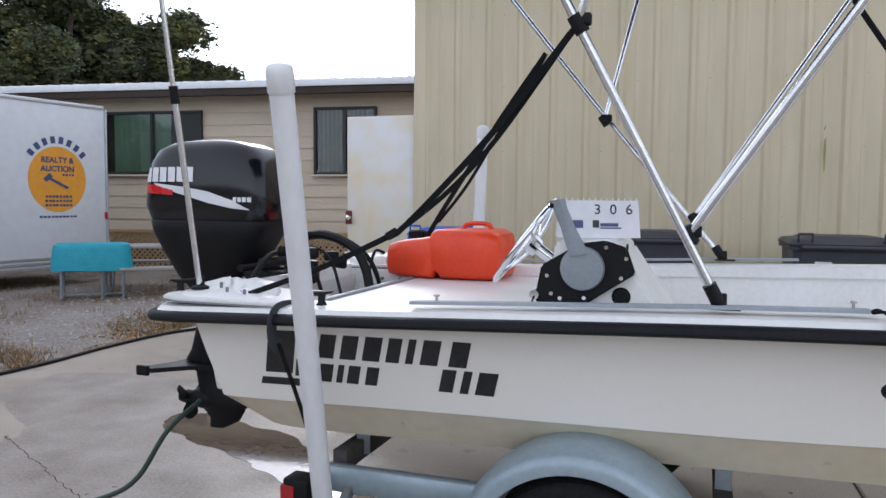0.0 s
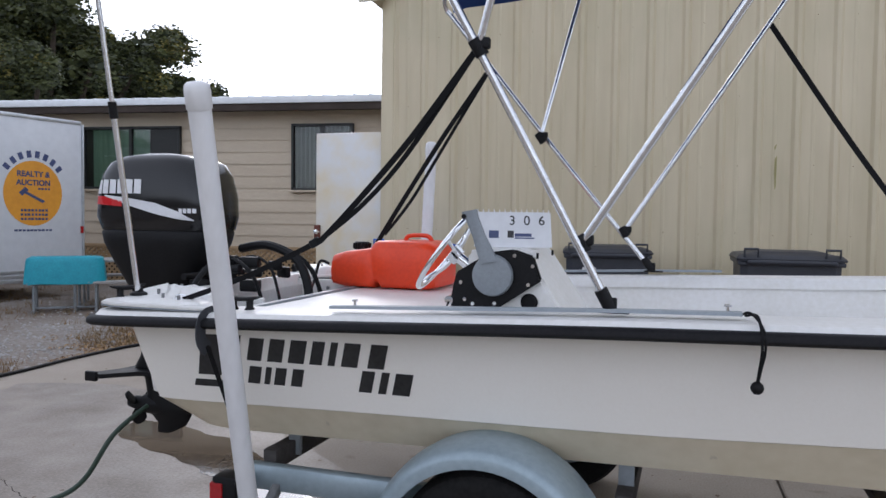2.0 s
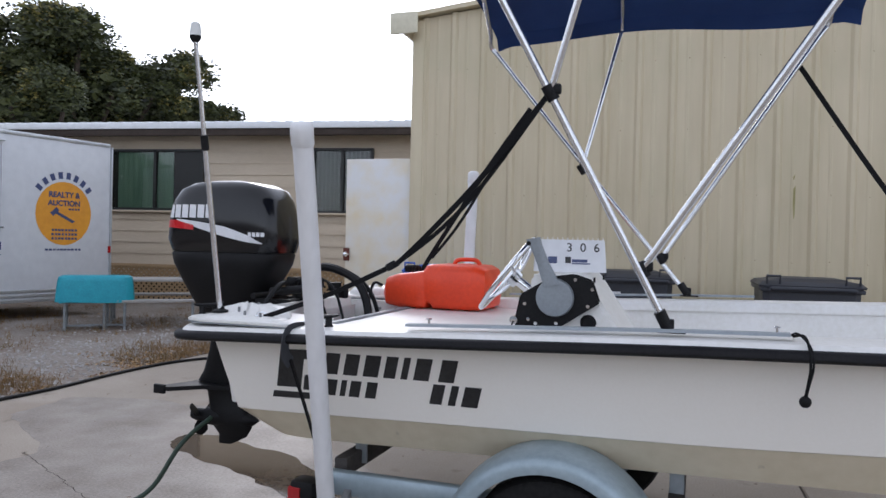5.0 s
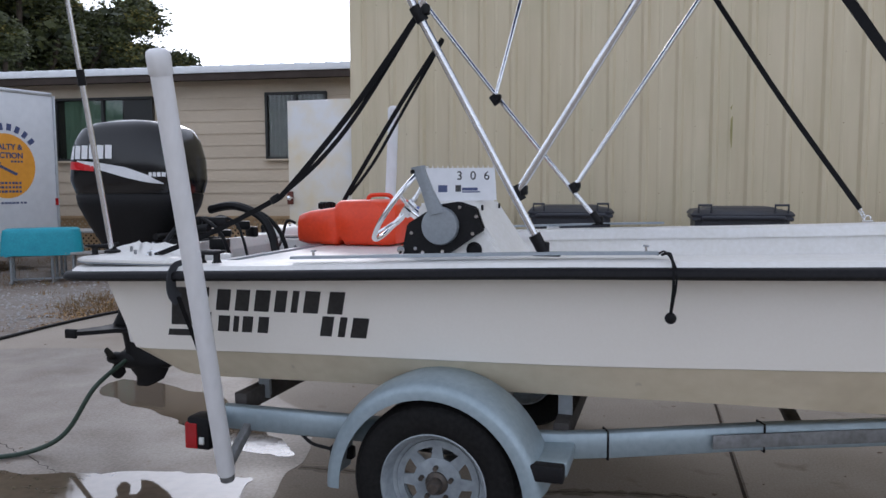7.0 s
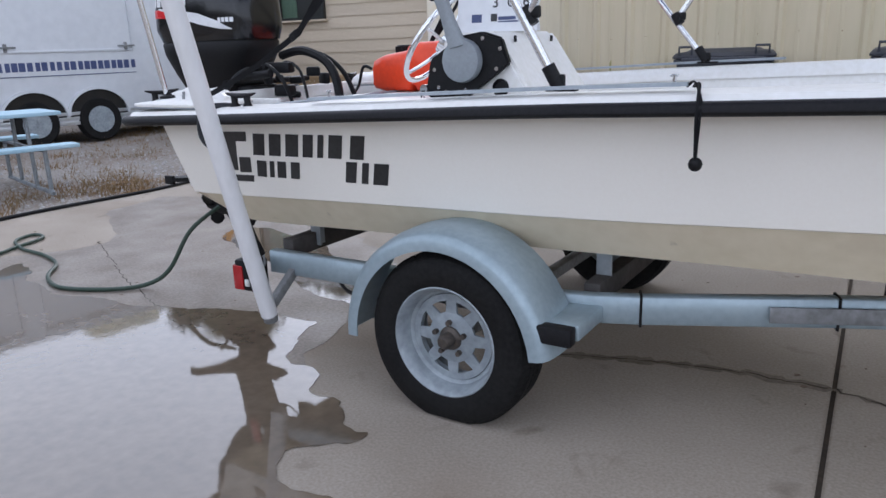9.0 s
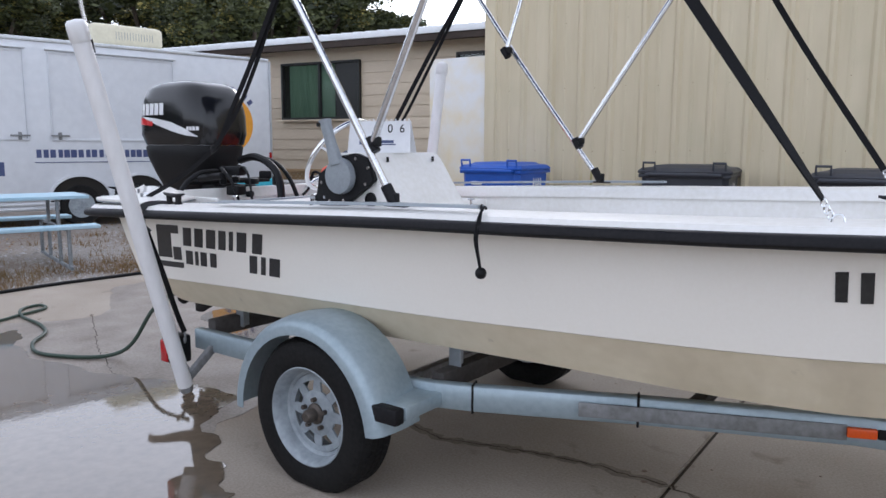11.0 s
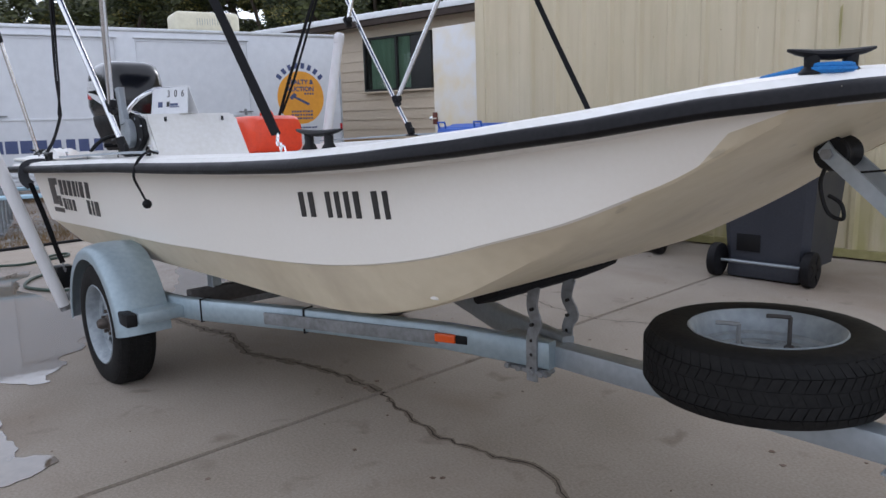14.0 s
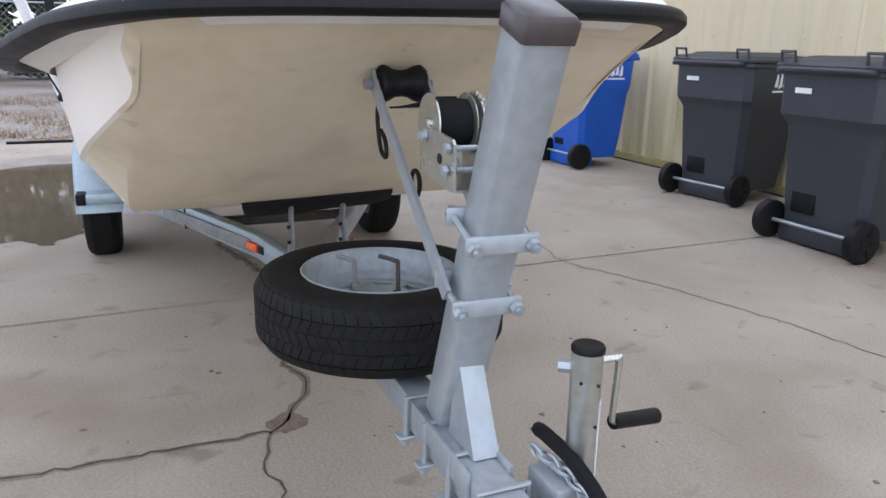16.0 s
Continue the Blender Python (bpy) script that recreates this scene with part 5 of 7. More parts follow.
cyl(bm, (-1.56, CY - 0.14, 1.12), (-1.56, CY + 0.14, 1.12), 0.022)
part("clamp_bracket", bm, BLACKPL, motor)
bm = B()
for k in range(9):
    a = (rnd.uniform(-1.52, -1.28), CY + rnd.uniform(-0.2, 0.15), rnd.uniform(1.10, 1.26))
    box(bm, a, (rnd.uniform(0.04, 0.1), rnd.uniform(0.03, 0.08), rnd.uniform(0.03, 0.06)), Matrix.Rotation(rnd.uniform(-1, 1), 3, "Z"), 0.01)
cyl(bm, (-1.5, CY - 0.26, 1.20), (-1.3, CY - 0.26, 1.22), 0.02)
cyl(bm, (-1.58, CY - 0.30, 1.175), (-1.58, CY + 0.30, 1.175), 0.016)
part("steering_linkage", bm, BLACKPL, motor, "black steering linkage and fittings")
for pts, r in (([(-1.47, CY + 0.0, 1.30), (-1.30, CY - 0.02, 1.32), (-1.14, CY - 0.02, 1.25), (-1.06, CY - 0.05, 1.10), (-1.06, CY - 0.1, 0.95)], 0.022),
               ([(-1.47, CY + 0.06, 1.31), (-1.25, CY + 0.05, 1.30), (-1.10, CY + 0.05, 1.20), (-1.05, CY + 0.1, 1.0)], 0.012),
               ([(-1.48, CY - 0.16, 1.24), (-1.42, CY - 0.33, 1.23), (-1.42, CY - 0.44, 1.14), (-1.40, CY - 0.47, 1.02)], 0.013),
               ([(-1.46, CY - 0.1, 1.20), (-1.36, CY - 0.22, 1.26), (-1.24, CY - 0.24, 1.18), (-1.2, CY - 0.2, 1.0)], 0.009),
               ([(-1.46, CY - 0.06, 1.22), (-1.33, CY - 0.12, 1.27), (-1.2, CY - 0.16, 1.22), (-1.12, CY - 0.2, 1.05)], 0.007)):
    part("hose", tube(B(), pts, r, 8), BLACKPL, motor, "black control cable")


def cowl_shape(pts, mt, name, label):
    """A thin patch laid on the cowling's side; pts are rows of (x, low z, high z)."""
    bm = B()
    cols = []
    for (x0, a0, b0), (x1, a1, b1) in zip(pts, pts[1:]):
        for i in range(5):
            t = i / 5
            cols.append((x0 + (x1 - x0) * t, a0 + (a1 - a0) * t, b0 + (b1 - b0) * t))
    cols.append(pts[-1])
    vs = [[bm.verts.new((x, cowl_y(x, a + (b - a) * k / 3) - 0.003, a + (b - a) * k / 3)) for k in range(4)] for x, a, b in cols]
    for p, q in zip(vs, vs[1:]):
        for k in range(3):
            bm.faces.new((p[k], q[k], q[k + 1], p[k + 1]))
    return part(name, bm, mt, cowl, label)


for i in range(6):
    x = -2.165 + i * 0.049
    cowl_shape([(x, 1.565, 1.635), (x + 0.040, 1.563, 1.632)], DECALW, "maker_block", "white maker's mark as a plain block")
cowl_shape([(-2.185, 1.512, 1.552), (-2.10, 1.508, 1.550), (-1.99, 1.500, 1.525)], DECALR, "red_flash", "red flash stripe")
cowl_shape([(-2.205, 1.515, 1.525), (-2.19, 1.515, 1.525)], DECALW, "white_dash", "white dash")
cowl_shape([(-2.10, 1.552, 1.558), (-1.95, 1.505, 1.542), (-1.80, 1.465, 1.518), (-1.68, 1.440, 1.478), (-1.61, 1.432, 1.437)], DECALW, "white_swoosh", "white swoosh stripe")
for i in range(4):
    x = -1.675 + i * 0.020
    cowl_shape([(x, 1.470, 1.492), (x + 0.016, 1.469, 1.491)], DECALW, "maker_block", "white maker's mark as a plain block")

for ob in motor.children:
    for o in (ob, *ob.children):
        for v in o.data.vertices:
            if ob.name.split(".")[0] in ("midsection", "gearcase", "stabiliser_fin", "fin_tip", "propeller", "clamp_bracket", "steering_linkage", "hose"):
                v.co += Vector((-0.03, 0.02, -0.045))
            else:
                v.co.x, v.co.z = -2.216 + (v.co.x + 2.165) * 1.05, v.co.z - 0.043

# ---- stern light pole ----
light = thing("stern_light", (-1.40, 0.06, 1.12), "tall white stern light pole on the stern corner", "light pole")
p0, p1 = Vector((-1.480, 0.078, 1.082)), Vector((-1.463, -0.148, 2.222))
bm = B()
cyl(bm, p0, p0.lerp(p1, 0.62), 0.0115, n=12)
cyl(bm, p0.lerp(p1, 0.62), p1, 0.0095, n=12)
part("pole", bm, ALU, light)
bm = B()
cyl(bm, p0.lerp(p1, 0.615), p0.lerp(p1, 0.67), 0.016, n=14)
part("collar", bm, BLACKPL, light, "black joint collar")
bm = B()
lathe(bm, [(0.0, 0.0), (0.034, 0.0), (0.033, 0.010), (0.018, 0.016), (0.014, 0.03)], p0 + Vector((0, 0, 0.010)), (0, 0, 1), 18)
part("base_socket", bm, BLACKPL, light)
bm = B()
lathe(bm, [(0.012, -0.01), (0.022, 0.005), (0.024, 0.016), (0.0, 0.017)], p1, (0, 0, 1), 18)
part("lamp_base", bm, BLACKPL, light)
bm = B()
lathe(bm, [(0.024, 0.015), (0.022, 0.045), (0.019, 0.066), (0.010, 0.072), (0.0, 0.072)], p1, (0, 0, 1), 18)
part("lamp_lens", bm, LAMPGLASS, light, "frosted white lens")

# ---- bimini top ----
bimini = thing("bimini_top", (0.4, CY, 1.13), "navy canvas bimini top on polished aluminium tubes", "bimini top")


def bow_tube(near, far, r=0.0135, name="bow", via=None):
    """A hoop: up one side, over, and down the other."""
    (a, b), (c, d) = near, far
    a, b, c, d = map(Vector, (a, b, c, d))
    e1 = b.lerp(d, 0.06) + Vector((0, 0, 0.045))
    e2 = b.lerp(d, 0.25) + Vector((0, 0, 0.10))
    e3 = b.lerp(d, 0.5) + Vector((0, 0, 0.13))
    e4 = b.lerp(d, 0.75) + Vector((0, 0, 0.10))
    e5 = b.lerp(d, 0.94) + Vector((0, 0, 0.045))
    part(name, tube(B(), [a, Vector(via[0]) if via else a.lerp(b, 0.5), a.lerp(b, 0.93), b + Vector((0, 0, 0.0)), e1, e2, e3, e4, e5, d, c.lerp(d, 0.93), Vector(via[1]) if via else c.lerp(d, 0.5), c], r, 10, 4), ALU, bimini, "bent aluminium tube")


NF, FF = (0.40, -0.005, 1.14), (0.44, 1.605, 1.165)
NB, FB = (-0.35, -0.27, 2.62), (-0.74, 1.735, 2.62)
bow_tube((NF, NB), (FF, FB), via=((-0.004, -0.132, 1.941), (-0.085, 1.655, 1.80)))
bow_tube(((0.308, -0.018, 1.343), (1.165, -0.265, 2.62)), ((0.297, 1.614, 1.358), (1.115, 1.735, 2.63)))
bow_tube(((-0.004, -0.132, 1.945), (0.24, -0.28, 2.68)), ((-0.15, 1.60, 1.857), (0.04, 1.735, 2.68)), 0.012)
for p, q in (((-0.004, -0.132, 1.945), (0.05, -0.11, 1.845)), ((0.308, -0.018, 1.343), (0.352, -0.01, 1.255)), ((-0.15, 1.60, 1.857), (-0.11, 1.60, 1.80)), ((0.297, 1.614, 1.358), (0.335, 1.612, 1.295))):
    bm = B()
    v = (Vector(q) - Vector(p)).normalized()
    cyl(bm, Vector(p) - v * 0.028, Vector(p) + v * 0.028, 0.022, n=12)
    box(bm, Vector(p) + Vector((0.02, 0, 0.012)), (0.035, 0.028, 0.035), None, 0.006)
    cyl(bm, Vector(p) + Vector((0.01, -0.022, 0.0)), Vector(p) + Vector((0.01, 0.022, 0)), 0.007, n=8)
    part("slide_clamp", bm, BLACKPL, bimini, "black slide clamp")
for f, s in ((NF, 1), (FF, -1)):
    bm = B()
    d = (Vector((-0.004 if s > 0 else -0.088, -0.132 if s > 0 else 1.666, 1.941)) - Vector(f)).normalized()
    cyl(bm, Vector(f) - d * 0.0, Vector(f) + d * 0.07, 0.021, n=12)
    box(bm, (f[0] + 0.005, f[1], f[2] + 0.012), (0.028, 0.02, 0.05), None, 0.005)
    box(bm, (f[0] + 0.01, f[1], f[2] - 0.008), (0.095, 0.030, 0.008), None, 0.003)
    part("deck_hinge", bm, BLACKPL, bimini, "black deck hinge")
bm = B()
xs_c = np.linspace(-0.70, 1.27, 26)
n = 22
for side in (0.0, -0.005):
    rowsv = []
    for x in xs_c:
        sag = 0.02 * math.cos((x - 0.15) * 4.2)
        row = []
        for j in range(n + 1):
            t = j / n
            y = -0.29 + 2.08 * t
            arch = 0.15 * (1 - abs(2 * t - 1) ** 2.6)
            edge = 0.0 if 0 < j < n else -0.035
            endd = -0.03 * max(0, (abs(x - 0.285) - 0.90) / 0.085)
            row.append(bm.verts.new((x + 0.0, y + (0.05 if j == 0 else -0.05 if j == n else 0), 2.685 + arch + sag + edge + endd + side)))
        rowsv.append(row)
    for a, b in zip(rowsv, rowsv[1:]):
        for j in range(n):
            bm.faces.new((a[j], a[j + 1], b[j + 1], b[j]))
part("canopy", bm, CANVAS, bimini, "navy canvas canopy")


def strap(pts, w, label="black webbing strap", name="strap", parent=None, th=0.0025, up=(0, 0, 1), per=6):
    return part(name, sweep(B(), curve_points(pts, per), [(w / 2, th), (-w / 2, th), (-w / 2, -th), (w / 2, -th)], up=up), STRAP, parent or bimini, label)


def twisted_strap(pts, w):
    """Flat webbing that turns from edge-on to flat and back along its length."""
    line = curve_points(pts, 14)
    bm, loops = B(), []
    for i, p in enumerate(line):
        d = (line[min(i + 1, len(line) - 1)] - line[max(i - 1, 0)]).normalized()
        e, g, _d = frame_of(d)
        t = i / (len(line) - 1)
        q = radians(20 + 150 * t)
        u, v = e * math.cos(q) + g * math.sin(q), g * math.cos(q) - e * math.sin(q)
        loops.append([p + u * w / 2 * a + v * 0.0025 * b for a, b in ((-1, -1), (1, -1), (1, 1), (-1, 1))])
    rings(bm, loops)
    return part("strap", bm, STRAP, bimini, "twisted black webbing strap")


strap([(-0.01, -0.130, 1.94), (-0.24, -0.085, 1.68), (-0.42, -0.045, 1.505), (-0.60, 0.005, 1.350), (-0.66, 0.015, 1.316), (-0.95, 0.04, 1.190), (-1.24, 0.05, 1.088)], 0.020, up=(0, 1, 0.3))
strap([(-0.03, -0.115, 1.92), (-0.26, -0.07, 1.63), (-0.44, -0.03, 1.46), (-0.63, 0.0, 1.325)], 0.016, up=(0, 1, 0.2))
bm = B()
box(bm, (-0.645, 0.012, 1.325), (0.045, 0.012, 0.030), Matrix.Rotation(radians(-28), 3, "Y"), 0.004, 1)
part("strap_adjuster", bm, BLACKPL, bimini, "black plastic strap adjuster")
bm = B()
tube(bm, [(-1.22, 0.05, 1.096), (-1.25, 0.05, 1.106), (-1.275, 0.05, 1.100), (-1.27, 0.05, 1.085)], 0.004, 8)
box(bm, (-1.26, 0.05, 1.090), (0.05, 0.022, 0.006), None, 0.002, 1)
part("pad_eye", bm, CHROME, bimini, "steel hook and pad eye")
strap([(-0.47, 1.645, 2.225), (-0.70, 1.63, 1.90), (-0.92, 1.61, 1.56), (-1.09, 1.60, 1.29), (-1.17, 1.59, 1.13)], 0.026, up=(0, 1, 0.3))
strap([(-0.475, 1.66, 2.215), (-0.73, 1.64, 1.80), (-0.90, 1.62, 1.52), (-1.06, 1.61, 1.32)], 0.018, up=(0, 1, 0.3))
for y0, z1, x1 in ((-0.004, 1.172, 1.785), (1.615, 1.205, 1.740)):
    y1 = 1.72 if y0 > 1 else -0.10
    if y0 > 1:
        strap([(0.975, y1, 2.42), (1.345, (y0 + y1) / 2, 1.81), (x1 - 0.024, y0, z1 + 0.042)], 0.026, up=(0, 1, 0))
    else:
        twisted_strap([(0.945, y1, 2.42), (1.365, (y0 + y1) / 2, 1.81), (x1 - 0.024, y0, z1 + 0.042)], 0.030)
    bm = B()
    for k in range(3):
        a = Vector((x1 - 0.022 + 0.008 * k, y0, z1 + 0.034 - 0.014 * k))
        tube(bm, [a + Vector((0.006 * math.cos(q), 0.003 * (-1) ** k, 0.011 * math.sin(q))) for q in [2 * math.pi * i / 10 for i in range(10)]], 0.0028, 6, 1, True)
    box(bm, (x1 + 0.012, y0, z1 - 0.018), (0.05, 0.02, 0.006), None, 0.002, 1)
    tube(bm, [(x1 - 0.004, y0, z1 - 0.018), (x1 + 0.004, y0, z1 + 0.006), (x1 + 0.022, y0, z1 + 0.006), (x1 + 0.028, y0, z1 - 0.018)], 0.003, 6, 3)
    part("snap_hook", bm, CHROME, bimini, "chrome snap hook and pad eye")

# ---- tie-down strap and bungee ----
WEBG = surface("faded_grey_webbing", (0.055, 0.058, 0.066), 0.85, 0, (0.035, 0.037, 0.042), 300, 9, bump=0.25)
tie = thing("tie_down_strap", (-1.0, -0.05, 0.5), "grey-black ratchet strap over the stern gunwale", "strap")
part("webbing", sweep(B(), curve_points([(-1.03, 0.10, sheer(-1) + 0.012), (-1.032, 0.0, sheer(-1) + 0.030), (-1.034, -0.085, sheer(-1) + 0.028), (-1.034, -0.118, sheer(-1) - 0.005), (-1.032, -0.118, sheer(-1) - 0.06), (-1.025, -0.09, 0.93)], 6), [(0.028, 0.002), (-0.028, 0.002), (-0.028, -0.002), (0.028, -0.002)], up=(1, 0, 0)), WEBG, tie, "faded grey webbing")
strap([(-1.025, -0.092, 0.945), (-1.005, -0.075, 0.86), (-0.975, -0.05, 0.74), (-0.93, -0.02, 0.56), (-0.905, 0.0, 0.47)], 0.030, name="tail", parent=tie, up=(1, 0.3, 0.1))
bm = B()
tube(bm, [(-0.905, 0.0, 0.47), (-0.90, 0.0, 0.44), (-0.92, 0.01, 0.415), (-0.94, 0.02, 0.43)], 0.005, 8)
part("hook", bm, GALVD, tie, "steel hook")
bungee = thing("bungee_loop", (0.82, -0.09, 1.1), "black bungee loop with a ball hanging over the gunwale", "bungee")
bm = B()
tube(bm, [(0.79, -0.01, 1.142), (0.815, -0.06, 1.150), (0.825, -0.105, 1.12), (0.828, -0.128, 1.06), (0.824, -0.105, 1.00), (0.820, -0.085, 0.955)], 0.0045, 8)
tube(bm, [(0.775, -0.02, 1.142), (0.80, -0.05, 1.155), (0.832, -0.105, 1.115), (0.836, -0.128, 1.06), (0.828, -0.105, 1.00), (0.822, -0.085, 0.955)], 0.0035, 8)
part("cord", bm, STRAP, bungee)
bm = B()
lathe(bm, [(0.0, -0.019), (0.009, -0.017), (0.016, -0.010), (0.019, 0.0), (0.016, 0.010), (0.009, 0.017), (0.0, 0.019)], (0.821, -0.083, 0.945), (0, 0, 1), 16)
part("ball", bm, BLACKPL, bungee, "black plastic ball")
bm = B()
tube(bm, [(2.78, 0.44, sheer(2.78) + 0.056), (2.92, 0.425, sheer(2.92) + 0.056), (3.08, 0.37, sheer(3.08) + 0.060), (3.20, 0.31, 1.320)], 0.006, 8)
for k in range(2):
    tube(bm, [(3.258 + (0.026 - 0.003 * k) * (math.cos(q) * 0.65 * 1.6 - math.sin(q) * 0.76), 0.290 + (0.026 - 0.003 * k) * (math.cos(q) * 0.76 * 1.6 + math.sin(q) * 0.65), 1.314 + 0.007 * k) for q in [2 * math.pi * i / 14 for i in range(14)]], 0.0065, 8, 1, True)
single("bow_rope", bm, ROPEB, "blue rope coiled round the bow cleat", "rope")
bm = B()
fy = 2 * CY
tube(bm, [(2.07, fy - 0.06, 1.196), (2.16, fy - 0.075, 1.208), (2.40, fy - 0.10, sheer(2.4) + 0.075), (2.66, fy - 0.13, sheer(2.66) + 0.075), (2.90, fy - 0.17, sheer(2.90) + 0.075), (3.10, fy - 0.22, sheer(3.1) + 0.075)], 0.006, 8)
for k in range(3):
    tube(bm, [(2.04 + 0.052 * math.cos(q), fy - 0.06 + (0.026 - 0.003 * k) * math.sin(q), 1.180 + 0.009 * k) for q in [2 * math.pi * i / 14 for i in range(14)]], 0.0065, 8, 1, True)
single("dock_line", bm, surface("faded_teal_rope", (0.10, 0.33, 0.40), 0.8, 0, (0.16, 0.42, 0.46), 300, 12, bump=0.4), "faded teal rope round the far forward cleat", "rope")

# ---- boat trailer ----
def axis_y(x):
    return 0.82 if x < 1.07 else 0.87 - 0.048 * x


def far_y(x, y):
    return 2 * axis_y(x) - y


trailer = thing("boat_trailer", (0.0, 0.87, 0.0), "galvanised steel boat trailer with grey fenders and white guide posts", "boat trailer")
RAIL = [(-0.98, 0.12, 0.405), (0.30, 0.135, 0.405), (0.45, 0.155, 0.408), (0.62, 0.203, 0.413), (1.16, 0.410, 0.427), (1.80, 0.630, 0.439), (2.24, 0.715, 0.442)]
for side in (0, 1):
    pts = [(x, y + 0.01 if not side else far_y(x, y), z) for x, y, z in RAIL]
    bm = B()
    sweep(bm, pts, [(0.024, 0.044), (0.020, 0.048), (-0.020, 0.048), (-0.024, 0.044), (-0.024, -0.044), (-0.020, -0.048), (0.020, -0.048), (0.024, -0.044)])
    rail = part("side_rail", bm, FEND if not side else GALV, trailer, "bent blue-grey steel side rail", angle=50)
    if not side:
        bm = B()
        a, b = Vector((0.98, 0.315, 0.421)), Vector((1.78, 0.582, 0.434))
        beam(bm, a + Vector((0, -0.006, 0)), b + Vector((0, -0.006, 0)), 0.008, 0.052, 0.002)
        part("label_plate", bm, GALVD, rail, "scuffed grey label strip")
        for x, y, z in ((0.60, 0.213, 0.412), (1.155, 0.418, 0.425)):
            bm = B()
            d = Vector((0.93, 0.36, 0.02)).normalized()
            nn = Vector((-d.y, d.x, 0))
            ring = [Vector((x, y, z)) + nn * a + Vector((0, 0, b)) for a, b in ((-0.030, -0.052), (0.030, -0.052), (0.030, 0.052), (-0.030, 0.052))]
            tube(bm, ring, 0.0045, 6, 1, True)
            part("cable_tie", bm, BLACKPL, rail, "black cable tie")
        bm = B()
        d = Vector((0.945, 0.30, 0.016)).normalized()
        beam(bm, Vector((1.78, 0.566, 0.440)), Vector((1.78, 0.566, 0.440)) + d * 0.085, 0.022, 0.032, 0.004)
        marker = part("side_marker", bm, AMBER, trailer, "amber side marker lamp")
        bm = B()
        beam(bm, Vector((1.78, 0.566, 0.440)) + d * 0.087, Vector((1.78, 0.566, 0.440)) + d * 0.135, 0.020, 0.032, 0.004)
        part("marker_base", bm, BLACKPL, marker)
    else:
        bm = B()
        beam(bm, (1.84, far_y(1.84, 0.590), 0.436), (1.93, far_y(1.93, 0.618), 0.438), 0.02, 0.03, 0.004)
        part("side_marker", bm, AMBER, trailer, "amber side marker lamp")
# tongue
bm = B()
beam(bm, (1.98, axis_y(1.98) - 0.03, 0.430), (4.10, axis_y(4.1) - 0.02, 0.430), 0.078, 0.078, 0.008)
part("tongue", bm, GALV, trailer, "galvanised square tongue")
# cross members under the boat, their shade put into the steel colour
for x, y0, y1, z, w, h in ((-0.925, 0.165, 1.50, 0.455, 0.06, 0.08), (0.435, 0.205, 1.44, 0.438, 0.06, 0.078), (1.30, 0.48, 1.16, 0.425, 0.05, 0.04)):
    bm = B()
    beam(bm, (x, y0, z), (x, y1 - 0.0, z), w, h, 0.005)
    part("cross_member", bm, DARKSTEEL, trailer, "steel cross member coloured dark for the hull's shade")
bm = B()
beam(bm, (0.0, 0.12, 0.275), (0.0, 1.54, 0.275), 0.05, 0.05, 0.006)
part("axle", bm, GALVD, trailer)
for y in (0.19, 1.45):
    bm = B()
    for k, h in enumerate((0.325, 0.338, 0.351)):
        sweep(bm, curve_points([(-0.30 + 0.06 * k, y, h + 0.035), (-0.15, y, h + 0.006), (0.0, y, h), (0.15, y, h + 0.006), (0.30 - 0.06 * k, y, h + 0.035)], 4), [(0.022, 0.005), (-0.022, 0.005), (-0.022, -0.005), (0.022, -0.005)])
    part("leaf_spring", bm, GALVD, trailer)
# long bunks on posts
for s in (0, 1):
    yb = 0.36 if not s else 1.25
    bm = B()
    beam(bm, (-1.16, yb, 0.530), (1.05, yb, 0.579), 0.09, 0.026, 0.006)
    part("bunk", bm, STRAP, trailer, "black carpeted bunk board")
    for x, z in ((-0.90, 0.46), (0.435, 0.47)):
        bm = B()
        box(bm, (x, yb - 0.04, 0.505), (0.055, 0.012, 0.14), None, 0.002, 1)
        box(bm, (x, yb - 0.015, 0.505), (0.012, 0.05, 0.14), None, 0.002, 1)
        part("bunk_bracket", bm, GALV, trailer)
# front cross bunk
bm = B()
a, b = Vector((2.098, 0.503, 0.674)), Vector((2.206, 0.995, 0.722))
loops = []
for t in np.linspace(0, 1, 9):
    c = a.lerp(b, t)
    w, h = 0.078, 0.038 * (0.8 if t in (0, 1) else 1)
    dx, dz = Vector((0.90, -0.2, 0.40)), Vector((-0.36, 0, 0.93))
    loops.append([c + dx * w * p + dz * h * q for p, q in ((-1, -0.7), (-0.8, -1), (0.8, -1), (1, -0.7), (1, 0.7), (0.8, 1), (-0.8, 1), (-1, 0.7))])
rings(bm, loops)
part("front_bunk", bm, STRAP, trailer, "black carpeted front bunk")
for y, x in ((0.640, 2.182), (0.820, 2.190)):
    bm = B()
    bend = 0.6 if y < 0.7 else 1.0
    sweep(bm, curve_points([(x, y, 0.345), (x, y, 0.50), (x + 0.018 * bend, y + 0.01, 0.55), (x - 0.012 * bend, y + 0.01, 0.61), (x + 0.005, y + 0.01, 0.68)], 4), [(0.022, 0.004), (-0.022, 0.004), (-0.022, -0.004), (0.022, -0.004)], up=(0, 1, 0))
    brk = part("perforated_bracket", bm, GALVD, trailer, "perforated steel bracket")
    for z in (0.39, 0.44, 0.49, 0.545, 0.60):
        bm = B()
        cyl(bm, (x - 0.001, y - 0.0055, z), (x - 0.001, y + 0.0055, z), 0.0065, n=8)
        part("hole", bm, DARKV, brk)
bm = B()
box(bm, (2.16, 0.650, 0.378), (0.17, 0.03, 0.016), None, 0.004)
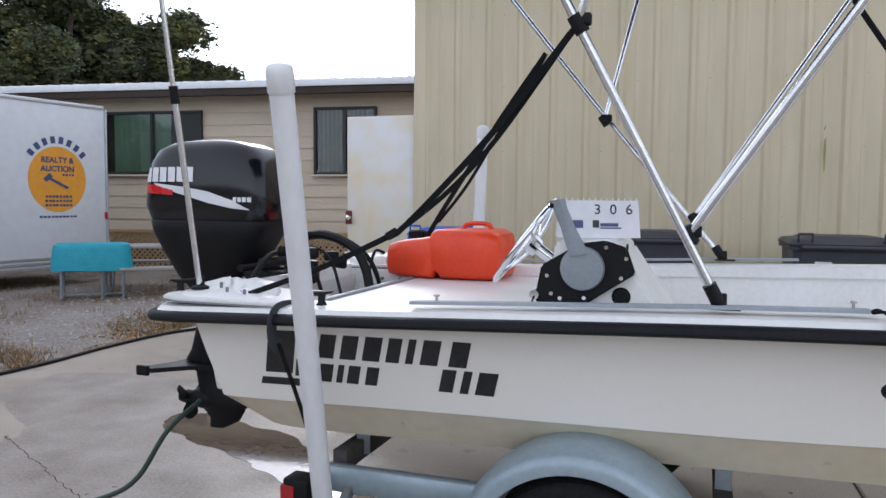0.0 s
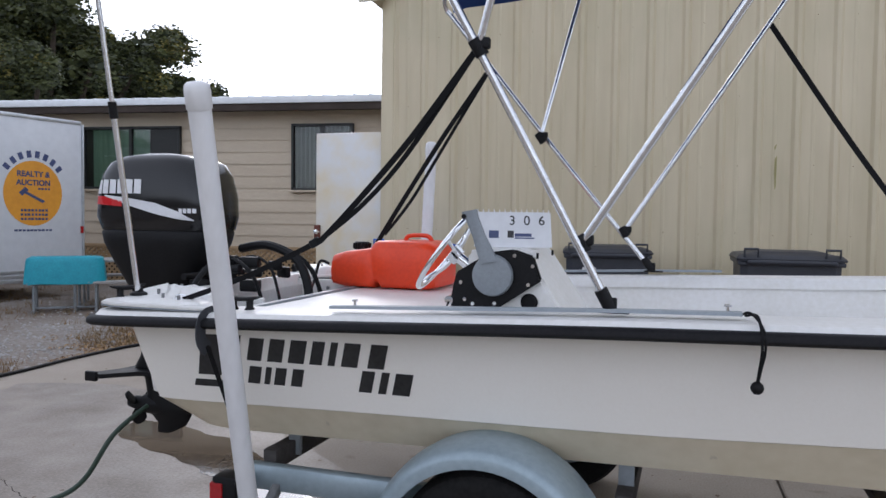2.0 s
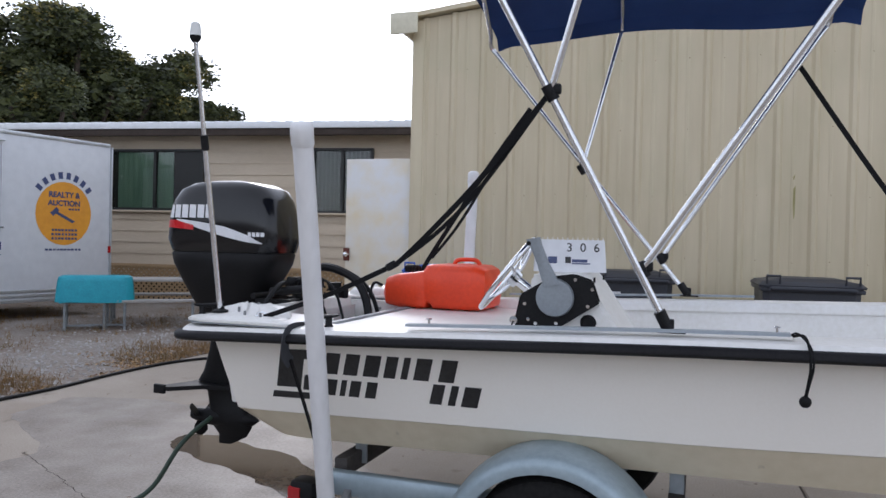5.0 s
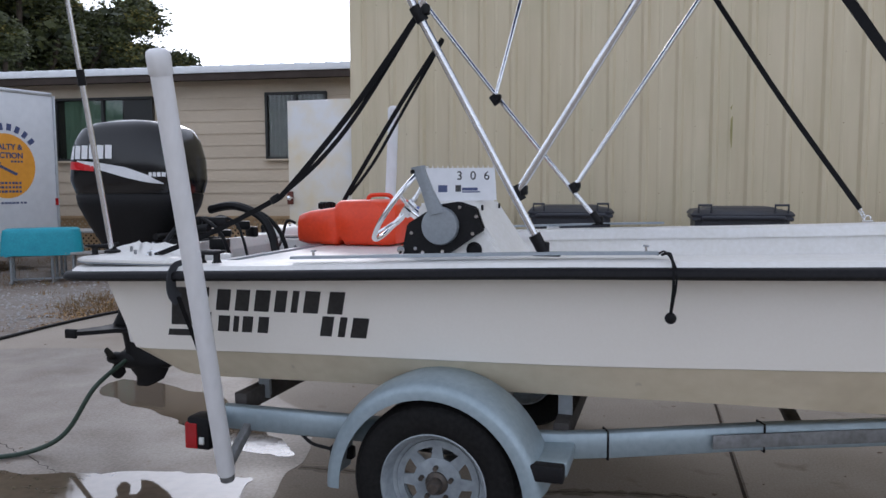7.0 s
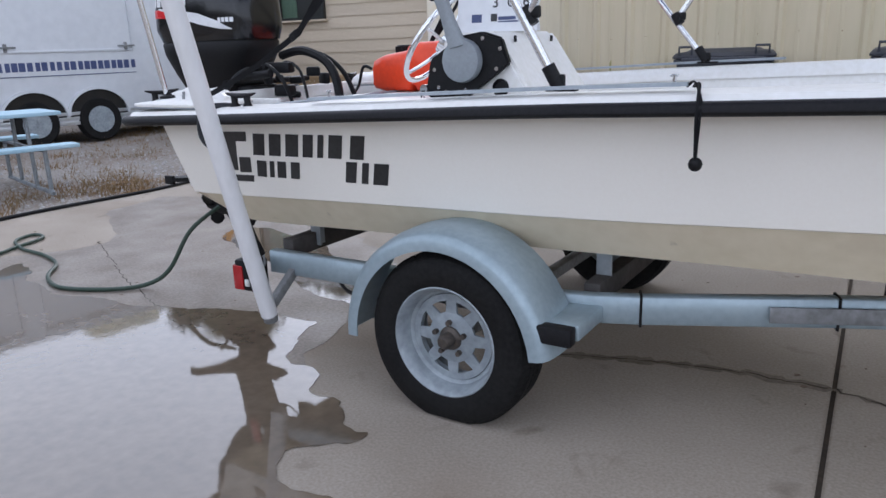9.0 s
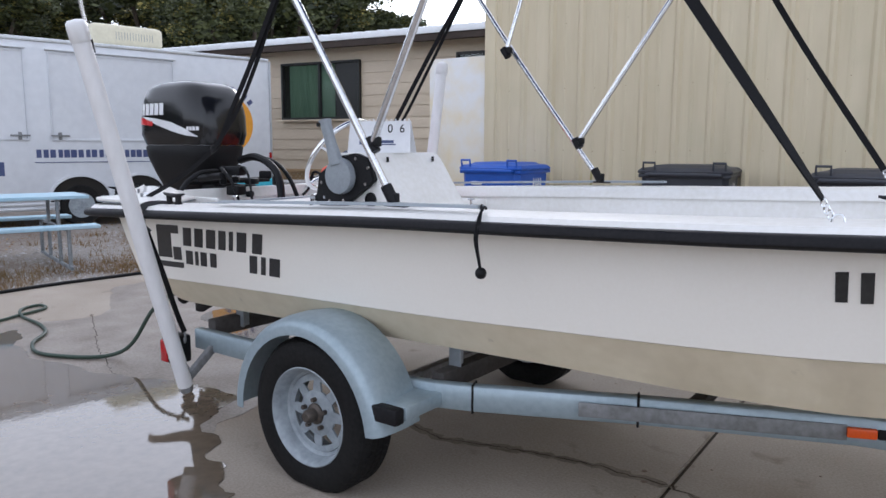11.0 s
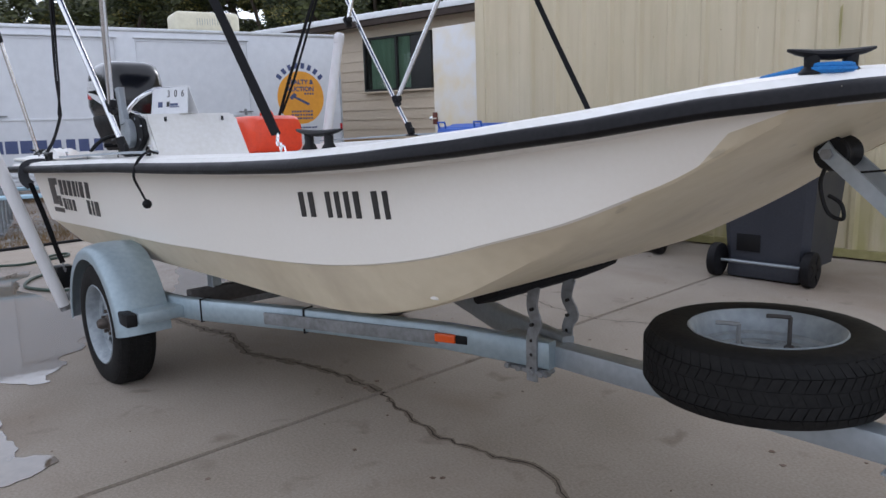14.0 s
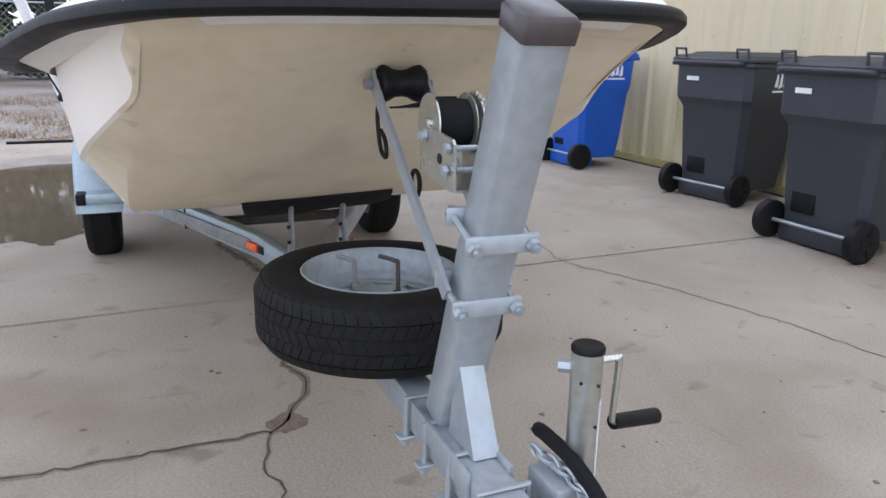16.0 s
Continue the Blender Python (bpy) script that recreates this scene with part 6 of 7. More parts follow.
for x in (2.08, 2.13, 2.19, 2.23):
    cyl(bm, (x, 0.622, 0.382), (x, 0.690, 0.382), 0.011, n=6)
part("clamp_bolt", bm, GALVD, trailer)


def make_wheel(parent, o, ax, name, label, tread=True, big=1.0, face=0.0):
    """A tyre on a spoked steel rim. o: the middle of the tyre; ax: the way its outer face looks."""
    o, ax = Vector(o), Vector(ax).normalized()
    a, b, d = frame_of(ax)
    W = 0.090
    bm = B()
    prof = [(0.176, -W * 0.80), (0.192, -W * 0.93), (0.212, -W * 0.99), (0.235, -W), (0.262, -W * 0.95), (0.279, -W * 0.82), (0.288, -W * 0.6), (0.291, -W * 0.3), (0.292, 0), (0.291, W * 0.3), (0.288, W * 0.6), (0.279, W * 0.82), (0.262, W * 0.95), (0.235, W), (0.212, W * 0.99), (0.192, W * 0.93), (0.176, W * 0.80)]
    lathe(bm, [(r * big * (1.022 if r > 0.23 else 1), h * 1.04) for r, h in prof], o, ax, 56, True)
    for v in bm.verts:
        v.co.z = max(v.co.z, 0.003)
    tyre = part(name, bm, TYRE, parent, label, angle=60)
    if tread:
        bm = B()
        for row, (h0, h1, off) in enumerate(((-0.90, -0.58, 0.0), (-0.54, -0.21, 0.5), (-0.17, 0.17, 0.2), (0.21, 0.54, 0.5), (0.58, 0.90, 0.0))):
            for i in range(72):
                q = 2 * math.pi * (i + off) / 72
                half, lean = 0.0385, 0.045 * (-1) ** row
                def P(ang, h, r):
                    return o + d * (h * W) + (a * math.cos(ang) + b * math.sin(ang)) * (r * big)
                r0 = 0.2995 - (0.017 if abs(h0) > 0.7 else 0.0)
                r1 = 0.2995 - (0.017 if abs(h1) > 0.7 else 0.0)
                lo = [P(q - half, h0, 0.255), P(q + half, h0, 0.255), P(q + half + lean, h1, 0.255), P(q - half + lean, h1, 0.255)]
                if min(p.z for p in lo) < 0.03:
                    continue
                hi = [P(q - half, h0, r0), P(q + half, h0, r0), P(q + half + lean, h1, r1), P(q - half + lean, h1, r1)]
                rings(bm, [lo, hi])
        t = part("tread", bm, TYRE, tyre, smooth=False)
        t["kind"] = "stuff"
    bm = B()
    lathe(bm, [(r * big, h) for r, h in [(0.184, W * 0.90), (0.190, W * 0.97), (0.186, W * 1.0), (0.177, W * 0.90), (0.168, W * 0.55), (0.164, W * 0.34), (0.152, W * 0.26), (0.147, W * 0.05), (0.130, -W * 0.02), (0.150, -W * 0.15), (0.160, -W * 0.8), (0.168, -W * 0.8), (0.166, W * 0.1), (0.174, W * 0.7)]], o, ax, 48, True)
    rim = part("rim", bm, RIMW, tyre, "white painted steel rim", angle=40)
    # disc with eight windows
    def D(r, ang, h):
        return o + d * ((h + face) * W) + (a * math.cos(ang) + b * math.sin(ang)) * (r * big)
    bm = B()
    lathe(bm, [(0.0, W * 0.18), (0.070, W * 0.18), (0.086, W * 0.11), (0.092, W * 0.08), (0.092, -W * 0.02), (0.0, W * 0.02)], o + d * (face * W), ax, 40)
    lathe(bm, [(0.126 * big, W * 0.08), (0.150 * big, W * 0.07), (0.150 * big, -W * 0.02), (0.126 * big, 0.0)], o + d * (face * W), ax, 40, True)
    for k in range(8):
        q = 2 * math.pi * k / 8
        w0, w1 = 0.50, 0.075
        top = [D(0.088, q - w0 * 0.5, 0.09), D(0.088, q + w0 * 0.5, 0.09), D(0.130, q + w1 * 1.75, 0.07), D(0.130, q - w1 * 1.75, 0.07)]
        lowr = [D(0.088, q - w0 * 0.5, 0.0), D(0.088, q + w0 * 0.5, 0.0), D(0.130, q + w1 * 1.75, -0.01), D(0.130, q - w1 * 1.75, -0.01)]
        rings(bm, [lowr, top])
    part("disc", bm, RIMW, rim, angle=40)
    return tyre, rim, D


for y, s in ((-0.008, -1), (1.648, 1)):
    tyre, rim, D = make_wheel(trailer, (0.020, y, 0.292), (0, s, 0), "wheel", "black tyre on a white spoked wheel", big=1.05, face=0.22)
    bm = B()
    lathe(bm, [(0.0, 0.094), (0.018, 0.093), (0.027, 0.080), (0.028, 0.050), (0.042, 0.042), (0.046, 0.022), (0.0, 0.012)], (0.020, y, 0.292), (0, s, 0), 24)
    part("hub_cap", bm, HUB, tyre, "greasy metal hub")
    for k in range(5):
        q = 2 * math.pi * k / 5 + 0.3
        bm = B()
        p = D(0.056, q, 0.17)
        cyl(bm, p, p + Vector((0, s * 0.020, 0)), 0.0095, n=6)
        part("lug_nut", bm, HUB, tyre)
    # fender
    bm = B()
    ya, yb2 = (y - 0.112, y + 0.125) if s < 0 else (y + 0.112, y - 0.125)
    loops = []
    cx, cz = 0.010, 0.260
    ring = []
    nseg = 30
    for i in range(nseg + 1):
        q = math.pi * (1.0 - 0.965 * i / nseg)
        c, sn = math.cos(q), math.sin(q)
        rad = 0.388
        sect = []
        for k, (t, dr) in enumerate(((0.0, -0.035), (0.0, -0.004), (0.03, 0.012), (0.12, 0.026), (0.35, 0.036), (0.65, 0.038), (1.0, 0.030), (1.0, 0.024), (0.65, 0.032), (0.35, 0.030), (0.12, 0.020), (0.045, 0.006), (0.02, -0.006), (0.02, -0.035))):
            r = rad + dr
            sect.append((cx + r * c * 0.98, ya + (yb2 - ya) * t, cz + r * sn * 1.02))
        ring.append(sect)
    rings(bm, ring)
    part("fender", bm, FEND, trailer, "blue-grey rolled steel fender", angle=50)
    bm = B()
    box(bm, (0.43, y - s * 0.06, 0.397), (0.13, 0.22, 0.055), None, 0.01)
    part("fender_step", bm, FEND, trailer)
    bm = B()
    box(bm, (0.425, y + s * 0.075, 0.394), (0.125, 0.05, 0.060), None, 0.008)
    part("step_pad", bm, RUBBER, trailer, "black rubber end pad")
# guide posts
for s, p0, p1 in ((0, (-0.872, -0.03, 0.225), (-0.758, -0.500, 1.785)), (1, (-0.87, 1.66, 0.225), (-0.94, 2.064, 1.868))):
    p0, p1 = Vector(p0), Vector(p1)
    v = (p1 - p0).normalized()
    bm = B()
    cyl(bm, p0, p1, 0.0345, n=24)
    post = part("guide_post", bm, PVC, trailer, "white plastic pipe guide post")
    bm = B()
    lathe(bm, [(0.0355, -0.056), (0.0385, -0.052), (0.0392, 0.0), (0.037, 0.016), (0.028, 0.025), (0.0, 0.029)], p1, v, 24)
    part("pipe_cap", bm, PVC, post)
    bm = B()
    e = Vector((-0.86, 0.13 if not s else 1.51, 0.36))
    beam(bm, p0 + v * 0.02, p0 + v * 0.02 + (e - p0) * 0.98, 0.035, 0.035, 0.004)
    cyl(bm, p0 - v * 0.030, p0 + v * 0.02, 0.030, n=10)
    part("post_bracket", bm, GALVD, trailer, "angled steel post bracket")
    bm = B()
    yl = 0.0 if not s else 1.64
    box(bm, (-1.005, yl + 0.02, 0.372), (0.105, 0.095, 0.135), None, 0.012)
    lamp = part("tail_light", bm, BLACKPL, trailer, "black tail light with red lens")
    bm = B()
    box(bm, (-1.050, yl + 0.015, 0.362), (0.028, 0.090, 0.112), None, 0.008)
    box(bm, (-1.035, yl - 0.028, 0.362), (0.055, 0.010, 0.105), None, 0.004)
    part("red_lens", bm, REDL, lamp, "red plastic lens")
    bm = B()
    box(bm, (-0.985, yl - 0.030, 0.345), (0.022, 0.010, 0.03), None, 0.003)
    part("clear_lens", bm, LAMPGLASS, lamp)
    bm = B()
    tube(bm, [(-0.97, yl + 0.03, 0.33), (-0.94, yl + 0.06, 0.25), (-0.90, yl + 0.10, 0.30), (-0.88, yl + 0.12, 0.36)], 0.003, 6)
    part("wire", bm, GREYP, lamp)
bm = B()
box(bm, (-0.42, 0.10, 0.315), (0.10, 0.04, 0.05), None, 0.008)
tube(bm, [(-0.47, 0.10, 0.32), (-0.56, 0.11, 0.33), (-0.62, 0.13, 0.36)], 0.007, 8)
part("junction_box", bm, BLACKPL, trailer, "black wiring box")
# spare wheel, flat on the tongue
SPX, SPY = 2.942, 0.700
tyre, rim, D = make_wheel(trailer, (SPX, SPY, 0.580), (0, 0, 1), "spare_wheel", "black spare tyre lying on the tongue", big=1.045, face=0.05)
for dx, dy, h in ((-0.05, -0.05, 0.0), (0.05, 0.03, 0.02)):
    bm = B()
    tube(bm, [(SPX + dx, SPY + dy, 0.57), (SPX + dx, SPY + dy, 0.665 + h), (SPX + dx - 0.004, SPY + dy - 0.004, 0.678 + h), (SPX + dx - 0.05, SPY + dy - 0.03, 0.680 + h)], 0.006, 8, 3)
    box(bm, (SPX + dx, SPY + dy, 0.605), (0.022, 0.022, 0.03), None, 0.004)
    part("hold_down_bolt", bm, DARKSTEEL if h else GALVD, tyre, "bent steel hold-down bolt")
# winch post
pb, pt = Vector((3.375, 0.700, 0.470)), Vector((3.675, 0.688, 1.262))
PW = 0.080
bm = B()
d = (pt - pb).normalized()
ys = Vector((0.05, 1, 0)).normalized()
xs2 = ys.cross(d).normalized()
section = [(-1, -0.9), (-0.9, -1), (0.9, -1), (1, -0.9), (1, 0.9), (0.9, 1), (-0.9, 1), (-1, 0.9)]
rings(bm, [[c + xs2 * a * PW / 2 + ys * b * PW / 2 for a, b in section] for c in (pb, pt)])
wpost = part("winch_post", bm, GALV, trailer, "galvanised square winch post", angle=60)
bm = B()
rings(bm, [[c + xs2 * a * w / 2 + ys * b * w / 2 for a, b in section] for c, w in ((pt - d * 0.022, PW + 0.008), (pt + d * 0.010, PW + 0.010), (pt + d * 0.018, PW - 0.004))])
part("post_cap", bm, surface("dark_brown_plastic", (0.035, 0.026, 0.026), 0.45, 0, (0.055, 0.042, 0.04), 60, 8, bump=0.05), wpost, "dark brown plastic cap", angle=60)
for t in (0.563, 0.398):
    c = pb.lerp(pt, t)
    for sgn in (1, -1):
        bm = B()
        q = c + xs2 * sgn * (PW / 2 + 0.006)
        beam(bm, q - ys * 0.068, q + ys * 0.068, 0.010, 0.034, 0.003)
        part("clamp_plate", bm, GALV, wpost, "steel clamp plate")
    for sgn in (1, -1):
        bm = B()
        q = c + ys * sgn * 0.054
        cyl(bm, q - xs2 * 0.066, q + xs2 * 0.072, 0.0065, n=10)
        cyl(bm, q + xs2 * 0.052, q + xs2 * 0.064, 0.013, n=6)
        cyl(bm, q - xs2 * 0.056, q - xs2 * 0.066, 0.013, n=6)
        part("clamp_bolt", bm, GALV, wpost, "steel bolt")
# roller on two arms
rc = Vector((3.098, 0.694, 1.138))
bm = B()
lathe(bm, [(0.012, -0.050), (0.038, -0.050), (0.042, -0.042), (0.038, -0.030), (0.030, -0.016), (0.028, 0.0), (0.030, 0.016), (0.038, 0.030), (0.042, 0.042), (0.038, 0.050), (0.012, 0.050)], rc, (0, 1, 0), 24)
roller = part("bow_roller", bm, RUBBER, trailer, "black rubber bow roller")
bm = B()
cyl(bm, rc - Vector((0, 0.074, 0)), rc + Vector((0, 0.074, 0)), 0.008, n=10)
cyl(bm, rc - Vector((0, 0.080, 0)), rc - Vector((0, 0.068, 0)), 0.014, n=6)
part("roller_pin", bm, GALVD, roller)
for sgn in (-1, 1):
    bm = B()
    p = rc + Vector((0, 0.060 * sgn, 0))
    e = pb.lerp(pt, 0.395) + ys * 0.060 * sgn - xs2 * 0.0
    loops = []
    for c in (p - Vector((0.012, 0, -0.018)), p, p.lerp(e, 0.5), e):
        dd = (e - p).normalized()
        sd = dd.cross(ys).normalized()
        loops.append([c + sd * a * 0.017 + ys * b * 0.004 for a, b in ((-1, -1), (1, -1), (1, 1), (-1, 1))])
    rings(bm, loops)
    part("roller_arm", bm, GALV, trailer, "flat steel roller arm", smooth=False)
# winch
bm = B()
for yq in (0.636, 0.722):
    quad = [Vector((x, yq, z)) for x, z in ((3.364, 0.992), (3.366, 1.076), (3.374, 1.082), (3.502, 1.068), (3.510, 1.060), (3.512, 0.978), (3.500, 0.976))]
    rings(bm, [[q - ys * 0.0025 for q in quad], [q + ys * 0.0025 for q in quad]])
box(bm, (3.440, 0.679, 0.984), (0.14, 0.082, 0.005), Matrix.Rotation(radians(5), 3, "Y"))
winch = part("winch", bm, ZINC, trailer, "zinc-plated hand winch", smooth=False)
dc = Vector((3.384, 0.679, 1.082))
bm = B()
for sgn in (-1, 1):
    lathe(bm, [(0.0, 0.0), (0.052, 0.0), (0.057, 0.001), (0.056, 0.004), (0.0, 0.004)], dc + ys * 0.034 * sgn, ys * sgn, 28)
cyl(bm, dc - ys * 0.045, dc + ys * 0.045, 0.012, n=14)
part("drum_flange", bm, ZINC, winch)
bm = B()
lathe(bm, [(0.012, -0.033), (0.045, -0.033), (0.047, 0.0), (0.045, 0.033), (0.012, 0.033)], dc, ys, 24)
part("strap_roll", bm, STRAP, winch, "rolled black winch strap")
bm = B()
for i in range(26):
    q = 2 * math.pi * i / 26
    box(bm, dc + ys * 0.052 + (Vector((1, 0, 0)) * math.cos(q) + Vector((0, 0, 1)) * math.sin(q)) * 0.056, (0.006, 0.006, 0.006))
lathe(bm, [(0.0, 0.0), (0.055, 0.0), (0.055, 0.006), (0.0, 0.006)], dc + ys * 0.049, ys, 26)
part("gear", bm, ZINC, winch, "toothed winch gear")
for x, z in ((3.392, 1.060), (3.498, 1.052), (3.488, 1.012)):
    bm = B()
    q = Vector((x, 0.679, z))
    cyl(bm, q - ys * 0.054, q + ys * 0.052, 0.0055, n=10)
    cyl(bm, q - ys * 0.056, q - ys * 0.048, 0.010, n=6)
    part("winch_bolt", bm, GALV, winch)
for px, pz, r in ((3.384, 1.062, 0.012),):
    bm = B()
    cyl(bm, (px, 0.630, pz), (px, 0.635, pz), r, n=6)
    cyl(bm, (px, 0.620, pz), (px, 0.630, pz), r * 0.6, n=10)
    part("nut", bm, GALV, winch)
bm = B()
cyl(bm, (3.452, 0.6325, 1.028), (3.452, 0.6335, 1.028), 0.010, n=14)
part("slot", bm, DARKV, winch)
bm = B()
sweep(bm, curve_points([dc + Vector((-0.01, 0, 0.047)), dc + Vector((-0.10, 0, 0.028)), rc + Vector((0.06, 0, -0.045)), rc + Vector((0.01, -0.01, -0.050))], 5), [(0.022, 0.002), (-0.022, 0.002), (-0.022, -0.002), (0.022, -0.002)])
part("winch_strap", bm, STRAP, winch, "black winch strap")
bm = B()
q = rc + Vector((0.0, -0.045, -0.07))
tube(bm, [q + Vector((0.0, 0, 0.06)), q + Vector((-0.02, 0, 0.0)), q + Vector((0.0, 0, -0.07)), q + Vector((0.035, 0, -0.085)), q + Vector((0.03, 0, -0.05)), q + Vector((0.0, 0, -0.03))], 0.005, 8)
part("snap_hook", bm, BLACKPL, winch, "dark steel snap hook")
bm = B()
tube(bm, [Vector((3.30, 0.65, 0.955)) + Vector((0.022 * math.cos(a), 0, 0.026 * math.sin(a))) for a in [2 * math.pi * i / 14 for i in range(14)]], 0.005, 6, 1, True)
part("ring", bm, BLACKPL, winch, "dark steel ring")
# foot of the post: gusset, angle plates and U-bolts
bm = B()
rings(bm, [[Vector((3.44, 0.668, 0.47)) , Vector((3.56, 0.665, 0.472)), Vector((3.475, 0.672, 0.63)), Vector((3.455, 0.672, 0.60))], [Vector((3.44, 0.722, 0.47)), Vector((3.56, 0.719, 0.472)), Vector((3.475, 0.722, 0.63)), Vector((3.455, 0.722, 0.60))]])
part("gusset", bm, GALV, wpost, "steel gusset plate", smooth=False)
for x in (3.28, 3.40, 3.53, 3.66):
    yc = axis_y(x) - 0.022
    bm = B()
    tube(bm, [(x, yc - 0.050, 0.375), (x, yc - 0.050, 0.474), (x, yc + 0.050, 0.474), (x, yc + 0.050, 0.375)], 0.0065, 8, 1)
    box(bm, (x, yc, 0.382), (0.034, 0.14, 0.008), None, 0.002, 1)
    for sg in (-1, 1):
        cyl(bm, (x, yc + 0.05 * sg, 0.378), (x, yc + 0.05 * sg, 0.362), 0.011, n=6)
    part("u_bolt", bm, GALV, trailer, "galvanised U-bolt")
bm = B()
box(bm, (3.46, axis_y(3.46) - 0.066, 0.455), (0.30, 0.010, 0.05), Matrix.Rotation(radians(-2.7), 3, "Z"), 0.003)
box(bm, (3.46, axis_y(3.46) + 0.020, 0.455), (0.30, 0.010, 0.05), Matrix.Rotation(radians(-2.7), 3, "Z"), 0.003)
part("side_plate", bm, GALV, trailer)
# coupler and swivel jack with chain
bm = B()
beam(bm, (3.74, axis_y(3.74) - 0.02, 0.445), (4.05, axis_y(4.05) - 0.02, 0.445), 0.10, 0.10, 0.012)
part("coupler", bm, GALV, trailer, "steel coupler channel")
jo = Vector((3.656, 0.830, 0.0))
bm = B()
lathe(bm, [(0.0, 0.12), (0.022, 0.12), (0.022, 0.36), (0.0275, 0.36), (0.0275, 0.708), (0.0285, 0.712), (0.0285, 0.718), (0.0, 0.718)], jo, (0, 0, 1), 24)
jack = part("jack", bm, ZINC, trailer, "zinc-plated tongue jack with crank", angle=40)
bm = B()
lathe(bm, [(0.0, 0.712), (0.0295, 0.712), (0.0300, 0.720), (0.027, 0.7245), (0.0, 0.7235)], jo, (0, 0, 1), 24)
part("jack_cap", bm, BLACKPL, jack, "black jack cap")
bm = B()
h = Vector((0.03, 0.97, 0)).normalized()
tube(bm, [jo + h * 0.02 + Vector((0, 0, 0.69)), jo + h * 0.058 + Vector((0, 0, 0.69)), jo + h * 0.066 + Vector((0, 0, 0.684)), jo + h * 0.062 + Vector((0, 0, 0.575)), jo + h * 0.066 + Vector((0.005, 0, 0.565))], 0.0065, 8, 3)
crank = part("crank", bm, ZINC, jack)
bm = B()
cyl(bm, jo + h * 0.064 + Vector((0, 0, 0.562)), jo + h * 0.175 + Vector((-0.02, 0, 0.546)), 0.0145, 0.0155, 14)
part("crank_grip", bm, BLACKPL, crank, "black crank grip")
bm = B()
rings(bm, [[jo + Vector((r * math.cos(q), r * math.sin(q), z)) for r, z in ((0.0278, 0.47), (0.0290, 0.47), (0.0290, 0.62), (0.0278, 0.62))] for q in [0.55 + 0.08 * i for i in range(7)]])
part("label_strip", bm, PVC, jack, "white label strip")
for q, z in ((0.25, 0.655), (0.25, 0.575), (-0.9, 0.66)):
    bm = B()
    d = Vector((math.cos(q), math.sin(q), 0))
    cyl(bm, jo + d * 0.026 + Vector((0, 0, z)), jo + d * 0.0295 + Vector((0, 0, z)), 0.0032, n=8)
    part("rivet", bm, DARKV, jack)
bm = B()
box(bm, (3.656, 0.777, 0.43), (0.10, 0.05, 0.09), None, 0.006)
part("jack_mount", bm, GALV, jack)
bm = B()
cyl(bm, (3.628, 0.815, 0.672), (3.616, 0.797, 0.672), 0.012, n=6)
part("bolt", bm, GALV, jack)
bm = B()
tube(bm, [(3.656, 0.830, 0.13), (3.656, 0.830, 0.10)], 0.045, 12, 1)
box(bm, (3.656, 0.830, 0.055), (0.16, 0.16, 0.11), None, 0.01)
part("jack_foot", bm, GALVD, jack)
for i in range(11):
    t = i / 10
    c = Vector((3.60 + 0.20 * t, 0.775 + 0.02 * math.sin(t * 3), 0.492 - 0.05 * t * t))
    dd = Vector((0.97, 0.05, -0.15)).normalized()
    u = Vector((0, 1, 0)) if i % 2 else Vector((0, 0, 1))
    bm = B()
    tube(bm, [c + dd * 0.019 * math.cos(q) + u * 0.011 * math.sin(q) for q in [2 * math.pi * k / 14 for k in range(14)]], 0.0042, 6, 1, True)
    part("chain_link", bm, GALV, trailer, "galvanised chain link")
bm = B()
tube(bm, [(3.56, 0.800, 0.515), (3.60, 0.795, 0.522), (3.68, 0.800, 0.512), (3.76, 0.805, 0.475), (3.80, 0.800, 0.43)], 0.014, 8)
part("tarred_cord", bm, STRAP, trailer, "frayed black cord along the chain")

# the drawbar runs square to the axle
for ob in trailer.children_recursive:
    if ob.type == "MESH" and not ob.name.startswith("side_rail"):
        for v in ob.data.vertices:
            v.co.y += 0.042 * max(0.0, v.co.x - 1.07)

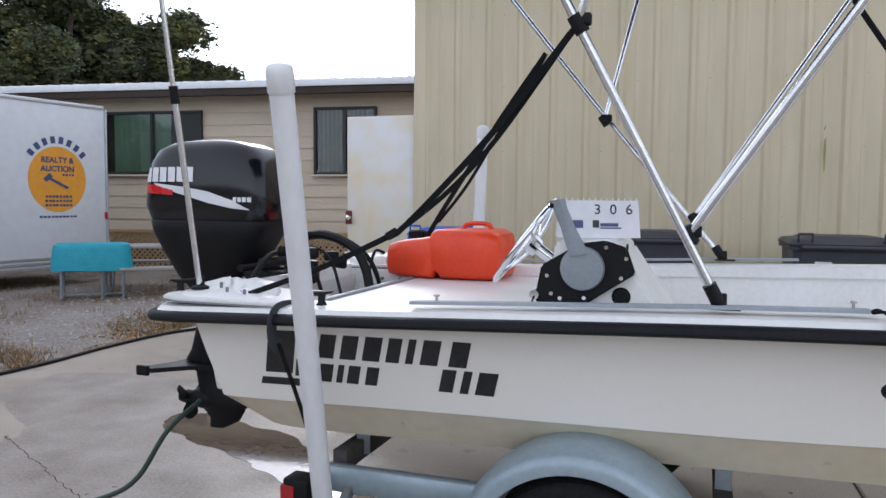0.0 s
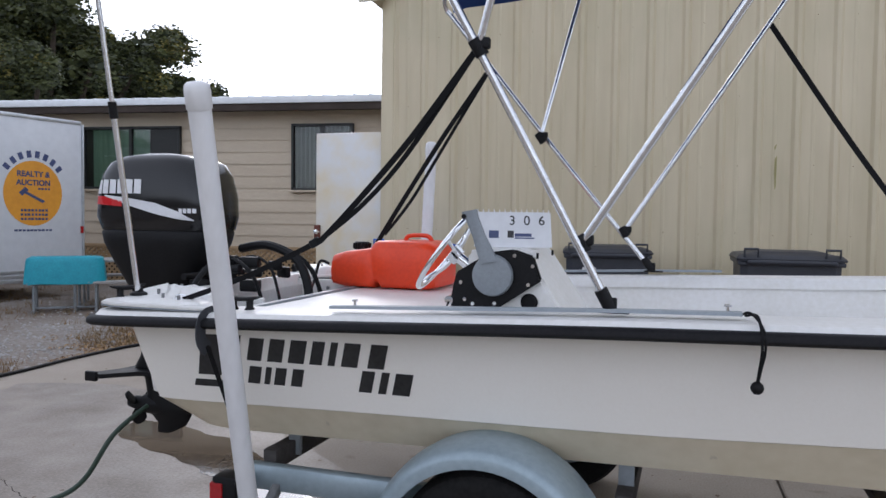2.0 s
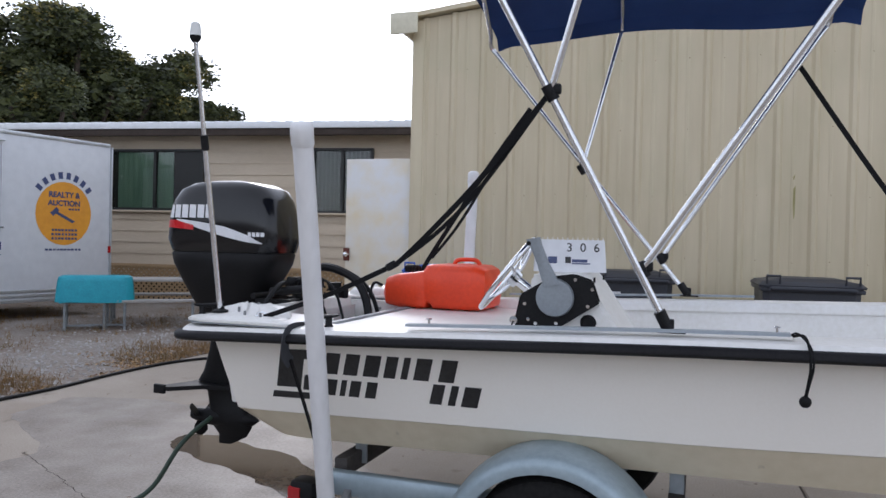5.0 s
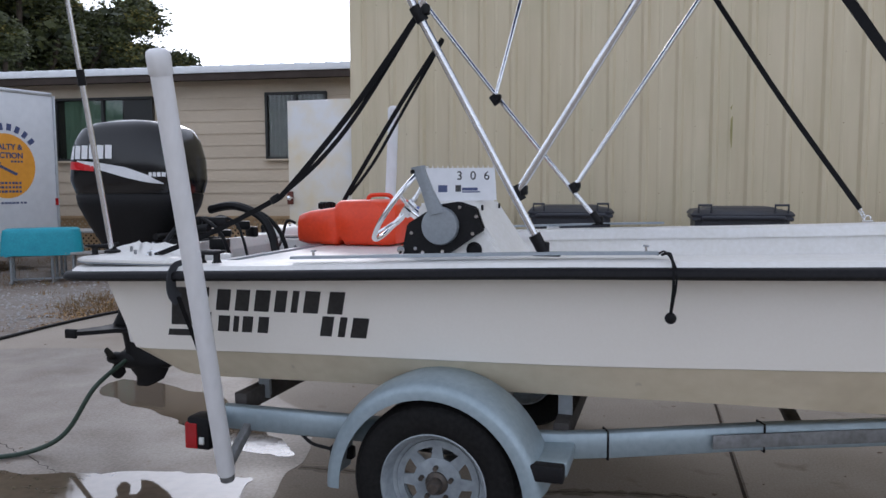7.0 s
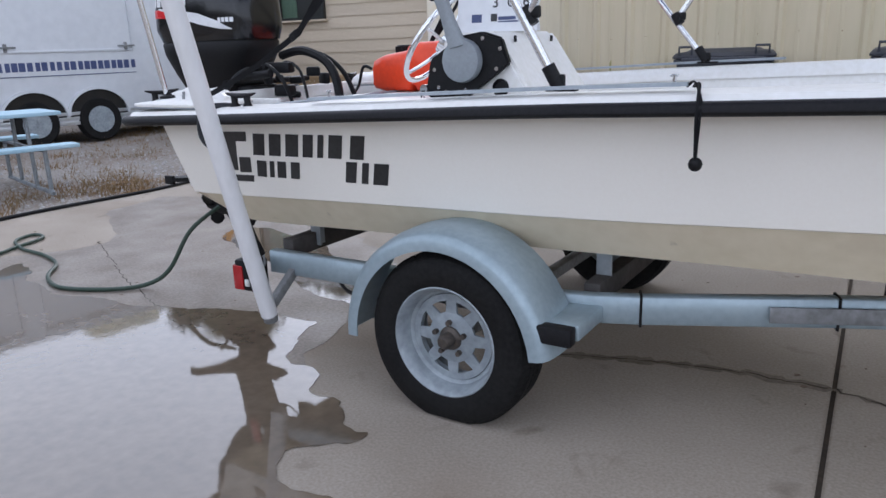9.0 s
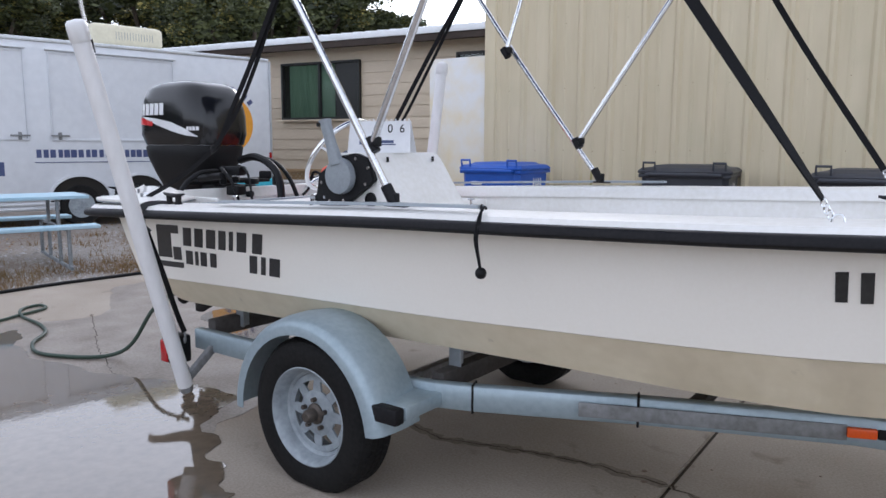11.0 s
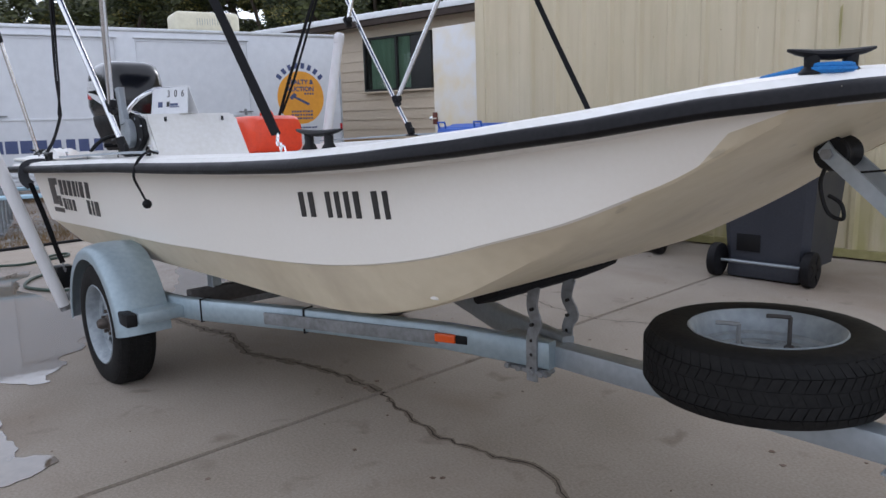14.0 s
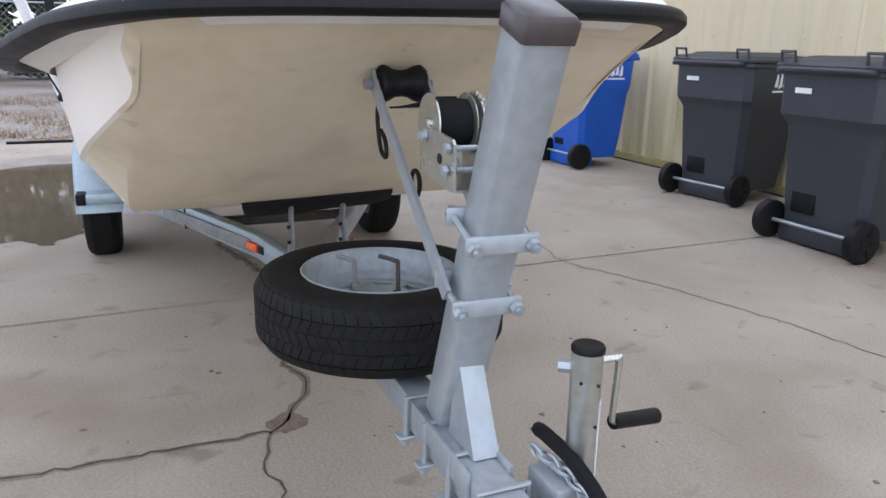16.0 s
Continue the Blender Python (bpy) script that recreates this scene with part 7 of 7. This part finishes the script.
# ---- wheeled bins by the wall ----
def make_bin(name, at, turn, mt, label, h=1.14, w=0.70, dpt=0.74, stamp=True):
    """Built at the origin: wheels and handle on the -y side."""
    cart = thing(name, (0, 0, 0), label, "wheeled bin", "wheeled bins by the wall")
    bm = B()
    loops = []
    for z, a, yb, yf in ((0.10, 0.40, 0.10, 0.68), (0.30, 0.42, 0.085, 0.715), (0.72, 0.455, 0.055, 0.76), (0.76, 0.475, 0.03, 0.77), (0.80, 0.495, 0.0, 0.775), (1.045, 0.50, -0.01, 0.80)):
        W2 = a * w
        yb, yf = yb * dpt / 0.8, yf * dpt / 0.8
        r = 0.05
        loops.append([(-W2 + r, yb, z), (W2 - r, yb, z), (W2, yb + r, z), (W2, yf - r, z), (W2 - r, yf, z), (-W2 + r, yf, z), (-W2, yf - r, z), (-W2, yb + r, z)])
    rings(bm, loops)
    part("bin_body", bm, mt, cart, angle=30)
    bm = B()
    box(bm, (0, 0.40 * dpt / 0.8, 1.055), (w * 1.06, dpt * 1.06, 0.035), None, 0.012)
    part("bin_rim", bm, mt, cart)
    bm = B()
    loops = []
    for k, (gx2, gy, z) in enumerate(((1.08, 1.08, 1.075), (1.09, 1.09, 1.09), (1.02, 1.0, 1.118), (0.80, 0.78, 1.128), (0.74, 0.72, 1.142), (0.60, 0.60, 1.146))):
        loops.append([(sx * w * gx2 / 2, 0.39 * dpt / 0.8 + sy * dpt * gy / 2, z) for sx, sy in ((-1, -0.9), (-0.9, -1), (0.9, -1), (1, -0.9), (1, 0.9), (0.9, 1), (-0.9, 1), (-1, 0.9))])
    rings(bm, loops)
    lid = part("lid", bm, mt, cart, "hinged plastic lid", angle=30)
    bm = B()
    tube(bm, [(-w * 0.42, -0.01, 1.06), (-w * 0.42, -0.065, 1.065), (-w * 0.36, -0.075, 1.067), (0, -0.078, 1.068), (w * 0.36, -0.075, 1.067), (w * 0.42, -0.065, 1.065), (w * 0.42, -0.01, 1.06)], 0.016, 8, 3)
    part("handle_bar", bm, mt, cart)
    for sx in (-1, 1):
        bm = B()
        tube(bm, [(sx * w * 0.40 - 0.05, -0.02, 1.10), (sx * w * 0.40 - 0.05, -0.035, 1.165), (sx * w * 0.40 + 0.05, -0.035, 1.165), (sx * w * 0.40 + 0.05, -0.02, 1.10)], 0.011, 6, 1)
        part("hinge_lug", bm, mt, lid)
        bm = B()
        lathe(bm, [(0.035, -0.032), (0.105, -0.036), (0.125, -0.028), (0.128, 0.0), (0.125, 0.028), (0.105, 0.036), (0.035, 0.032)], (sx * w * 0.46, 0.05, 0.128), (sx, 0, 0), 28)
        wh = part("cart_wheel", bm, RUBBER, cart, "black plastic cart wheel")
        bm = B()
        lathe(bm, [(0.0, 0.02), (0.03, 0.03), (0.042, 0.034), (0.042, -0.02), (0.0, -0.02)], (sx * w * 0.46, 0.05, 0.128), (sx, 0, 0), 16)
        for k in range(5):
            q = 2 * math.pi * k / 5
            beam(bm, (sx * (w * 0.46 + 0.03), 0.05 + 0.04 * math.cos(q), 0.128 + 0.04 * math.sin(q)), (sx * (w * 0.46 + 0.03), 0.05 + 0.10 * math.cos(q), 0.128 + 0.10 * math.sin(q)), 0.014, 0.02, 0)
        part("wheel_spider", bm, BLACKPL, wh)
    bm = B()
    cyl(bm, (-w * 0.46, 0.05, 0.128), (w * 0.46, 0.05, 0.128), 0.012, n=10)
    part("axle", bm, GALV, cart, "bright steel axle")
    bm = B()
    box(bm, (0, 0.16, 0.075), (w * 0.72, 0.22, 0.13), None, 0.02)
    part("bin_foot", bm, mt, cart)
    bm = B()
    box(bm, (-w * 0.16, 0.078, 0.27), (w * 0.24, 0.012, 0.13), None, 0.004)
    part("grip_recess", bm, BLACKPL, cart)
    bm = B()
    box(bm, (-w * 0.22, -0.014, 0.945), (0.12, 0.004, 0.032), None, 0.001, 1)
    part("label_bar", bm, DECALW, cart, "small white label bar", smooth=False)
    if stamp:
        bm = B()
        for i in range(4):
            slab(bm, [(0.30 + i * 0.05, 0.90 - 0.015 * (i % 2)), (0.34 + i * 0.05, 0.90), (0.34 + i * 0.05, 0.98), (0.32 + i * 0.05, 1.0)], 0.002, lambda y, z, k: (w * 0.497 + k - (1.0 - z) * 0.012, y, z))
        slab(bm, [(0.28, 0.86), (0.52, 0.86), (0.52, 0.875), (0.28, 0.875)], 0.002, lambda y, z, k: (w * 0.494 + k, y, z))
        part("stamp", bm, DECALW, cart, "white moulded emblem", smooth=False)
    for ob in cart.children:
        for o in (ob, *ob.children):
            for v in o.data.vertices:
                v.co.z += 0.045 * max(0.0, v.co.z - 0.3)
    cart.matrix_basis = pose(*at, 0, 0, turn)
    return cart


make_bin("wheeled_bin", (-0.09, 4.46, 0.0), 9, BINK, "charcoal wheeled bin standing near the steel wall", h=1.2, w=0.74)
make_bin("wheeled_bin", (1.38, 4.05, 0.0), 2, BINK, "charcoal wheeled bin with white emblem on the slab", w=0.74)
make_bin("wheeled_bin", (-1.97, 4.24, 0.0), 3, BINB, "bright blue recycling bin against the steel wall", w=0.66, dpt=0.66)
crate = thing("wooden_bench", (3.5, 4.95, 0), "weathered brown wooden bench against the steel wall", "bench")
for k in range(4):
    bm = B()
    box(bm, (3.60, 4.72 + 0.14 * k, 1.235), (1.25, 0.125, 0.035), Matrix.Rotation(radians(1), 3, "Z"), 0.006)
    part("plank", bm, WOODB, crate)
bm = B()
box(bm, (3.60, 4.66, 1.16), (1.20, 0.03, 0.11), None, 0.005)
part("apron", bm, WOODB, crate)
for x in (3.07, 4.13):
    for y in (4.70, 5.15):
        bm = B()
        box(bm, (x, y, 0.60), (0.08, 0.08, 1.20), None, 0.006)
        part("leg", bm, WOODB, crate)

# ---- picnic tables on the gravel ----
def make_table(at, turn, label, top_mat, skip=()):
    t = thing("picnic_table", (0, 0, 0), label, "picnic table", "picnic tables")
    L = 1.85
    for k in range(5):
        bm = B()
        box(bm, (0, -0.30 + 0.15 * k, 0.735), (L, 0.138, 0.038), None, 0.006)
        part("table_plank", bm, top_mat, t)
    for s in (-1, 1):
        for k in range(2):
            bm = B()
            box(bm, (0, s * (0.62 + 0.13 * k), 0.445), (L, 0.118, 0.036), None, 0.006)
            part("seat_plank", bm, top_mat, t)
    for x in (-0.62, 0.62):
        bm = B()
        tube(bm, [(x, -0.75, 0.425), (x, -0.75, 0.05), (x, -0.68, 0.02), (x, 0.68, 0.02), (x, 0.75, 0.05), (x, 0.75, 0.425)], 0.021, 8, 3)
        part("leg_frame", bm, TABLEL, t, "bent grey tube leg frame")
        bm = B()
        for s in (-1, 1):
            tube(bm, [(x, s * 0.25, 0.715), (x, s * 0.27, 0.40), (x, s * 0.28, 0.02)], 0.020, 8, 3)
        beam(bm, (x, -0.75, 0.415), (x, 0.75, 0.415), 0.03, 0.03)
        part("upright", bm, TABLEL, t)
    t.matrix_basis = pose(*at, 0, 0, turn)
    return t


make_table((-6.50, 1.40, 0.04), 75, "pale blue picnic table with tube legs on gravel", TABLEP)
make_table((-7.75, 6.95, -0.02), 38, "weathered grey picnic table with tube legs", surface("weathered_grey_planks", (0.42, 0.41, 0.39), 0.8, 0, (0.27, 0.25, 0.23), 30, 3, bump=0.2, stretch=(0.4, 3, 3), per_object=0.08))
bench = thing("side_table", (0, 0, 0), "small grey table with tube legs under the tarp", "table")
bm = B()
box(bm, (0, 0, 0.40), (0.98, 0.42, 0.03), None, 0.006)
part("tabletop", bm, TABLEL, bench)
for x in (-0.40, 0.40):
    for y in (-0.17, 0.17):
        bm = B()
        cyl(bm, (x, y, 0.0), (x, y, 0.40), 0.021, n=10)
        part("leg", bm, TABLEL, bench)
    part("foot_bar", beam(B(), (x, -0.30, 0.02), (x, 0.30, 0.02), 0.04, 0.04), TABLEL, bench)
part("brace", beam(B(), (-0.40, 0, 0.04), (0.40, 0, 0.04), 0.03, 0.03), TABLEL, bench)
bench.matrix_basis = pose(-7.98, 6.02, 0.015, 0, 0, 42)
bm = B()
loops = []
for z, g in ((0.66, 1.03), (0.72, 1.02), (0.90, 0.985), (0.945, 0.955), (0.96, 0.88)):
    ring = []
    for i in range(36):
        q = 2 * math.pi * i / 36
        c, s = math.cos(q), math.sin(q)
        x = 0.52 * g * math.copysign(abs(c) ** 0.35, c) + (0.012 * math.sin(i * 2.3) if z < 0.9 else 0)
        y = 0.24 * g * math.copysign(abs(s) ** 0.35, s) + (0.012 * math.cos(i * 3.1) if z < 0.9 else 0)
        ring.append((-7.98 + x * 0.74 - y * 0.67, 6.02 + x * 0.67 + y * 0.74, z * 1.28 - 0.43 + 0.01 * math.sin(i * 1.3) * (z < 0.7)))
    loops.append(ring)
rings(bm, loops)
single("tarp_cover", bm, TARP, "turquoise tarp draped over a box on the table seat", "tarp")

# ---- hoses ----
bm = B()
HZ = 0.016
tube(bm, [(-1.99, 0.72, 0.44), (-2.05, 0.55, 0.33), (-2.15, 0.46, 0.12), (-2.28, 0.40, 0.03), (-2.42, 0.27, HZ), (-2.73, 0.15, HZ), (-3.02, 0.24, HZ), (-3.25, 0.43, HZ), (-3.55, 0.52, HZ), (-3.87, 0.55, HZ), (-4.15, 0.66, HZ), (-4.21, 0.83, HZ), (-4.05, 0.80, HZ), (-3.95, 0.55, HZ), (-3.90, 0.30, HZ), (-4.3, -0.1, HZ), (-4.9, -0.5, HZ)], 0.0125, 8, 6)
single("garden_hose", bm, HOSEG, "green garden hose lying on the wet concrete", "hose")
bm = B()
tube(bm, [(-4.95, -1.2, HZ), (-5.0, 0.2, HZ), (-5.06, 1.3, HZ), (-4.98, 2.4, HZ), (-5.04, 3.3, HZ), (-4.96, 4.2, HZ), (-4.5, 4.8, HZ), (-3.7, 4.95, HZ)], 0.016, 8, 6)
single("black_hose", bm, BLACKPL, "black hose along the concrete edge", "hose")

# ---- trees behind the house ----
def leaf_cloud(bm, centres, count, size, rnd):
    for _ in range(count):
        c, r = rnd.choice(centres)
        while True:
            v = Vector((rnd.uniform(-1, 1), rnd.uniform(-1, 1), rnd.uniform(-1, 1)))
            if 0.35 < v.length < 1:
                break
        p = Vector(c) + Vector((v.x * r, v.y * r, v.z * r * 0.72))
        n = Vector((rnd.gauss(0, 1), rnd.gauss(0, 1), rnd.gauss(0.5, 1))).normalized()
        a, b, _d = frame_of(n)
        s = size * rnd.uniform(0.6, 1.4)
        bm.faces.new([bm.verts.new(p + q) for q in (a * s, a * 0.2 * s + b * s * 0.5, -a * s * 0.8, -a * 0.1 * s - b * s * 0.5)])


def tree_meshes(seed, height, spread):
    rnd = random.Random(seed)
    bm, lf, ly = B(), B(), B()
    tube(bm, [(0, 0, -0.3), (0.1, 0, height * 0.15), (-0.1, 0.1, height * 0.32), (0.05, 0, height * 0.5)], 0.26, 10, 4)
    centres, sunny = [], []
    for k in range(15):
        q = 2 * math.pi * k / 15 + rnd.uniform(-0.3, 0.3)
        rr, zz = spread * rnd.uniform(0.35, 0.95), height * rnd.uniform(0.42, 0.88)
        e = Vector((rr * math.cos(q), rr * math.sin(q), zz))
        tube(bm, [(0, 0, height * rnd.uniform(0.2, 0.42)), e * 0.5 + Vector((0, 0, height * 0.12)), e], 0.075, 6, 3)
        centres.append((tuple(e), spread * rnd.uniform(0.22, 0.42)))
        for _ in range(3):
            o = e + Vector((rnd.uniform(-1, 1), rnd.uniform(-1, 1), rnd.uniform(-0.5, 0.7))) * spread * 0.3
            centres.append((tuple(o), spread * rnd.uniform(0.12, 0.26)))
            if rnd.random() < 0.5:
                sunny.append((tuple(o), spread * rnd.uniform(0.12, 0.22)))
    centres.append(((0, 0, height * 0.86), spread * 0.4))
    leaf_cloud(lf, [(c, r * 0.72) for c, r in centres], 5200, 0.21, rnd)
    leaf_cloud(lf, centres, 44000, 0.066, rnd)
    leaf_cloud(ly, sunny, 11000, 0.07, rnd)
    return bm, lf, ly


kinds = []
for i, (h, s) in enumerate(((9.6, 3.9), (8.2, 3.3))):
    t = thing("oak_tree", (0, 0, 0), "broad dark green oak tree behind the house", "tree", "trees behind the yard")
    bm, lf, ly = tree_meshes(20 + i, h, s)
    part("trunk", bm, BARK, t)
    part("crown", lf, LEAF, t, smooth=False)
    part("sunlit_crown", ly, LEAFY, t, "yellow-green leaves with sunlight in their colour", smooth=False)
    kinds.append(t)
SPOTS = [(-18.9, 15.9, 0, -0.9, 20, 1.0), (-20.8, 12.9, 1, -0.7, 80, 0.92), (-17.4, 17.6, 1, -1.3, 140, 1.0), (-24.5, 9.5, 0, -0.5, 200, 0.82), (-20.2, 6.6, 1, -0.3, 260, 0.74), (-16.9, 12.9, 1, -0.7, 40, 0.84),
         (-23.5, 3.5, 0, -0.8, 310, 0.75), (-21.5, -0.5, 1, 0.0, 100, 0.74), (-24.5, -4.5, 0, 0.0, 160, 0.72), (-23.0, -9.0, 1, 0.0, 220, 0.76), (-26.0, -13.5, 0, 0.0, 30, 0.8), (-22.5, 19.0, 0, -0.8, 75, 1.0)]
for k, (x, y, kind, z, turn, size) in enumerate(SPOTS):
    m = pose(x, y, z + 0.2, 0, 0, turn) @ Matrix.Scale(size, 4)
    if k < 2:
        kinds[k].matrix_basis = m
    else:
        copy_thing(kinds[kind], m)

# ---- gravel, dry grass and fence ----
rnd = random.Random(31)
bm = B()
for _ in range(5200):
    x, y = -5.2 - abs(rnd.gauss(0, 1.5)), rnd.uniform(-3.5, 8.5)
    r = rnd.choice((0.012, 0.016, 0.02, 0.03))
    z = ground_z(x, y)
    vs = [bm.verts.new((x + r * math.cos(q) * rnd.uniform(0.7, 1.2), y + r * math.sin(q) * rnd.uniform(0.7, 1.2), z + 0.001)) for q in (0, 1.6, 3.1, 4.7)]
    topv = bm.verts.new((x, y, z + r * rnd.uniform(0.5, 0.9)))
    for i in range(4):
        bm.faces.new((vs[i], vs[(i + 1) % 4], topv))
single("gravel", bm, PEBBLE, "loose pale gravel on the yard", "gravel", kind="stuff", smooth=False)
bm = B()
for _ in range(1500):
    px = -5.15 - abs(rnd.gauss(0.15, 0.55)) if rnd.random() < 0.6 else rnd.uniform(-12, -6)
    py = rnd.uniform(-3.5, 9.0)
    if noise.noise((px * 0.7, py * 0.7, 2)) < -0.12:
        continue
    for _ in range(14):
        x, y = px + rnd.gauss(0, 0.07), py + rnd.gauss(0, 0.07)
        if x > -5.12:
            continue
        z, h, w = ground_z(x, y), rnd.uniform(0.03, 0.12), 0.004
        q = rnd.uniform(0, 6.28)
        dx, dy = rnd.gauss(0, 0.04), rnd.gauss(0, 0.04)
        bm.faces.new([bm.verts.new(p) for p in ((x - w * math.cos(q), y - w * math.sin(q), z), (x + w * math.cos(q), y + w * math.sin(q), z), (x + dx, y + dy, z + h))])
single("dry_grass", bm, DRYGRASS, "tufts of dry brown grass along the slab", "grass", kind="stuff", smooth=False)
rnd = random.Random(52)
bm = B()
for _ in range(15000):
    near = rnd.random()
    x = -5.16 - abs(rnd.gauss(0, 0.42)) if near < 0.6 else rnd.uniform(-11.5, -5.4)
    y = rnd.uniform(-3.5, 9.0)
    patch = noise.noise((x * 0.55, y * 0.55, 7)) + 0.5 * noise.noise((x * 1.7, y * 1.7, 3))
    if patch < (0.0 if x > -5.8 else 0.26):
        continue
    n = Vector((rnd.gauss(0, 0.35), rnd.gauss(0, 0.35), 1)).normalized()
    a, b, _d = frame_of(n)
    q, r = rnd.uniform(0, 6.28), rnd.uniform(0.012, 0.030)
    u, v = a * math.cos(q) + b * math.sin(q), b * math.cos(q) - a * math.sin(q)
    p = Vector((x, y, ground_z(x, y) + rnd.uniform(0.006, 0.022)))
    bm.faces.new([bm.verts.new(p + w) for w in (u * r, v * r * 0.42 + n * 0.004, -u * r, -v * r * 0.42 + n * 0.004)])
single("leaf_litter", bm, leaf_material("dry_oak_leaves", (0.16, 0.085, 0.035), (0.46, 0.29, 0.12)), "dry brown oak leaves scattered along the slab edge", "leaves", kind="stuff", smooth=False)
rnd = random.Random(77)
bm = B()
leaf_cloud(bm, [((-18.6 + rnd.uniform(-0.5, 0.5), -17 + 0.55 * k, rnd.uniform(0.7, 3.1)), rnd.uniform(0.8, 1.3)) for k in range(44)] + [((-18.9, -17 + 1.1 * k, rnd.uniform(2.4, 4.6)), rnd.uniform(1.0, 1.5)) for k in range(22)], 42000, 0.10, rnd)
leaf_cloud(bm, [((-18.9, -17 + 0.6 * k, rnd.uniform(0.5, 3.4)), 0.9) for k in range(40)], 5000, 0.30, rnd)
single("hedge", bm, LEAF, "dense dark green hedge behind the fence", "hedge", kind="stuff", smooth=False)
fence = thing("chain_link_fence", (-15, -3, 0.4), "grey chain-link fence at the back of the yard", "fence")
FX = -15.5
for k in range(8):
    y = -16 + 2.6 * k
    bm = B()
    cyl(bm, (FX, y, 0.05), (FX, y, 1.95), 0.03, n=10)
    part("fence_post", bm, GALVD, fence)
for z in (1.9, 1.05):
    bm = B()
    cyl(bm, (FX, -16, z), (FX, 2.2, z), 0.02, n=8)
    part("fence_rail", bm, GALV, fence)
bm = B()
for d in (1, -1):
    y = -18.0
    while y < 3.5:
        a, b = max(min(y, y + d * 1.7), -16), min(max(y, y + d * 1.7), 2.2)
        if b - a > 1.69:
            beam(bm, (FX, y, 0.2), (FX, y + d * 1.7, 1.9), 0.006, 0.006, 0)
        y += 0.16
part("mesh", bm, GALV, fence, smooth=False)["kind"] = "stuff"
